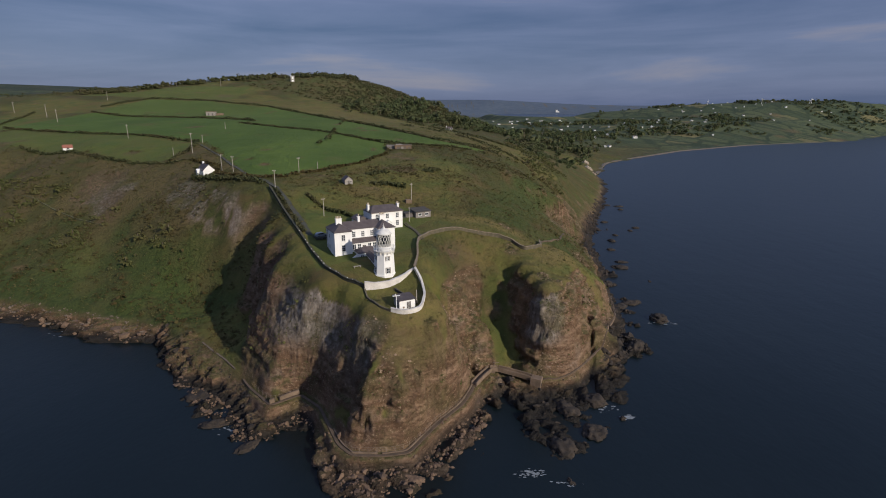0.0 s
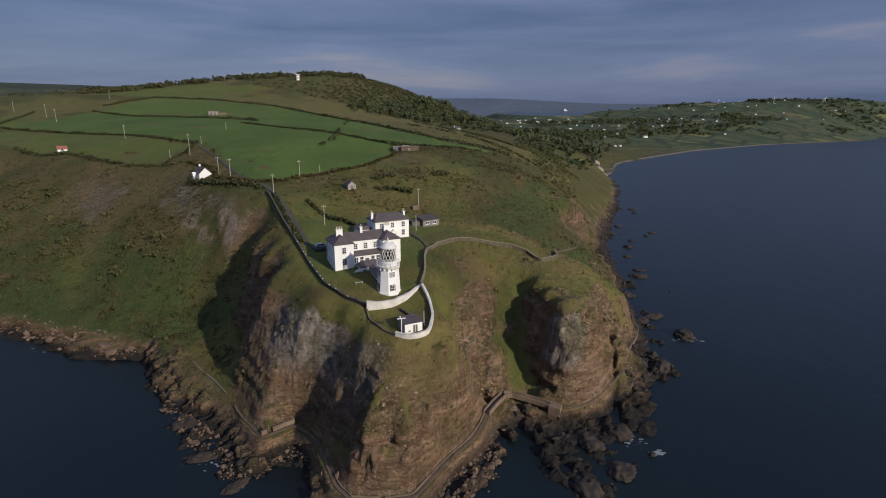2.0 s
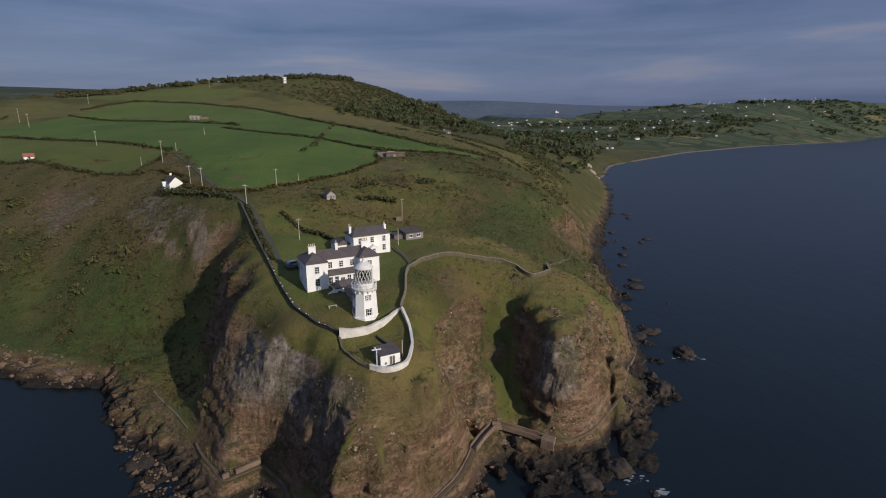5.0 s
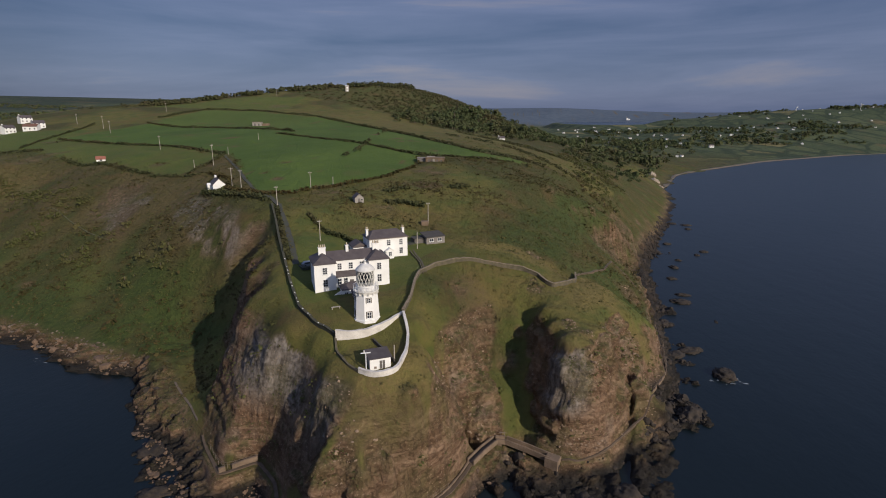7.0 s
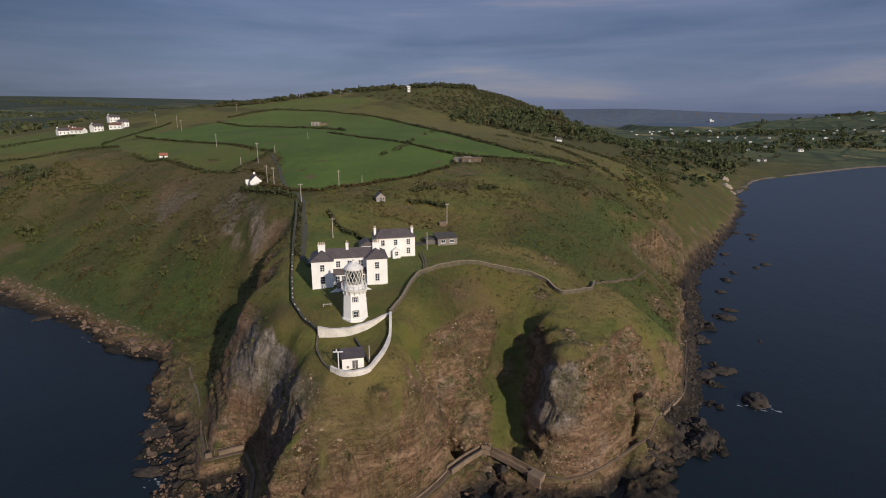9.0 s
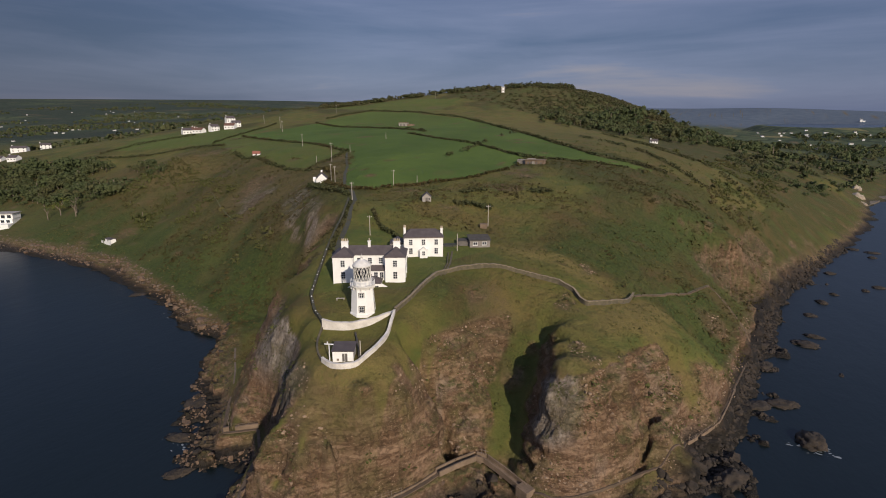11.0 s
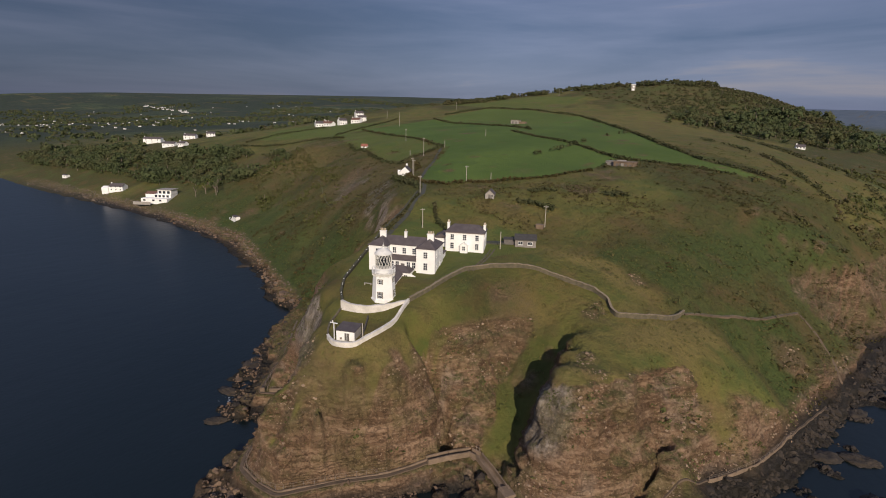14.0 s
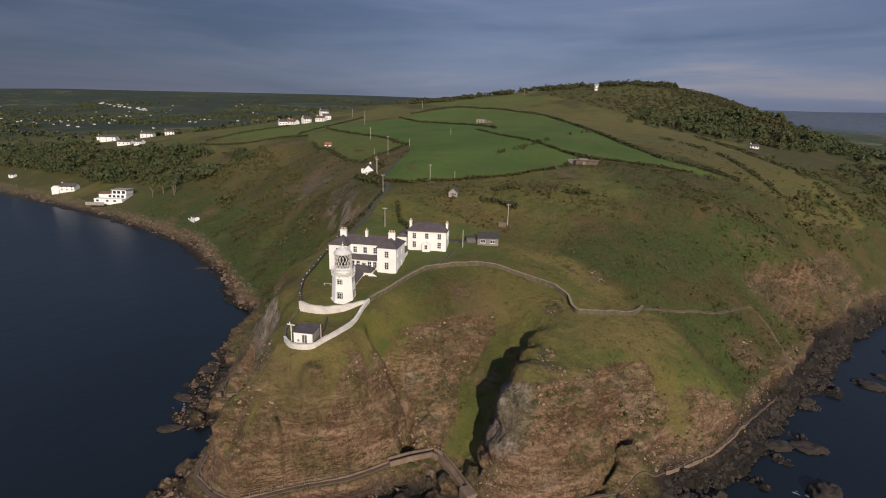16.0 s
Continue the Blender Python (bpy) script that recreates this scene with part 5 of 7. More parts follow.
def second_house():
    t = thing("dwelling_house", "white two-storey house with slate hipped roof and gabled porch", "house", pose(-27.6, 174.4, 38.2, 0, 0, 31.2))
    L, D, E = 12.0, 7.4, 5.95
    part("wall", block(0, L, 0, D, -1.5, E), M_WHITE, t)
    part("roof", hip(bmesh.new(), 0, L, 0, D, E, 2.1, hip0=2.4, hip1=2.4), M_SLATE, t, "dark slate hipped roof")
    chimney(t, 0.25, 3.7, 3.0, E + 2.35, 0.7, 1.1, 2)
    chimney(t, L - 0.25, 3.7, 3.0, E + 2.0, 0.7, 1.1, 2)
    for x in (2.1, 6.0, 9.9):
        window(t, facing(x, -0.03, 3.75), 1.0, 1.6, 2, 3)
    for x in (2.1, 9.9):
        window(t, facing(x, -0.03, 0.9), 1.0, 1.75, 2, 3)
    porch = part("porch", gable_walls(4.8, 7.2, -1.35, -0.003, 2.2, 0.9, "y"), M_WHITE, t, "small white gabled porch")
    part("porch_roof", gable_roof(4.8, 7.2, -1.35, -0.1, 2.2, 0.9, "y", 0.18, 0.12), M_WHITE, porch)
    window(t, facing(6.0, -1.38, 0.75), 0.8, 1.2, 2, 2)
    for y in (2.0, 5.4):
        window(t, facing(L + 0.03, y, 3.9, 90), 0.7, 1.2, 2, 2)
    part("gutter", block(-0.32, L + 0.32, -0.42, -0.303, E - 0.02, E + 0.10), M_STEEL, t)
    wing = part("side_wing", block(-4.2, -0.003, 3.2, D + 1.0, -1.5, 3.2), M_WHITE, t)
    part("wing_roof", hip(bmesh.new(), -4.2, -0.01, 3.2, D + 1.0, 3.2, 1.5, along="y", hip0=0.0, hip1=0.0), M_SLATE, wing)
    return t


def signal_hut():
    t = thing("signal_hut", "small white hut with dark flat roof and double door", "hut", pose(-13.1, 121.9, 29.35, 0, 0, 28.3))
    part("front_wall", block(0, 4.4, 0, 0.3, -1.2, 2.45), M_WHITE, t)
    part("side_wall", block(0.003, 4.397, 0.303, 3.9, -1.2, 2.42), M_COPING, t, "grey side and back walls, darker than the front")
    roof = solid(bmesh.new(), [(-0.25, -0.3, 2.46), (4.65, -0.3, 2.46), (4.65, 4.2, 2.75), (-0.25, 4.2, 2.75), (-0.25, -0.3, 2.6), (4.65, -0.3, 2.6), (4.65, 4.2, 2.92), (-0.25, 4.2, 2.92)],
                 [(3, 2, 1, 0), (4, 5, 6, 7), (0, 1, 5, 4), (1, 2, 6, 5), (2, 3, 7, 6), (3, 0, 4, 7)])
    part("roof", roof, M_SLATE, t, "dark felted roof")
    door = part("door", block(2.05, 3.15, -0.04, 0.0, 0.15, 1.95), M_DOOR, t, "grey double door")
    frame = bmesh.new()
    for x in (1.97, 2.56, 3.15):
        box(frame, x, x + 0.08, -0.08, -0.002, 0.1, 2.03)
    box(frame, 1.97, 3.23, -0.085, -0.003, 1.95, 2.08)
    part("door_frame", frame, M_FRAME, door)
    part("meter_box", block(0.9, 1.35, -0.16, 0.0, 0.35, 0.8, bevel=0.02), M_STEEL, t, "small grey box on the wall")
    return t


def t_post():
    t = thing("signal_post", "white post with a crossarm beside the small hut", "post", pose(-13.9, 121.9, 29.0, 0, 0, 20))
    part("post", drum(bmesh.new(), 0.13, 0.11, -0.5, 4.2, 10), M_FRAME, t)
    part("crossarm", block(-1.0, 1.0, -0.1, 0.1, 4.2, 4.4, bevel=0.02), M_FRAME, t)
    part("lamp_housing", drum(bmesh.new(), 0.18, 0.13, 4.4, 4.85, 10, -0.3), M_DRUM, t)


def timber_shed():
    t = thing("timber_shed", "grey timber shed with dark low roof and two white windows", "shed", pose(-13.2, 191.6, 38.95, 0, 0, 34))
    wall = part("wall", block(0, 6.6, 0, 5.1, -1.0, 2.35), M_TIMBER, t)
    for k in range(9):
        part("board", block(-0.03, 6.63, -0.035, -0.005, 0.0 + 0.262 * k, 0.235 + 0.262 * k), M_TIMBER, wall)
    part("roof", solid(bmesh.new(), [(-0.3, -0.4, 2.36), (6.9, -0.4, 2.36), (6.9, 5.4, 3.1), (-0.3, 5.4, 3.1), (-0.3, -0.4, 2.52), (6.9, -0.4, 2.52), (6.9, 5.4, 3.26), (-0.3, 5.4, 3.26)],
         [(3, 2, 1, 0), (4, 5, 6, 7), (0, 1, 5, 4), (1, 2, 6, 5), (2, 3, 7, 6), (3, 0, 4, 7)]), M_DARKSTONE, t)
    for x in (1.75, 4.75):
        window(t, facing(x, -0.08, 0.95), 1.35, 0.85, 2, 1)
    # darker lean-to behind
    part("lean_to", block(-3.6, -0.01, 1.6, 5.0, -1.0, 1.9), M_DOOR, t)
    part("lean_to_roof", block(-3.8, 0.0, 1.4, 5.2, 1.903, 2.06), M_DARKSTONE, t)


def tank_box():
    t = thing("water_tank", "small grey concrete tank beside a pole", "tank", pose(-17.6, 213.0, 41.0, 0, 0, 20))
    part("body", block(-1.3, 1.3, -0.9, 0.9, -0.6, 1.5, bevel=0.04), M_CONCRETE, t)
    part("lid", block(-1.4, 1.4, -1.0, 1.0, 1.503, 1.65, bevel=0.03), M_CONCRETE, t)


def stone_hut():
    t = thing("stone_hut", "small roofed stone hut with a gable on the slope", "hut", pose(-44.8, 216.0, 48.2, 0, 0, 30))
    part("wall", gable_walls(0, 3.4, 0, 4.2, 1.9, 1.5, "y"), M_COPING, t)
    part("roof", gable_roof(0, 3.4, 0, 4.2, 1.9, 1.5, "y", 0.2), M_SLATE, t, "grey sheeted roof")
    part("door", block(1.2, 2.1, -0.05, 0.0, 0.0, 1.7), M_DOOR, t)
    part("window", block(2.4, 2.9, -0.04, 0.0, 0.9, 1.5), M_GLASS, t)


def bunker():
    t = thing("wartime_bunker", "brown concrete wartime bunker with flat roof and openings", "bunker", pose(-36.6, 299.5, 56.2, 0, 0, 4))
    part("main_block", block(4.6, 14.2, 0, 5.5, -1.5, 2.9), M_CONCRETE, t)
    part("main_roof", block(4.3, 14.5, -0.3, 5.8, 2.903, 3.2), M_CONCRETE, t)
    part("side_block", block(0, 4.2, 1.8, 6.5, -1.5, 2.7), M_TIMBER, t)
    part("side_roof", block(-0.2, 4.4, 1.6, 6.7, 2.703, 2.95), M_TIMBER, t)
    part("upper_slab", block(5.0, 9.0, 3.0, 5.0, 3.203, 3.6), M_COPING, t)
    for x, w, z, h in ((6.3, 0.9, 0.6, 1.6), (7.7, 1.0, 0.1, 2.1), (10.6, 0.9, 1.1, 0.9), (12.8, 0.9, 1.1, 0.9)):
        part("opening", block(x - w / 2, x + w / 2, -0.04, 0.0, z, z + h), M_DOOR, t)
    part("pale_panel", block(8.3, 9.6, -0.05, 0.0, 0.2, 2.4), M_COPING, t)


def plain_house(name, label, x, y, turn, L, D, E, rise, roof_mat=None, chim=1, along="x", group="", wins=3):
    z = min(ground_z(x, y), ground_z(x + 3, y + 3))
    t = thing(name, label, "house", pose(x, y, z, 0, 0, turn), group)
    part("wall", gable_walls(-L / 2, L / 2, -D / 2, D / 2, E, rise, along, -3.0), M_WHITE, t)
    part("roof", gable_roof(-L / 2, L / 2, -D / 2, D / 2, E, rise, along), roof_mat or M_SLATE, t)
    if chim:
        part("chimney", block(-L / 2 + 0.2, -L / 2 + 1.0, -0.4, 0.4, E, E + rise + 0.9), M_WHITE, t)
    for k in range(wins):
        xx = -L / 2 + L * (k + 0.5) / wins
        part("window", block(xx - 0.5, xx + 0.5, -D / 2 - 0.04, -D / 2 + 0.02, 0.9, 2.1), M_GLASS, t)
        if E > 4:
            part("window", block(xx - 0.5, xx + 0.5, -D / 2 - 0.04, -D / 2 + 0.02, 3.5, 4.8), M_GLASS, t)
    return t


def cottage():
    t = plain_house("cottage", "white gabled cottage with dark roof beside the track", -114.5, 239.5, -50, 8.8, 5.2, 1.5, 2.5, chim=1)
    part("porch", gable_walls(-2.0, 0.2, -4.2, -2.61, 1.2, 0.7, "y", -1.5), M_WHITE, t)


def field_barn():
    plain_house("field_barn", "small white barn with red gabled roof at the field edge", -223.5, 301.0, 40, 4.6, 3.6, 1.8, 1.5, M_RED, 0, wins=1)


def hill_tower():
    t = thing("lookout_tower", "square white lookout tower on the hilltop", "tower", pose(-222.3, 757.5, 114.5, 0, 0, 25) @ Matrix.Diagonal((0.8, 0.8, 0.95, 1)))
    part("wall", block(-3.2, 3.2, -3.0, 3.0, -2, 8.8), M_COPING, t)
    part("parapet", block(-3.5, 3.5, -3.3, 3.3, 8.803, 9.6), M_WHITE, t)
    for z in (1.6, 5.4):
        part("white_panel", block(-1.4, 1.8, -3.08, -3.0, z, z + 2.4), M_WHITE, t, "bright white painted panel")
    part("mast", bar(bmesh.new(), (2.0, 0, 9.6), (2.0, 0, 15.5), 0.12), M_STEEL, t)


def ruined_farm():
    t = thing("field_ruin", "low grey concrete farm ruin standing in the field", "ruin", pose(-224.0, 483.5, 72.3, 0, 0, 12))
    part("main_block", block(0, 8.0, 0, 6, -1.5, 3.6), M_COPING, t)
    part("roof_slab", block(-0.3, 8.3, -0.3, 6.3, 3.603, 3.95), M_CONCRETE, t)
    part("broken_block", block(8.6, 14.5, 1, 5.5, -1.5, 2.5), M_CONCRETE, t)
    part("rubble", block(15.0, 20.0, 0.5, 4.0, -1.5, 0.9, bevel=0.25), M_PALEROCK, t)
    for x in (2.2, 5.6):
        part("opening", block(x - 0.7, x + 0.7, -0.05, 0.0, 0.4, 2.4), M_DOOR, t)


def shore_villa():
    x, y = -385.0, 214.5
    t = thing("shore_villa", "white flat-roofed three-storey villa on the shore bank", "house", pose(x, y, ground_z(x, y) - 0.5, 0, 0, 36))
    part("terrace", block(-13, 10, -8.5, -3.0, -2.0, 2.6), M_WHITE, t)
    part("lower_floor", block(-5, 10, -3.0, 6.5, -2, 5.4), M_WHITE, t)
    part("upper_floor", block(-1.5, 10.3, -2.6, 6.2, 5.403, 9.0), M_WHITE, t)
    part("roof_slab", block(-2.2, 11.0, -3.4, 6.9, 9.003, 9.35), M_COPING, t)
    part("side_wing", gable_walls(-14, -5.003, -1, 6, 5.2, 1.6, "x", -2), M_WHITE, t)
    part("side_roof", gable_roof(-14, -5.0, -1, 6, 5.2, 1.6), M_TERRACOTTA, t, "brown-red tiled roof")
    for xx in (-3.2, 0.2, 3.6, 7.2):
        part("window", block(xx - 1.1, xx + 1.1, -3.06, -3.0, 2.9, 4.8), M_GLASS, t)
    for xx in (0.6, 4.2, 8.0):
        part("window", block(xx - 1.2, xx + 1.2, -2.66, -2.6, 6.0, 8.2), M_GLASS, t)
    for xx in (-10, -2, 4):
        part("window", block(xx - 1.0, xx + 1.0, -8.56, -8.5, 0.4, 1.8), M_GLASS, t)
    part("garden_wall", block(-17, -2, -13, -12.4, -2, 0.4), M_COPING, t)


def shore_houses():
    t = plain_house("shore_cottage", "white gabled house above the shingle beach", -468, 206, 40, 13, 8, 4.2, 2.6, chim=1)
    part("side_wing", gable_walls(-13, -6.503, -5, 2, 3.0, 1.5, "x", -3.0), M_WHITE, t)
    plain_house("beach_hut", "tiny white hut at the edge of the beach", -597, 193, 20, 7, 4, 2.6, 0.6, chim=0, wins=1)
    t = plain_house("bank_hut", "small white flat hut on the grassy bank", -263, 219, -6, 7.0, 3.0, 2.2, 0.35, chim=0, wins=1)
    part("white_fence", block(-6, 5, -2.6, -2.45, -1.0, 1.0), M_WHITE, t)
    for x, y, turn, L, E in ((-623, 293, 40, 22, 5.4), (-557, 288, 30, 16, 3.2), (-530, 292, 25, 9, 3.0), (-608, 332, 40, 15, 4.4), (-640, 372, 60, 11, 5.0)):
        plain_house("village_house", "white house with dark roof among trees", x, y, turn, L, 7, E, 2.2, group="houses above the wood")
    for x, y, turn, L, E in ((-437, 408, 70, 9, 3.6), (-424, 413, 10, 12, 3.0), (-415, 424, 80, 9, 4.6), (-404, 436, 20, 11, 3.4), (-408, 447, 60, 9, 4.6), (-440, 420, 0, 8, 3.0), (-455, 480, 70, 10, 4.8)):
        plain_house("estate_house", "white house with red-brown roof in the hilltop cluster", x, y, turn, L, 6.5, E, 2.3, M_TERRACOTTA if E < 3.6 else None, group="cluster of white houses")
    plain_house("slope_cottage", "pale cottage among the trees on the hill flank", -1, 598, 20, 7, 5, 2.2, 1.8)


def pole(x, y, h, arm=True):
    z = ground_z(x, y)
    t = thing("utility_pole", "weathered timber utility pole with a short crossarm", "pole", pose(x, y, z, 0, 0, 35), "utility poles")
    part("shaft", drum(bmesh.new(), 0.16, 0.11, -0.8, h, 8), M_POLE, t)
    if arm:
        part("crossarm", block(-0.75, 0.75, -0.06, 0.06, h - 0.55, h - 0.4), M_POLE, t)
        for k in (-0.65, 0.0, 0.65):
            part("insulator", drum(bmesh.new(), 0.06, 0.04, h - 0.397, h - 0.2, 6, k), M_FRAME, t)


lighthouse(), keepers_house(), link_corridor(), second_house(), signal_hut(), t_post(), timber_shed(), tank_box()
stone_hut(), bunker(), cottage(), field_barn(), hill_tower(), ruined_farm(), shore_villa(), shore_houses()
for x, y, h in ((-343, 446, 11), (-316, 421, 9.7), (-197, 317.5, 8.2), (-138, 276, 10.5), (-105.3, 235.4, 7.8), (-97, 228, 8.4), (-69.1, 233.3, 7.2), (-71.6, 206.9, 7.6), (-46.4, 183.1, 6.8), (-16.5, 214.5, 7.8), (-390, 470, 9.0), (-300, 700, 9.0), (-362, 560, 9.0)):
    pole(x, y, h)
for x, y, h in ((-147.4, 274, 4.2), (-143.3, 300, 4.4), (-62.9, 243, 3.6), (-151, 351, 4.4), (-15.4, 186.7, 5.6), (-9.0, 126.2, 3.6)):
    pole(x, y, h, False)

# ---- walls, paths and rails ----
def heights(pts):
    a = np.array(pts, float)
    return base_height(a[:, 0], a[:, 1])


def resample(line, step):
    """Even points along a line, with their sideways directions."""
    p = np.array(line, float)
    d = np.concatenate([[0], np.cumsum(np.hypot(*np.diff(p[:, :2], axis=0).T))])
    s = np.linspace(0, d[-1], max(2, int(d[-1] / step) + 1))
    q = np.stack([np.interp(s, d, p[:, k]) for k in range(p.shape[1])], 1)
    for _ in range(2):
        q[1:-1] = 0.25 * q[:-2] + 0.5 * q[1:-1] + 0.25 * q[2:]
    t = np.gradient(q[:, :2], axis=0)
    n = np.stack([-t[:, 1], t[:, 0]], 1) / np.hypot(t[:, 0], t[:, 1])[:, None]
    return q, n


def ribbon(q, n, top, bottom, half):
    """A solid strip along a line: top and bottom heights, half its width."""
    bm = bmesh.new()
    rows = []
    for (x, y), (a, b), z1, z0, h in zip(q[:, :2], n, top, bottom, half):
        rows.append([bm.verts.new(v) for v in ((x - a * h, y - b * h, z0), (x + a * h, y + b * h, z0), (x + a * h, y + b * h, z1), (x - a * h, y - b * h, z1))])
    for r, s in zip(rows, rows[1:]):
        for k in range(4):
            bm.faces.new((r[k], r[(k + 1) % 4], s[(k + 1) % 4], s[k]))
    bm.faces.new(rows[0][::-1]), bm.faces.new(rows[-1])
    return bm


def wall_along(name, label, line, height, width, mat, cap_mat=None, step=0.9, rough=0.06, top=None):
    q, n = resample(line, step)
    g = heights(q)
    z = g + height if top is None else q[:, 2]
    z = z + np.array([random.uniform(-rough, rough) for _ in z])
    half = np.array([width / 2 + random.uniform(-rough, rough) * 0.5 for _ in z])
    t = tagged(new(name), label, "wall", kind="")
    part("masonry", ribbon(q, n, z, np.minimum(g, z) - 1.6, half), mat, t)
    if cap_mat:
        part("coping", ribbon(q, n, z + 0.16, z + 0.003, half + 0.07), cap_mat, t)
    return t


WHITE_WALL = [(-23.5, 131.1, 33.7), (-20.4, 132.1, 33.2), (-17.1, 134.3, 33.0), (-13.6, 138.3, 33.5), (-10.6, 143.2, 34.2)]
HUT_WALL_W = [(-23.6, 131.3), (-22.2, 127.6), (-18.8, 123.6), (-15.2, 121.0)]
HUT_WALL = [(-15.2, 121.0), (-13.0, 120.2), (-10.4, 120.3), (-7.4, 123.6), (-6.9, 129.0), (-7.9, 135.5), (-10.4, 142.0)]
EAST_WALL = [(-10.6, 142.6), (-10.0, 149.4), (-10.7, 159.0), (-10.4, 163.6), (-7.4, 171.5), (-2.5, 176.6), (3.8, 179.3), (11.0, 182.6), (18.0, 184.6), (23.0, 183.4), (25.4, 180.4), (27.6, 179.4), (32.1, 184.2), (35.6, 192.5), (36.6, 203.0)]
EAST_PATH = [(36.6, 203.0), (44.1, 216.2), (51.0, 232.0), (57.2, 250.9), (62.7, 250.6), (68.7, 246.8), (72.0, 242.5)]
WEST_WALL = [(-74.5, 208.5), (-66.5, 194.5), (-58.5, 179.5), (-51.0, 166.3), (-43.8, 153.8), (-36.3, 141.8), (-30.0, 135.8), (-23.9, 131.8)]
TRACK = [(-47.0, 165.0), (-55.3, 180.5), (-63.4, 195.0), (-71.5, 208.5), (-80.0, 218.0), (-91.0, 227.5), (-103.0, 243.0), (-116.0, 262.0), (-135.0, 286.0), (-146.0, 300.0)]
COAST_PATH = [(7.3, 132.0), (6.2, 128.4), (3.6, 122.2), (-3.0, 113.6), (-6.8, 107.2), (-9.5, 102.6), (-16.0, 101.4), (-23.0, 101.6), (-26.8, 105.0), (-29.5, 110.0), (-34.5, 119.0), (-41.4, 125.0), (-47.9, 119.7), (-55.7, 127.6)]
EAST_LEDGE = [(25.4, 136.6), (31.0, 136.0), (38.0, 139.8), (45.0, 148.8), (51.0, 156.0), (55.0, 163.0), (55.6, 169.6), (62.0, 179.0), (66.0, 200.0), (70.5, 225.0)]

wall_along("retaining_wall", "whitewashed curved retaining wall below the lighthouse", WHITE_WALL, 0, 0.55, M_OLDWHITE, M_OLDWHITE, rough=0.1, top=True)
wall_along("hut_wall", "low whitewashed wall curving round the small hut", HUT_WALL, 0.95, 0.45, M_OLDWHITE, M_OLDWHITE)
wall_along("hut_wall", "low dark wall beside the small hut", HUT_WALL_W, 0.55, 0.45, M_STONE)
wall_along("yard_wall", "dark narrow wall between hut and retaining wall", [(-15.4, 133.0), (-12.0, 129.4), (-8.8, 125.4)], 0.8, 0.35, M_DARKSTONE)
wall_along("garden_wall", "winding dry stone wall with pale coping on grass", EAST_WALL, 1.05, 0.45, M_STONE, M_WALLTOP, 0.7, 0.10)
wall_along("garden_wall", "dark dry stone wall along the cliff top", WEST_WALL, 0.85, 0.55, M_SHADEWALL, M_SHADEWALL, 0.7, 0.12)
wall_along("field_bank", "low stone-faced bank beside the cliff path", EAST_PATH[:4], 0.3, 0.35, M_STONE)
wall_along("yard_wall", "low white yard wall behind the houses", [(-29.5, 171.5), (-34.0, 168.5), (-40.0, 165.0)], 1.4, 0.4, M_WHITE, M_WHITE)
wall_along("garden_wall", "low stone wall beside the garden steps", [(-9.4, 164.0), (-12.4, 174.0), (-17.2, 184.0)], 0.35, 0.3, M_STONE)


def path_along(name, label, line, width, mat, lift=0.10):
    q, n = resample(line, 0.8)
    g = heights(q) + lift
    half = np.array([width / 2 * random.uniform(0.85, 1.1) for _ in g])
    ob = part(name, ribbon(q, n, g, g - 0.8, half), mat)
    return tagged(ob, label, "path", kind="structure")


path_along("track", "dark lane climbing from the houses", TRACK, 1.8, M_TRACK)
path_along("coast_path", "worn concrete coast path on the rock ledge", COAST_PATH, 0.8, M_PATH, 0.25)
path_along("coast_path", "broken end of the coast path beside the western rocks", [(-55.7, 127.6), (-58.2, 130.4), (-60.0, 132.6)], 0.7, M_PATH, 0.2)
path_along("coast_path", "narrow stony path over the western rocks", [(-64.5, 137.6), (-70.0, 143.0), (-76.0, 148.0), (-81.4, 153.0)], 0.55, M_PALEROCK, 0.15)
path_along("coast_path", "narrow worn path round the second headland", EAST_LEDGE, 0.5, M_PATH, 0.15)
path_along("cliff_path", "pale trodden path across the slope", EAST_PATH, 1.2, M_PATH, 0.12)
path_along("sheep_path", "faint trodden path across the steep green slope", [(-232, 262.5), (-213.7, 255.5), (-191.9, 242), (-174.8, 232.5), (-156.8, 224.2), (-150, 217)], 0.7, M_TROD, 0.3)
path_along("garden_path", "worn stone path from the wall to the houses", [(-9.0, 165.5), (-12.0, 175.0), (-16.6, 185.5)], 0.55, M_STONE)


def railing(label, line, side, height=1.1, step=2.2):
    """Posts with two rails, offset to one side of a path."""
    q, n = resample(line, step)
    q = q.copy()
    q[:, :2] += n * side
    z = heights(q - np.concatenate([n * side, np.zeros((len(q), q.shape[1] - 2))], 1) if q.shape[1] > 2 else q - n * side) + 0.35
    t = tagged(new("railing"), label, "railing")
    mesh = None
    for (x, y), h in zip(q[:, :2], z):
        if mesh is None:
            o = part("post", drum(bmesh.new(), 0.045, 0.04, -0.4, height, 6), M_STEEL, t)
            mesh = o.data
            o.matrix_local = pose(x, y, h)
        else:
            shared("post", mesh, t, pose(x, y, h))
    for f in (0.55, 1.0):
        bm = bmesh.new()
        for k in range(len(q) - 1):
            bar(bm, (q[k, 0], q[k, 1], z[k] + height * f), (q[k + 1, 0], q[k + 1, 1], z[k + 1] + height * f), 0.022, 5)
        part("rail", bm, M_STEEL, t)


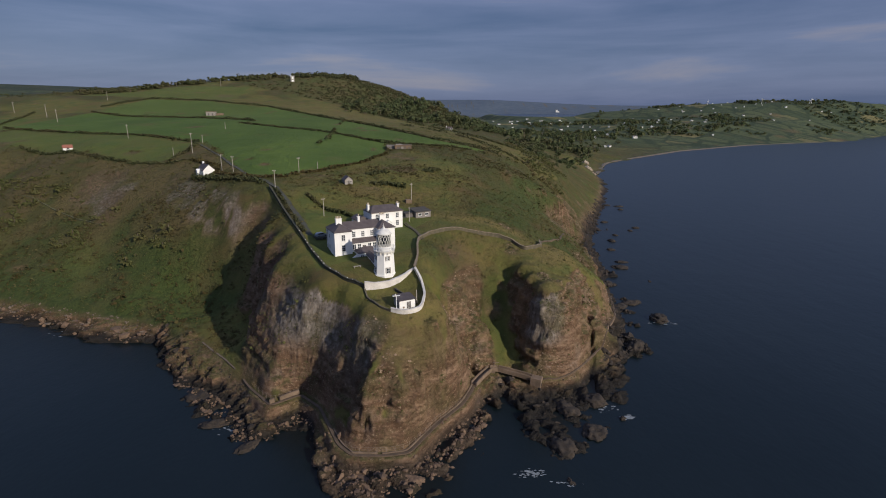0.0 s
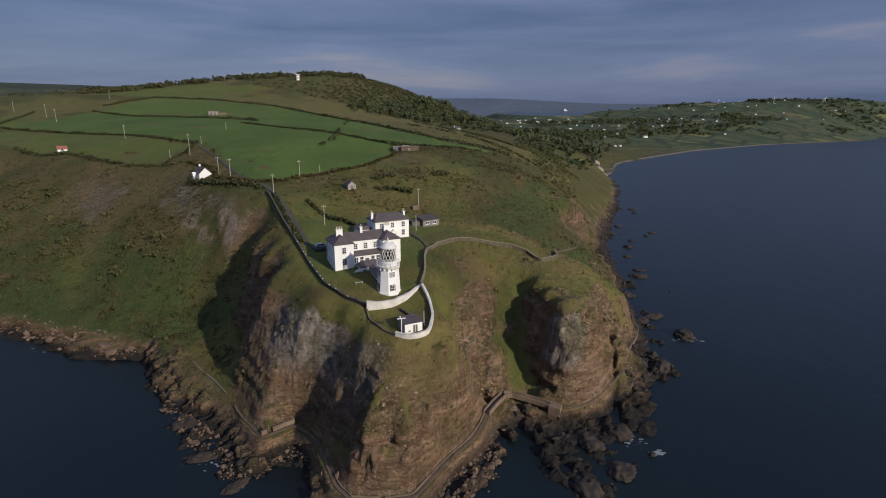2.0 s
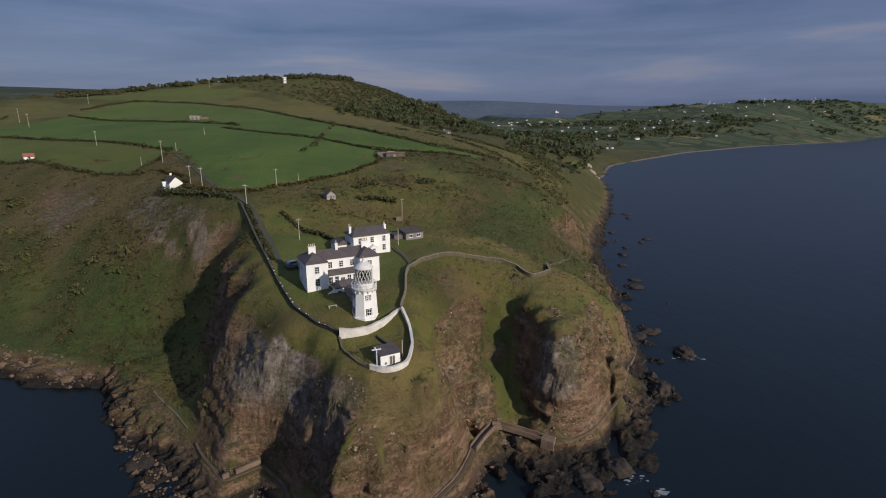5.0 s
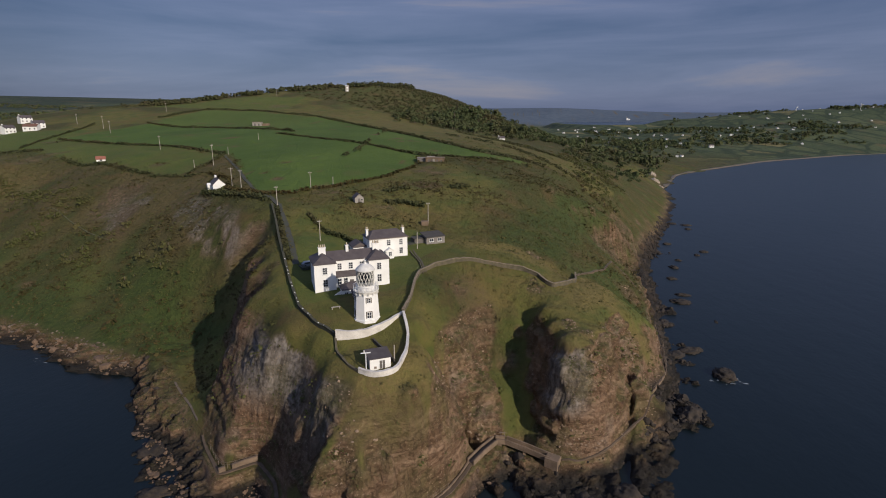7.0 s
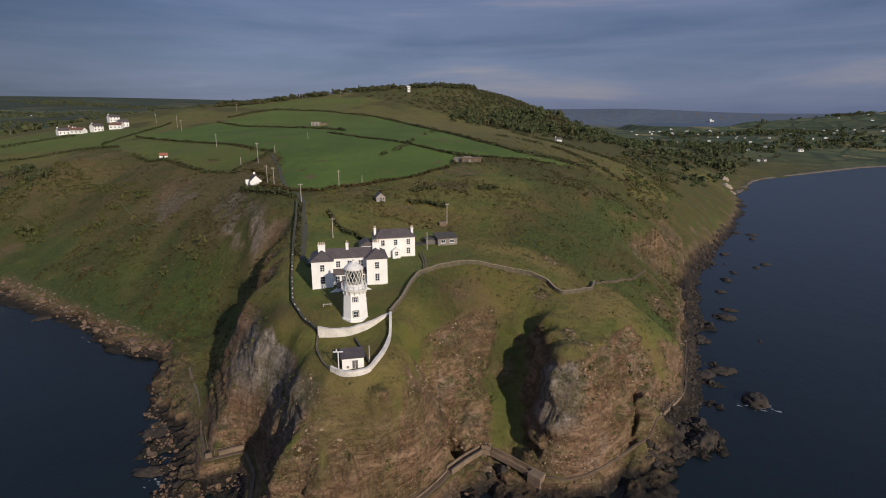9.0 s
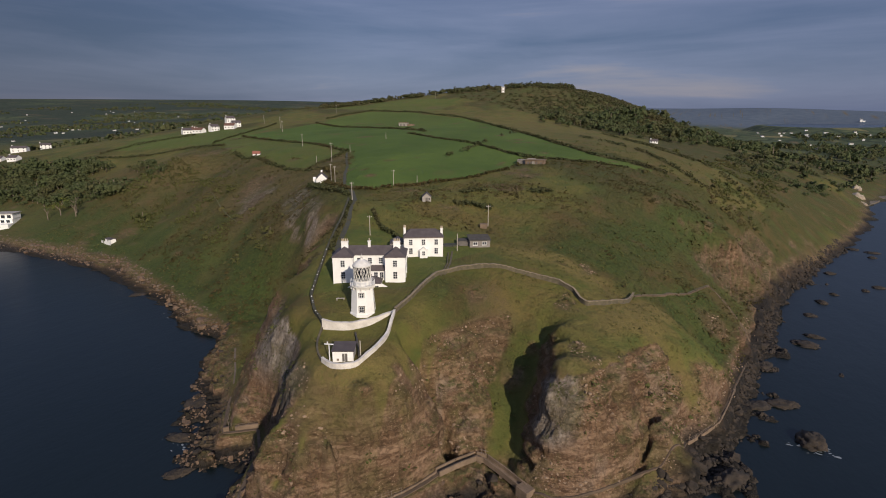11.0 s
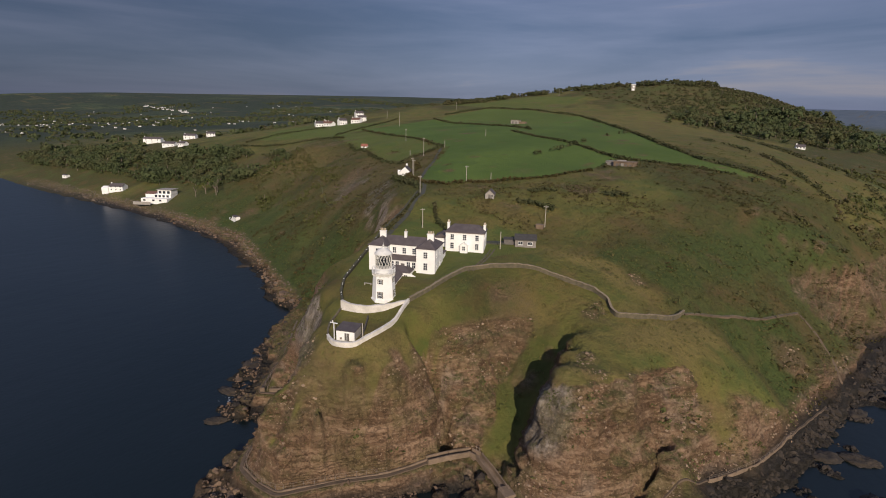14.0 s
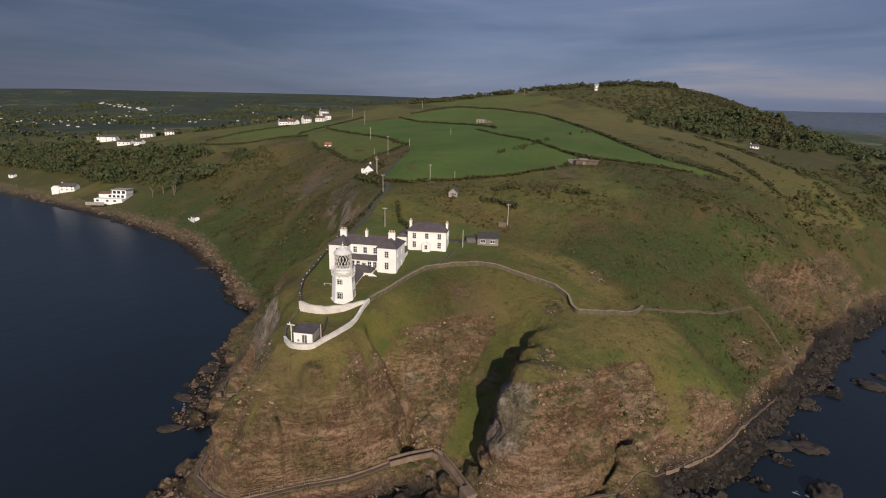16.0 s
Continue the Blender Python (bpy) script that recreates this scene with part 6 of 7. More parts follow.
def edge_wall(label, line, side, up=0.25, w=0.3):
    q, n = resample(line, 1.2)
    c = q.copy()
    g = heights(c) + 0.35
    c[:, :2] += n * side
    t = tagged(new("parapet"), label, "wall")
    k = 0
    while k < len(g) - 1:
        # the wall was cast in lengths, some of which have sunk or lost their top
        e = min(k + random.randint(3, 6), len(g) - 1)
        drop = random.choice((0.0, 0.0, 0.06, 0.18, 0.3))
        z = g[k:e + 1] + up - drop + np.array([random.uniform(-0.08, 0.08) for _ in range(k, e + 1)])
        part("concrete", ribbon(c[k:e + 1], n[k:e + 1], z, g[k:e + 1] - 1.1, w / 2 * np.array([random.uniform(0.75, 1.15) for _ in z])), M_CONCRETE, t)
        k = e + (1 if random.random() < 0.2 else 0)


edge_wall("pale concrete edge wall along the coast path", COAST_PATH[:8], -0.7)
edge_wall("broken concrete edge wall along the coast path", COAST_PATH[7:10], -0.7, 0.15)
edge_wall("ribbed concrete sea wall below the path", COAST_PATH[11:13], -0.75, 1.0, 0.6)
edge_wall("concrete edge of the ledge path", EAST_LEDGE[6:9], -0.5, 0.0, 0.16)
railing("rusty steel railing along the coast path", COAST_PATH[2:9], -0.7, 1.4)
railing("rusty steel railing on the sea wall", COAST_PATH[11:14], -0.75, 1.4)
railing("thin steel railing round the second headland", EAST_LEDGE[6:9], -0.75)


def footbridge():
    t = thing("coast_footbridge", "concrete footbridge on piers below the cliff", "bridge", pose(0, 0, 0))
    line = [(7.0, 131.3, 2.7), (9.6, 136.0, 2.9), (12.4, 140.2, 3.0), (14.8, 140.4, 3.0), (20.0, 138.6, 2.5), (25.6, 136.2, 2.0)]
    for a, b in zip(line, line[1:]):
        a, b = Vector(a), Vector(b)
        d = (b - a).normalized()
        s = Vector((-d.y, d.x, 0)).normalized()
        def slab(lo, hi, z0, z1):
            pts = [p + s * k + Vector((0, 0, z)) for z in (z0, z1) for p, k in ((a, lo), (b, lo), (b, hi), (a, hi))]
            return solid(bmesh.new(), pts, [(3, 2, 1, 0), (4, 5, 6, 7), (0, 1, 5, 4), (1, 2, 6, 5), (2, 3, 7, 6), (3, 0, 4, 7)])
        part("deck", slab(-0.9, 0.9, -0.4, 0.0), M_CONCRETE, t)
        part("parapet", slab(-0.95, -0.65, 0.003, 0.95), M_CONCRETE, t)
        part("parapet", slab(0.65, 0.95, 0.003, 0.95), M_CONCRETE, t)
    for x, y, w in ((7.3, 131.6, 0.8), (9.8, 136.2, 0.7), (13.4, 140.2, 1.0), (19.4, 138.7, 0.8)):
        part("pier", block(x - w / 2, x + w / 2, y - w / 2, y + w / 2, -1.0, 2.3, bevel=0.05), M_CONCRETE, t)
    part("end_block", block(-1.6, 1.6, -1.3, 1.3, -2.5, 1.9, bevel=0.06), M_CONCRETE, t).matrix_local = pose(25.9, 136.0, 0.95, 0, 0, -24)
    post = bmesh.new()
    for x in (13.6, 14.5):
        bar(post, (x, 140.9, 3.8), (x, 140.9, 5.2), 0.07)
    part("handrail", bar(post, (13.2, 140.9, 4.9), (15.2, 140.9, 4.9), 0.06), M_STEEL, t)


footbridge()


def clothes_line():
    t = thing("bench", "pale timber bench on the lawn", "bench", pose(-27.5, 143.0, ground_z(-27.5, 143.0), 0, 0, 28))
    part("seat", block(-1.1, 1.1, -0.25, 0.25, 0.42, 0.5, bevel=0.01), M_POLE, t)
    for x in (-0.9, 0.9):
        part("leg", block(x - 0.08, x + 0.08, -0.22, 0.22, -0.2, 0.417), M_POLE, t)


clothes_line()


def marker_stone(x, y):
    t = thing("marker_stone", "small whitewashed stone along the cliff-top wall", "stone", pose(x, y, ground_z(x, y) + 0.95), "white stones on the wall")
    bm = bmesh.new()
    bmesh.ops.create_icosphere(bm, subdivisions=1, radius=0.2, matrix=Matrix.Diagonal((1, 0.8, 0.8, 1)))
    part("stone", bm, M_WHITE, t)


stone_line = resample(WEST_WALL[3:], 1.0)[0]
for k in range(2, len(stone_line) - 2, 3):
    marker_stone(*stone_line[k + random.choice((-1, 0, 0, 1))][:2])

path_along("yard", "dark tarmac yard behind the white house", [(-46.0, 164.5), (-42.0, 168.5), (-37.0, 171.0)], 5.5, M_TRACK, 0.14)
path_along("yard", "dark strip of ground beside the dwelling house", [(-36.0, 181.0), (-31.0, 183.0), (-25.0, 187.0), (-18.0, 192.5)], 4.5, M_TRACK, 0.12)


def parked_car(x, y, turn):
    t = thing("parked_car", "silver hatchback parked in the yard behind the house", "car", pose(x, y, ground_z(x, y) + 0.18, 0, 0, turn))
    prof = [(-2.0, 0.3), (2.0, 0.3), (2.05, 0.7), (1.2, 0.86), (0.55, 1.42), (-1.3, 1.45), (-1.95, 0.95)]
    pts = [(a, s, b) for s in (-0.84, 0.84) for a, b in prof]
    n = len(prof)
    body = solid(bmesh.new(), pts, [tuple(range(n))[::-1], tuple(range(n, 2 * n))] + [(k, (k + 1) % n, n + (k + 1) % n, n + k) for k in range(n)])
    bmesh.ops.bevel(body, geom=list(body.edges), offset=0.07, segments=2, affect="EDGES")
    part("body", body, M_CARPAINT, t)
    for s in (-1, 1):
        part("side_window", block(-1.4, 0.6, s * 0.86 - 0.01, s * 0.86 + 0.01, 0.95, 1.33), M_GLASS, t)
        for a in (-1.25, 1.25):
            w = part("wheel", drum(bmesh.new(), 0.32, 0.32, -0.1, 0.1, 14), M_RUBBER, t)
            w.matrix_local = pose(a, s * 0.8, 0.3, 90)
    part("windscreen", solid(bmesh.new(), [(1.22, -0.7, 0.9), (1.22, 0.7, 0.9), (0.66, 0.62, 1.38), (0.66, -0.62, 1.38), (1.18, -0.7, 0.86), (1.18, 0.7, 0.86), (0.62, 0.62, 1.34), (0.62, -0.62, 1.34)],
         [(3, 2, 1, 0), (4, 5, 6, 7), (0, 1, 5, 4), (1, 2, 6, 5), (2, 3, 7, 6), (3, 0, 4, 7)]), M_GLASS, t)


parked_car(-43.5, 166.0, 40)

# ---- rocks ----
def boulder(name, label, x, y, z, sx, sy, sz, turn, mat, seed, sub=4):
    bm = bmesh.new()
    bmesh.ops.create_icosphere(bm, subdivisions=sub, radius=1.0)
    co = np.array([v.co[:] for v in bm.verts])
    r = 1 + 0.30 * fractal(co[:, 0] * 1.3 + seed, co[:, 1] * 1.3, co[:, 2] * 1.3, 3, seed) + 0.42 * (fractal(co[:, 0] * 2.4, co[:, 1] * 2.4 + seed, co[:, 2] * 4.2, 5, seed + 5, True) - 0.15)
    for v, f in zip(bm.verts, r):
        v.co = Vector((v.co.x * sx, v.co.y * sy, v.co.z * sz)) * f
    ob = part(name, bm, mat, None, "", False)
    ob.matrix_world = pose(x, y, z, 0, 0, turn)
    return tagged(ob, label, "rock", group="sea rocks")


# rocks west of -45 take the darker stone in place of shade there
for k, (x, y, sx_r, sy_r, sz_r) in enumerate(((84.5, 192.5, 4.6, 6.2, 4.0), (134, 361, 4.5, 3.2, 2.0), (92, 264, 5, 7, 2.2), (80, 211, 4, 6, 2.3), (66, 165.5, 3.6, 6.5, 5.0), (149, 447, 6, 4, 2.0), (47.5, 122.5, 1.6, 1.2, 1.6), (99, 240.5, 3, 1.5, 1.2), (27.5, 97.5, 2.2, 1.2, 1.3), (38, 116, 4.5, 5.5, 2.6), (29, 110, 4.5, 6.0, 3.0), (-181.8, 183, 6, 3.5, 2.4), (96, 274, 3.2, 5.0, 1.8), (-81.5, 146, 5.5, 6.5, 4.6), (-73, 131, 6.5, 5.0, 2.8), (-62, 118, 7.0, 3.2, 2.6), (-50, 108.5, 5.0, 2.6, 2.2), (-31, 103.5, 3.2, 2.6, 2.6), (-20, 96.5, 7.0, 2.6, 2.4), (-8, 97.5, 4.5, 2.6, 2.4), (33, 126, 4.2, 6.0, 3.4), (42, 131, 4.6, 5.0, 3.2), (62, 176, 3.2, 4.6, 4.0), (73, 206, 3.6, 6.0, 2.4), (77, 236, 3.5, 6.0, 2.2), (110, 385, 4.5, 6.0, 2.4), (140, 452, 4.0, 5.0, 2.2), (146, 432, 3.0, 4.0, 2.0), (117, 380, 3.5, 5.0, 2.0), (127, 352, 2.6, 3.4, 1.8), (105, 322, 3.4, 4.4, 2.2), (112, 338, 2.2, 3.0, 1.8), (98, 300, 3.0, 4.0, 2.0))):
    boulder("sea_rock", "dark weed-stained rock standing in the sea" if x > 12 else "brown bedded rock at the foot of the cliffs", x, y, -2.5, sx_r * 0.66, sy_r * 0.66, sz_r * (0.6 if x > 12 else 0.48), 37 * k % 180, M_SHORE if x > 12 or x < -45 else M_LEDGE, 3 * k + 1)


def from_arrays(name, verts, faces, mat, label, category, kind="stuff", smooth_shade=False):
    me = bpy.data.meshes.new(name)
    me.from_pydata(verts.tolist(), [], faces.tolist())
    me.materials.append(mat)
    if smooth_shade:
        me.shade_smooth()
    return tagged(new(name, me), label, category, kind=kind)


rng = np.random.default_rng(7)
GX_, GY_, PZ_ = GX, GY, pz


def top_z(x, y):
    """Height of the finished ground by its own mesh, at arrays of places."""
    i = np.clip(np.searchsorted(GX_, x) - 1, 0, len(GX_) - 2)
    j = np.clip(np.searchsorted(GY_, y) - 1, 0, len(GY_) - 2)
    u, v = (x - GX_[i]) / (GX_[i + 1] - GX_[i]), (y - GY_[j]) / (GY_[j + 1] - GY_[j])
    return PZ_[j, i] * (1 - u) * (1 - v) + PZ_[j, i + 1] * u * (1 - v) + PZ_[j + 1, i] * (1 - u) * v + PZ_[j + 1, i + 1] * u * v


def look_up(layer, x, y):
    i = np.clip(np.searchsorted(GX_, x) - 1, 0, len(GX_) - 2)
    j = np.clip(np.searchsorted(GY_, y) - 1, 0, len(GY_) - 2)
    return layer[j, i]


def stones(name, label, x, y, size, mat):
    """Many angular stones in one mesh."""
    base = bmesh.new()
    bmesh.ops.create_icosphere(base, subdivisions=1, radius=1.0)
    v0 = np.array([v.co[:] for v in base.verts])
    f0 = np.array([[v.index for v in f.verts] for f in base.faces])
    base.free()
    n = len(x)
    a = rng.uniform(0, 6.28, n)
    v = v0[None] * (1 + rng.uniform(-0.35, 0.35, (n, len(v0), 1))) * size[:, None, None] * rng.uniform(0.6, 1.4, (n, 1, 3)) * np.array([1, 1, 0.7])
    c, s = np.cos(a)[:, None], np.sin(a)[:, None]
    v = np.stack([v[..., 0] * c - v[..., 1] * s, v[..., 0] * s + v[..., 1] * c, v[..., 2]], -1)
    v += np.stack([x, y, top_z(x, y)], 1)[:, None]
    f = f0[None] + (np.arange(n) * len(v0))[:, None, None]
    return from_arrays(name, v.reshape(-1, 3), f.reshape(-1, 3), mat, label, "rocks")


def scatter(n, x0, x1, y0, y1, keep):
    x, y = rng.uniform(x0, x1, n), rng.uniform(y0, y1, n)
    k = keep(x, y)
    return x[k], y[k]


bx, by = scatter(90000, -330, 120, 88, 330, lambda x, y: (np.abs(look_up(gz0, x, y) - 0.2) < 1.9) & (rng.random(len(x)) < np.where((x > -100) & (x < 56) & (y < 150), 0.12, 0.55)))
bx, by = bx[:5200], by[:5200]
# between -110 and -36 the dark stone stands in for the shade
for mat, tone, k in ((M_LEDGE, "brown", (bx < 12) & ((bx > -36) | (bx < -110))), (M_SHORE, "dark", (bx >= 12) | ((bx <= -36) & (bx >= -110)))):
    stones("shore_boulders", tone + " tumbled boulders along the tide line", bx[k], by[k], rng.gamma(1.6, 0.2, k.sum()) + 0.12, mat)
bx, by = scatter(60000, 50, 150, 150, 460, lambda x, y: np.abs(look_up(gz0, x, y) + 0.2) < 2.9)
stones("shore_boulders", "dark wet boulders along the eastern shore", bx[:7500], by[:7500], rng.gamma(1.6, 0.2, len(bx[:7500])) + 0.12, M_SHORE)
bx, by = scatter(60000, -100, 10, 88, 170, lambda x, y: np.abs(look_up(gz0, x, y) + 1.9) < 1.1)
stones("shore_boulders", "brown wet boulders at the foot of the cliffs", bx[:1500], by[:1500], rng.gamma(1.5, 0.13, len(bx[:1500])) + 0.1, M_LEDGE)
bx, by = scatter(40000, -640, -100, 160, 240, lambda x, y: np.abs(look_up(gz0, x, y) - 1.2) < 2.2)
stones("beach_stones", "pale tan stones of the shingle beach", bx[:2600], by[:2600], rng.gamma(1.6, 0.13, len(bx[:2600])) + 0.08, M_PALEROCK)
bx, by = scatter(26000, -70, 75, 95, 260, lambda x, y: (look_up(rock, x, y) > 0.5) & (look_up(gz0, x, y) > 3) & (look_up(slope, x, y) < 2.6) & (x > -22) & (fractal(x / 7, y / 7, 0, 3, 57) > -0.12))
stones("cliff_rubble", "angular brown rubble caught on the cliff face", bx[:7000], by[:7000], np.minimum(rng.gamma(1.5, 0.11, len(bx[:7000])) + 0.07, 0.36), M_FLECK)

for k, (x, y, z, sx_r, sy_r, sz_r) in enumerate(((186, 700, 0, 7, 15, 6), (192, 735, 3, 5, 9, 8), (184, 668, -1, 5, 9, 3), (203, 765, 0, 5, 12, 3))):
    tagged(boulder("chalk_cliff", "pale chalk cliff above the distant beach", x, y, z, sx_r, sy_r, sz_r, -12, M_CHALK, 60 + k), "pale chalk cliff above the distant beach", "cliff", group="chalk cliffs")


def foam(label, places):
    """Thin flecks of surf lying on the water."""
    c = np.concatenate([np.stack([rng.normal(x, w, n), rng.normal(y, d, n), np.full(n, SEA + 0.03)], 1) for x, y, w, d, n in places])
    r = rng.gamma(1.5, 0.16, len(c))[:, None] + 0.04
    a = rng.uniform(0, 6.28, len(c))[:, None] + np.arange(5) * 1.2566
    k = rng.uniform(0.4, 1.2, (len(c), 5))
    v = c[:, None] + np.stack([np.cos(a) * r * k * 1.6, np.sin(a) * r * k * 0.7, rng.uniform(0, 0.02, a.shape)], -1)
    from_arrays("surf", v.reshape(-1, 3), np.arange(len(c) * 5).reshape(-1, 5), M_FOAM, label, "surf")


foam("thin white surf round the offshore rocks", ((19.5, 100.2, 1.8, 0.8, 46), (26, 96.8, 2.2, 0.5, 22), (48.8, 122.9, 0.7, 0.5, 40), (44, 128, 2.0, 2.0, 30), (-58, 116, 4.0, 2.0, 40), (84.5, 189, 3.0, 1.0, 40), (-190, 186, 14, 2.0, 24), (-150, 172, 10, 2.0, 16)))

# ---- plants ----
def leaf_quads(c, size, out=None, flat=1.0, up=0.0):
    """A loose leaf spray, as one small bent quad, at each place."""
    n = len(c)
    d = rng.normal(size=(n, 3))
    if out is not None:
        d = d * 0.75 + out
    d[:, 2] = np.abs(d[:, 2]) * flat + 0.15 + up
    d /= np.linalg.norm(d, axis=1)[:, None]
    t = np.cross(d, rng.normal(size=(n, 3)))
    t /= np.linalg.norm(t, axis=1)[:, None]
    b = np.cross(d, t)
    s = size[:, None]
    k = rng.uniform(0.6, 1.25, (n, 4, 1))
    quad = np.stack([c + t * s, c + b * s, c - t * s, c - b * s], 1)
    quad = c[:, None] + (quad - c[:, None]) * k
    quad[:, 1] -= d * s * 0.3
    quad[:, 3] -= d * s * 0.3
    return quad.reshape(-1, 3), np.arange(n * 4).reshape(n, 4)


def tree_sprays(x, y, z, r, per=70, tall=1.0, lobes=5, lift=0.7):
    """Places and sizes of the leaf sprays of many crowns, each of several uneven lobes."""
    n = len(x)
    lob = rng.normal(size=(n, lobes, 3)) * np.array([0.55, 0.55, 0.34])
    lob[..., 2] = np.abs(lob[..., 2]) * tall
    lr = rng.uniform(0.42, 0.72, (n, lobes, 1))
    pick = rng.integers(0, lobes, (n, per))
    d = rng.normal(size=(n, per, 3))
    d /= np.linalg.norm(d, axis=2)[..., None]
    d[..., 2] = np.where(d[..., 2] < -0.35, -d[..., 2], d[..., 2])
    i = np.arange(n)[:, None]
    p = lob[i, pick] + d * lr[i, pick] * rng.uniform(0.75, 1.08, (n, per, 1))
    p = p * r[:, None, None] + np.stack([x, y, z + r * lift], 1)[:, None]
    return p.reshape(-1, 3), np.repeat(r * 2.0 / np.sqrt(per), per) * rng.uniform(0.7, 1.3, n * per), d.reshape(-1, 3)


def trunks(x, y, z, h, r):
    """Tapering five-sided trunks in one array."""
    n = len(x)
    a = np.arange(5) * 2 * np.pi / 5
    ring = np.stack([np.cos(a), np.sin(a)], 1)
    lean = rng.normal(size=(n, 1, 2)) * 0.05 * h[:, None, None]
    lo = np.concatenate([np.stack([x, y], 1)[:, None] + ring[None] * r[:, None, None], np.broadcast_to((z - 0.5)[:, None, None], (n, 5, 1))], 2)
    hi = np.concatenate([np.stack([x, y], 1)[:, None] + lean + ring[None] * r[:, None, None] * 0.4, np.broadcast_to((z + h)[:, None, None], (n, 5, 1))], 2)
    v = np.concatenate([lo, hi], 1).reshape(-1, 3)
    k = np.arange(5)
    f = np.stack([k, (k + 1) % 5, (k + 1) % 5 + 5, k + 5], 1)[None] + (np.arange(n) * 10)[:, None, None]
    return v, f.reshape(-1, 4)


def wood(name, label, x, y, r, mat, per=70, tall=1.0, lift=0.42):
    z = top_z(x, y)
    c, s, d = tree_sprays(x, y, z, r, per, tall, 5, lift)
    v, f = leaf_quads(c, s, d * 3.2, up=0.15)
    from_arrays(name, v, f, mat, label, "trees")
    v, f = trunks(x, y, z, r * 1.2, r * 0.08)
    from_arrays(name + "_trunks", v, f, M_BARK, "brown trunks and limbs of " + label, "trees")


def in_poly(n, poly):
    p = np.array(poly)
    return scatter(n, p[:, 0].min(), p[:, 0].max(), p[:, 1].min(), p[:, 1].max(), lambda x, y: inside(x, y, poly) & (look_up(gz0, x, y) > 4))


WOOD_W = [(-900, 200), (-760, 190), (-640, 200), (-560, 214), (-490, 226), (-430, 228), (-400, 234), (-335, 246), (-300, 285), (-340, 300), (-440, 292), (-520, 266), (-600, 264), (-700, 268), (-900, 270)]
x, y = in_poly(4200, WOOD_W)
k = rng.random(len(x)) < smooth(-0.25, 0.15, fractal(x / 40, y / 40, 0, 3, 67)) + 0.06
x, y = x[k][:1050], y[k][:1050]
wood("wood", "mixed dark green broadleaf wood above the shore", x, y, rng.gamma(6.0, 0.6, len(x)), M_LEAF, 170, 0.9)
x, y = in_poly(5000, [(-330, 262), (-262, 236), (-180, 218), (-110, 190), (-120, 215), (-200, 262), (-262, 290), (-310, 300)])
k = rng.random(len(x)) < smooth(-0.05, 0.3, fractal(x / 24, y / 24, 0, 3, 68) + 0.25 * smooth(-200, -290, x)) * 0.9 + 0.03
x, y = x[k][:720], y[k][:720]
wood("thicket", "low green and russet thicket on the steep slope", x, y, rng.gamma(2.0, 0.32, len(x)) + 0.3, M_SCRUB, 44, 0.7, 0.2)
WOOD_N = [(-132, 612), (-100, 585), (-60, 606), (-10, 600), (25, 640), (85, 760), (70, 870), (10, 940), (-40, 880), (-70, 780), (-95, 700), (-125, 660)]
x, y = in_poly(1500, WOOD_N)
k = rng.random(len(x)) < smooth(-0.15, 0.25, fractal(x / 60, y / 60, 0, 2, 5)) * 0.75 + 0.12
wood("wood", "uneven broadleaf wood on the hill flank", x[k][:620], y[k][:620], rng.gamma(6.0, 0.55, len(x[k][:620])) + 0.8, M_LEAF, 80, 0.9)
x, y = in_poly(6500, HILLTOP)
k = rng.random(len(x)) < smooth(-260, -120, x) * 0.6 + 0.4
x, y = x[k][:3200], y[k][:3200]
wood("hill_scrub", "dense dark trees and gorse over the hilltop", x, y, np.minimum(rng.gamma(3.0, 0.5, len(x)) + 0.6, 3.4) * (0.55 + 0.45 * smooth(-200, -80, x)), M_HEDGE, 40, 0.45, 0.12)
cr = np.array(CREST[1:8], float)
f = np.sort(rng.uniform(0, len(cr) - 1.01, 480))
f = f[value_noise(f * 3.0, 0 * f, 0 * f, 8) > -0.35]
i = f.astype(int)
cx, cy = (cr[i, :2] + (cr[i + 1, :2] - cr[i, :2]) * (f - i)[:, None] + rng.normal(size=(len(f), 2)) * 9).T
wood("treeline", "windswept dark trees along the hill crest", cx, cy, np.minimum(rng.gamma(3.0, 0.9, len(cx)) + 1.0, 4.2), M_HEDGE, 44, 0.9, 0.35)
x, y = in_poly(9000, [(95, 470), (120, 520), (150, 600), (178, 690), (150, 760), (90, 700), (60, 600), (70, 520)])
k = rng.random(len(x)) < smooth(-0.1, 0.3, fractal(x / 30, y / 30, 0, 2, 65)) * 0.9 + 0.05
wood("slope_trees", "dark wind-bent trees above the shore", x[k][:330], y[k][:330], rng.gamma(3.0, 0.5, len(x[k][:330])) + 0.5, M_LEAF, 60, 0.7, 0.3)
x, y = in_poly(9000, [(0, 320), (60, 300), (85, 380), (110, 480), (70, 560), (20, 520), (60, 420)])
k = rng.random(len(x)) < smooth(0.0, 0.35, fractal(x / 22, y / 22, 0, 3, 66)) + 0.03
wood("slope_scrub", "dark thorn scrub on the seaward slope", x[k][:900], y[k][:900], rng.gamma(2.4, 0.26, len(x[k][:900])) + 0.3, M_SCRUB, 32, 0.5, 0.15)
VALLEY = [(60, 600), (160, 640), (215, 800), (260, 930), (300, 1050), (420, 1250), (350, 1500), (150, 1500), (40, 1200), (20, 980)]
x, y = in_poly(2600, VALLEY)
k = rng.random(len(x)) < smooth(-0.1, 0.3, fractal(x / 130, y / 130, 0, 2, 15)) * 0.8 + 0.12
wood("valley_trees", "scattered dark valley trees and hedgerows", x[k][:620], y[k][:620], rng.gamma(5.0, 0.75, len(x[k][:620])) + 0.8, M_LEAF, 40, 1.0)
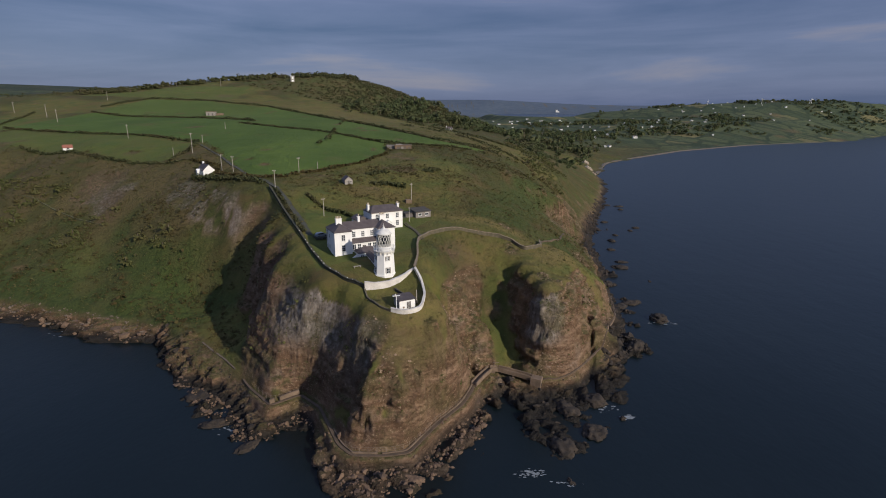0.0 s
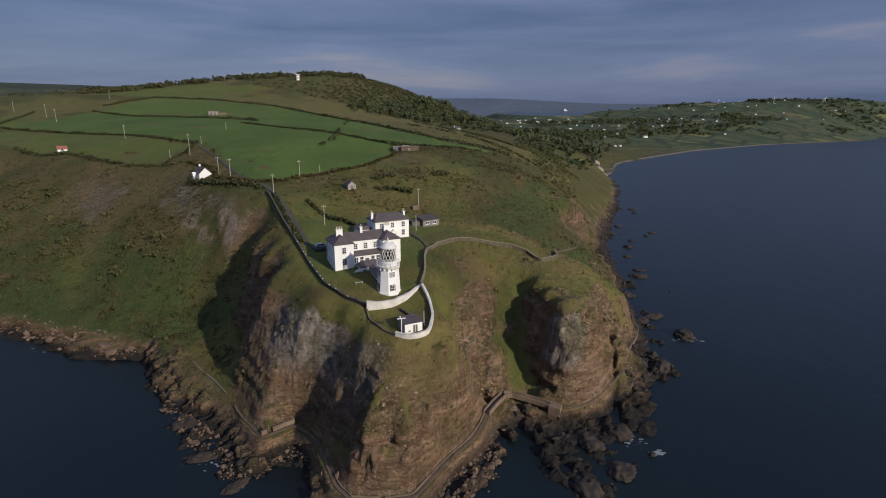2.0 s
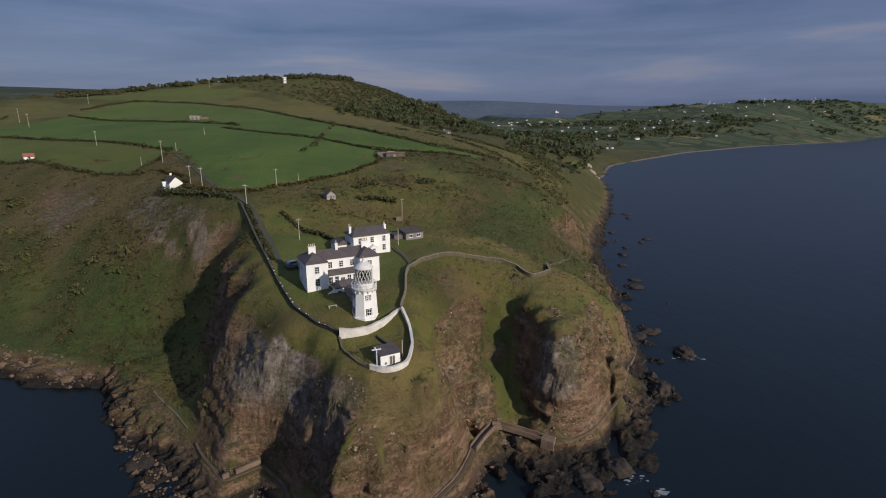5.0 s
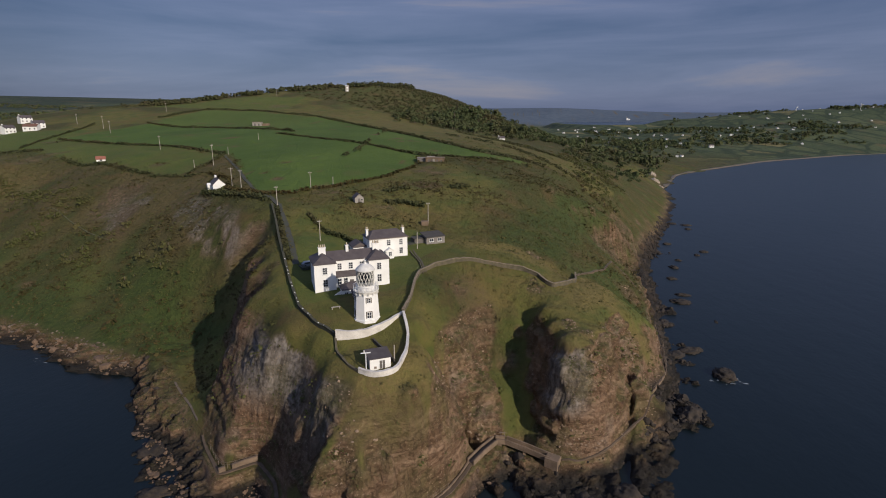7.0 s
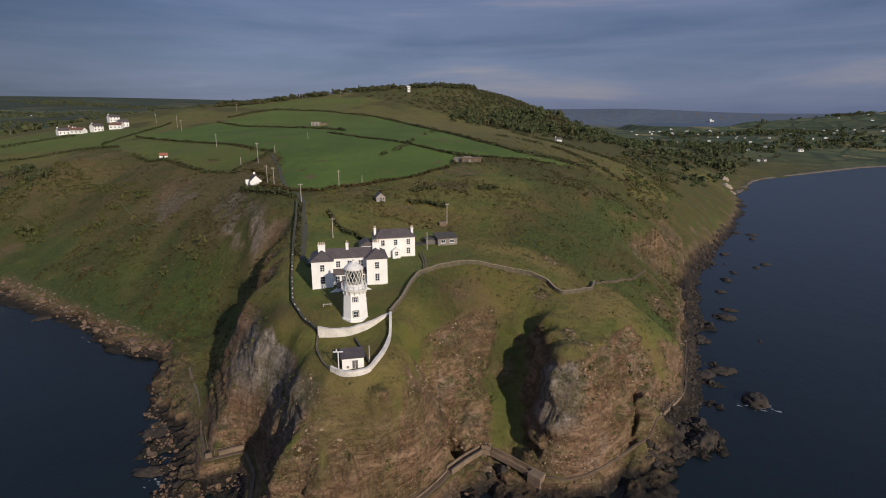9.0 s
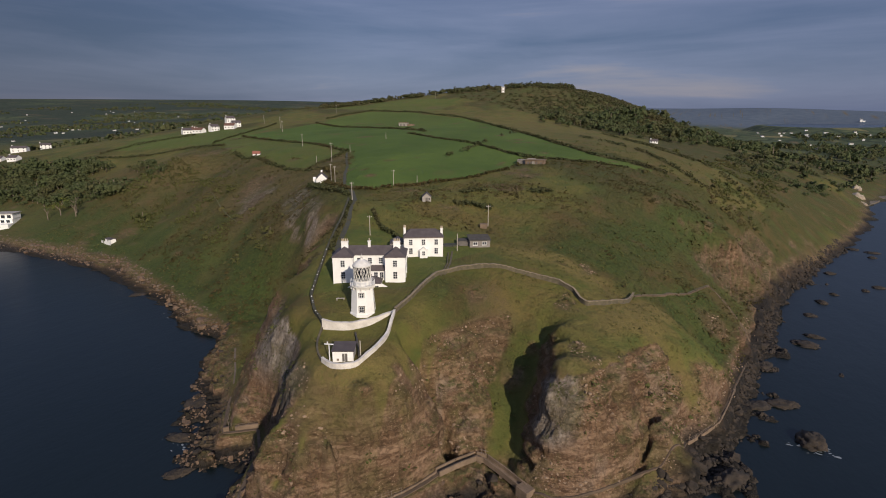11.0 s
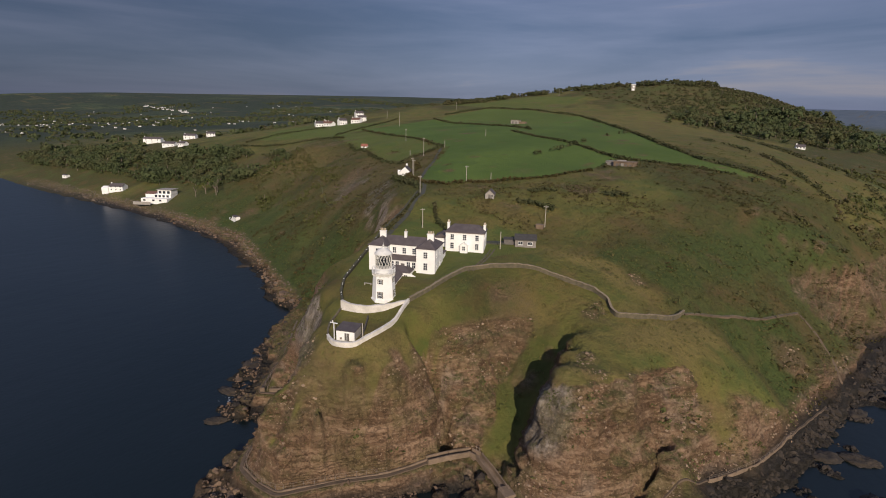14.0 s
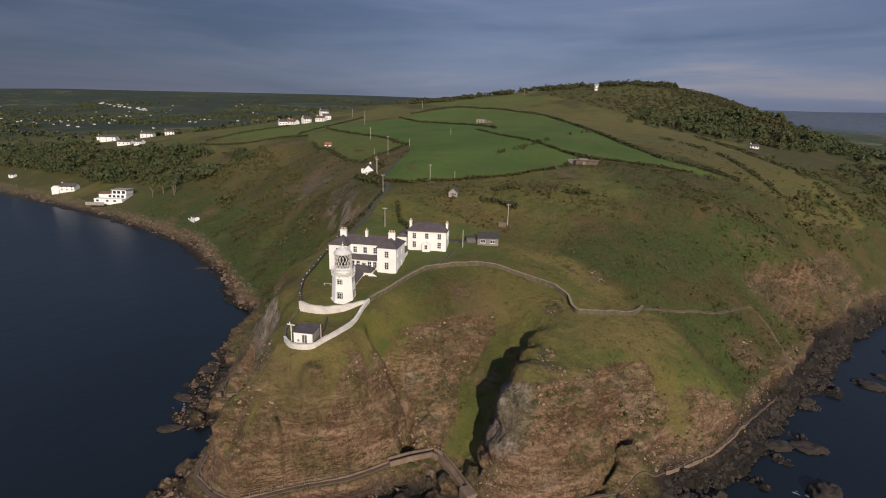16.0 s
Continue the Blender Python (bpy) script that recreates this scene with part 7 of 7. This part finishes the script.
x, y = scatter(30000, -3200, -560, 250, 2600, lambda x, y: (fractal(x / 260, y / 260, 0, 3, 25) > -0.05) & (x < -560 - 0.1 * y) & (look_up(gz0, x, y) > 8))
wood("distant_woods", "dark hedgerow trees of the far lowland", x[:4200], y[:4200], rng.uniform(2.5, 7.0, len(x[:4200])), M_LEAF, 14, 0.7, 0.2)
x, y = scatter(20000, 250, 2300, 1150, 3000, lambda x, y: (fractal(x / 200, y / 200, 0, 3, 35) > 0.08) & (look_up(gz0, x, y) > 12) & (y > 1000 + 0.5 * x) & (look_up(basin, x, y) > 1.5))
wood("distant_woods", "dark hedgerow trees of the far coast", x[:1700], y[:1700], rng.gamma(4.0, 0.9, len(x[:1700])) + 1.0, M_LEAF, 20, 0.8)


def hedge(line, height=1.7, width=2.0, per=9, mat=None, gaps=0.0, label="dark clipped field hedge with gaps"):
    q, n = resample(line, 0.5)
    m = int(len(q) * 0.5 * per)
    i = rng.integers(0, len(q), m)
    w, h = rng.normal(size=m) * 0.42, rng.random(m) ** 0.7
    x, y = q[i, 0] + n[i, 0] * w * width * 0.5, q[i, 1] + n[i, 1] * w * width * 0.5
    size = value_noise(x / 7, y / 7, 0 * x, 77)
    keep = size > gaps - 1
    x, y, h, size = x[keep], y[keep], h[keep], size[keep]
    z = base_height(x, y) + h * height * (0.75 + 0.45 * size)
    v, f = leaf_quads(np.stack([x, y, z], 1), rng.uniform(0.35, 0.75, len(x)), up=0.5)
    return from_arrays("hedge", v, f, mat or M_HEDGE, label, "hedge", kind="")


hedge([(-330, 385), (-315, 378), (-243, 349), (-173, 315.5), (-146, 302)])
hedge([(-332, 488), (-293, 473), (-281, 467.5), (-228, 454.5), (-166.7, 424), (-153, 410)], 2.2, 2.6)
hedge([(-157, 390), (-116, 362), (-82, 347), (-40, 320), (-8, 322), (14, 333)], 1.9, 2.4)
hedge([(-191, 560), (-141, 515.6), (-96.4, 462.5), (-41.2, 385), (-6.3, 350), (32, 348)], 2.2, 3.0)
hedge([(-92, 460), (-86, 420), (-78, 352), (-74, 318), (-76, 292)], 2.6, 3.0, 5, gaps=1.0, label="broken hedge of thorn bushes")
hedge([(-341, 516), (-336, 560), (-330, 585), (-267, 592), (-192, 560)], 2.2, 4.0, 10)
hedge([(-268, 321), (-234, 303), (-194, 282), (-150, 263), (-136, 262)], 1.6, 3.4, label="rough hedge above the cliff slope")
hedge([(-146, 264), (-142, 276), (-146, 300)], 2.0, 2.4)
hedge([(-132, 262), (-112, 247), (-106, 232), (-84, 220), (-74, 224), (-62, 241), (-46, 256), (-35, 283)], 1.5, 3.0, 10, M_BRACKEN, label="rough bracken margin below the field")
hedge([(-120, 236), (-104, 226), (-88, 217), (-78, 213)], 2.2, 3.6, 12, label="thick hedge below the cottage")
hedge([(-300, 340), (-334, 338), (-372, 322), (-440, 306)], 2.0, 5.0, 8, label="scrubby hedge under the fields")
hedge([(-330, 352), (-346, 398), (-372, 470)], 1.8, 2.6)
hedge([(-440, 320), (-431, 360), (-408, 396)], 2.4, 3.2)
hedge([(-130, 640), (-79, 625), (-20, 540), (22, 470), (60, 420), (78, 395)], 2.4, 6.0, 8, gaps=0.7, label="uneven thorn hedge on the brown slope")
hedge([(-45, 470), (5, 425), (38, 372), (60, 340)], 2.0, 5.0, 7, gaps=0.8, label="uneven thorn hedge on the brown slope")
hedge([(-57, 200), (-48, 192), (-37, 186)], 1.4, 1.6, 14, label="dark garden hedge behind the houses")
hedge([(-71.5, 206), (-63.5, 191.5), (-56, 177.5), (-49.5, 166.5)], 1.3, 1.6, 12, label="dark hedge inside the cliff-top wall")
hedge([(-38, 236), (-32, 242), (-27, 246)], 1.8, 6.0, 14, gaps=0.7, label="dense dark bushes round the old scar")
hedge([(-16, 244), (-10, 254), (0, 262)], 2.4, 8.0, 14, gaps=0.7, label="dense dark bushes round the old scar")
hedge([(-34, 222), (-28, 226), (-20, 226)], 2.2, 4.0, 20, label="dark bushes by the stone hut")
hedge([(-470, 560), (-440, 600), (-406, 646), (-362, 694)], 4.0, 8.0, 8, gaps=0.6, label="ragged hedge along the crest")


def cover(name, label, x, y, r, mat, per, flat=0.8):
    """Low cover in one mesh: every plant a few sprays."""
    n = len(x)
    z = top_z(x, y)
    d = rng.normal(size=(n, per, 3)) * np.array([0.6, 0.6, 0.42])
    d[..., 2] = np.abs(d[..., 2])
    p = (d * r[:, None, None] + np.stack([x, y, z - 0.08 * r], 1)[:, None]).reshape(-1, 3)
    v, f = leaf_quads(p, np.repeat(r * 0.42, per) * rng.uniform(0.6, 1.3, n * per), d.reshape(-1, 3), flat, 1.3)
    return from_arrays(name, v, f, mat, label, "scrub")


open_ground = lambda x, y: (look_up(lush, x, y) < 0.3) & (look_up(gz0, x, y) > 4) & ~inside(x, y, [(-40, 136), (-24, 130), (-16, 119), (-5, 120), (-7, 142), (-9, 165), (2, 178), (-4, 198), (-20, 206), (-50, 182), (-46, 152)])
x, y = scatter(90000, -330, 90, 110, 420, lambda x, y: open_ground(x, y) & (rng.random(len(x)) < (np.where((x > -40) & (y < 205), 0.0, 0.06) + 0.94 * look_up(scrub, x, y) * np.where((x > -62) & (x < 4) & (y < 238), 0.2, np.where(x > -60, 0.3, 1.0))) * np.where(x < -70, 0.45, 1.0)) & (look_up(rock, x, y) < 0.5))
cover("scrub", "low dark green gorse and bramble scrub", x[:16000], y[:16000], rng.gamma(2.2, 0.16, len(x[:16000])) + 0.12, M_SCRUB, 8)
x, y = scatter(30000, -220, 85, 110, 330, lambda x, y: open_ground(x, y) & ((y > 205) | (x < -60)) & (fractal(x / 25, y / 25, 0, 3, 45) > 0.12))
cover("bracken", "russet dying bracken in drifts", x[:3600], y[:3600], rng.gamma(2.5, 0.18, len(x[:3600])) + 0.2, M_BRACKEN, 8)
x, y = scatter(40000, -70, 75, 112, 260, lambda x, y: open_ground(x, y) & (look_up(rock, x, y) < 0.35))
cover("tussock_grass", "tufts of long yellowish grass on the slopes", x[:6000], y[:6000], rng.gamma(2.0, 0.1, len(x[:6000])) + 0.14, M_TUSSOCK, 6, 0.3)
x, y = scatter(30000, -70, 75, 100, 260, lambda x, y: (look_up(rock, x, y) > 0.5) & (look_up(gz0, x, y) > 5) & (fractal(x / 6, y / 6, look_up(gz0, x, y) / 6, 3, 55) > 0.05))
cover("cliff_plants", "green tufts growing on cliff ledges", x[:5000], y[:5000], rng.gamma(2.0, 0.14, len(x[:5000])) + 0.15, M_SCRUB, 6)


def tree(x, y, h, r, mat, label, bare=0.0):
    """A single tree: tapering trunk, limbs and a crown of leaf sprays."""
    z = ground_z(x, y)
    t = thing("tree", label, "tree", pose(x, y, z), "single trees by the shore")
    bm = drum(bmesh.new(), 0.035 * h, 0.02 * h, -0.6, h * 0.55, 8)
    for k in range(6):
        a = k * 1.05 + x
        bar(bm, (0, 0, h * (0.3 + 0.04 * k)), (r * 0.7 * math.cos(a), r * 0.7 * math.sin(a), h * (0.62 + 0.05 * k)), 0.011 * h, 5)
    part("trunk", bm, M_BARK, t)
    c, s, d = tree_sprays(np.zeros(1), np.zeros(1), np.array([h - 2.0 * r]), np.array([r]), int(330 * (1 - bare)), 1.2, 7)
    v, f = leaf_quads(c, s * 0.6, d)
    me = bpy.data.meshes.new("crown")
    me.from_pydata(v.tolist(), [], f.tolist())
    me.materials.append(mat)
    new("crown", me).parent = t


tree(-349, 236, 11, 4.6, M_YELLOW, "bright yellow-green tree beside the white villa")
tree(-336, 240, 13, 3.4, M_LEAF, "tall thin tree with bare grey trunk", 0.6)
tree(-330, 236, 12, 3.0, M_LEAF, "tall thin tree with bare grey trunk", 0.65)
tree(-352, 229, 10, 2.2, M_LEAF, "thin leaning tree with few leaves", 0.7)
tree(-262, 452, 4.5, 2.0, M_HEDGE, "small round thorn tree in the field")
tree(-92, 448, 5.0, 2.2, M_HEDGE, "thorn tree on the field corner")

# ---- far shore and skyline ----
def far_house(x, y, turn, s, roof):
    z = float(top_z(np.array([x]), np.array([y]))[0])
    t = thing("distant_house", "small white house on the far coast", "house", pose(x, y, z, 0, 0, turn) @ Matrix.Scale(s, 4), "distant houses")
    part("wall", gable_walls(-6, 6, -3.6, 3.6, 4.2, 2.4, "x", -2), M_WHITE, t)
    part("roof", gable_roof(-6, 6, -3.6, 3.6, 4.2, 2.4), roof, t)
    for k in (-3.5, 0.0, 3.5):
        part("window", block(k - 0.8, k + 0.8, -3.68, -3.58, 1.0, 2.8), M_GLASS, t)
    return t


first = far_house(470, 1338, 20, 1.0, M_SLATE)
spots = [(634, 1494, 1.2), (736, 1476, 1.0), (354, 1279, 1.1), (608, 1596, 1.1), (330, 1110, 1.0), (342, 1120, 0.9), (420, 1400, 1.0), (1396, 2229, 1.3)]
for k in range(40):
    spots.append((random.uniform(160, 620), random.uniform(1350, 2100), random.uniform(0.6, 1.1)))
for k in range(62):
    spots.append((random.uniform(220, 1700), 0, random.uniform(0.6, 1.0)))
for k, (x, y, s) in enumerate(spots):
    y = y or 1250 + 0.55 * x + random.uniform(0, 620)
    copy_thing(first, pose(x, y, float(top_z(np.array([x]), np.array([y]))[0]), 0, 0, random.uniform(0, 90)) @ Matrix.Scale(s * 0.7, 4))
for k in range(150):
    d, a = random.uniform(1300, 3300), random.uniform(0.10, 0.62)
    x, y = 70 - d * math.cos(a), 60 + d * math.sin(a)
    if k < 90:
        d, a = random.uniform(1500, 2600), random.uniform(0.06, 0.36)
        x, y = 70 - d * math.cos(a), 60 + d * math.sin(a)
    copy_thing(first, pose(x, y, float(top_z(np.array([x]), np.array([y]))[0]), 0, 0, random.uniform(0, 90)) @ Matrix.Scale(random.uniform(0.34, 0.6), 4))

for k in range(22):
    x, y = -3180 + 30 * k + random.uniform(-8, 8), 1120 + random.uniform(-22, 22)
    copy_thing(first, pose(x, y, float(top_z(np.array([x]), np.array([y]))[0]), 0, 0, 20) @ Matrix.Scale(random.uniform(0.7, 1.1), 4))


def wind_turbine(x, y, h, spin):
    z = float(top_z(np.array([x]), np.array([y]))[0])
    t = thing("wind_turbine", "white three-bladed wind turbine on the skyline", "wind turbine", pose(x, y, z, 0, 0, 25), "wind turbines")
    part("tower", drum(bmesh.new(), 0.8, 0.5, -2, h, 12), M_FRAME, t)
    part("nacelle", block(-0.9, 0.9, -2.6, 2.2, h, h + 1.7, bevel=0.2), M_FRAME, t)
    hub = part("hub", drum(bmesh.new(), 0.8, 0.5, 0, 1.2, 10), M_FRAME, t)
    hub.matrix_local = pose(0, -2.6, h + 0.85, 90)
    for k in range(3):
        b = part("blade", solid(bmesh.new(), [(-0.6, 0, 0.5), (0.6, 0.12, 0.5), (0.2, 0.05, h * 0.62), (-0.1, 0, h * 0.62), (-0.6, 0.3, 0.5), (0.6, 0.4, 0.5), (0.2, 0.2, h * 0.62), (-0.1, 0.15, h * 0.62)],
                              [(3, 2, 1, 0), (4, 5, 6, 7), (0, 1, 5, 4), (1, 2, 6, 5), (2, 3, 7, 6), (3, 0, 4, 7)]), M_FRAME, t)
        b.matrix_local = pose(0, -3.3, h + 0.85) @ Matrix.Rotation(radians(spin + 120 * k), 4, "Y")


for x, y, h, s in ((1127, 2345, 12, 20), (1346, 2320, 17, 75), (1545, 2310, 16, 40), (1566, 2330, 17, 100)):
    wind_turbine(x, y, h, s)

lough = bmesh.new()
ring = []
for a in np.linspace(0, 2 * math.pi, 64, endpoint=False):
    y = 3170 + 900 * 1.08 * math.sin(a)
    ring.append(lough.verts.new((0.172 * y + 0.088 * y * 1.08 * math.cos(a), y, LOUGH)))
lough.faces.new(ring)
tagged(part("lough_water", lough, M_CALM), "pale inland sea lough beyond the headland", "water", kind="structure")

q, n = resample([(172, 640), (196, 690), (250, 832), (288, 884), (488, 1110), (742, 1316), (1176, 1564)], 14)
half = np.array([random.uniform(1.5, 4.0) for _ in q])
tagged(part("beach", ribbon(q, n, np.full(len(q), SEA + 1.0), np.full(len(q), SEA - 3.0), half), M_SAND), "pale shingle beach along the far bay", "beach", kind="structure")


def power_station():
    x, y = 840.0, 4180.0
    t = thing("power_station", "pale industrial buildings with chimneys beyond the lough", "power station", pose(x, y, float(top_z(np.array([x]), np.array([y]))[0])))
    part("hall", block(-6, 6, -8, 8, -10, 15), M_WHITE, t)
    part("hall", block(9, 20, -7, 7, -10, 8), M_WHITE, t)
    for k in (-8, 8):
        part("chimney", drum(bmesh.new(), 1.5, 1.2, -5, 24, 12, 0.6 * k, 11), M_COPING, t)


power_station()
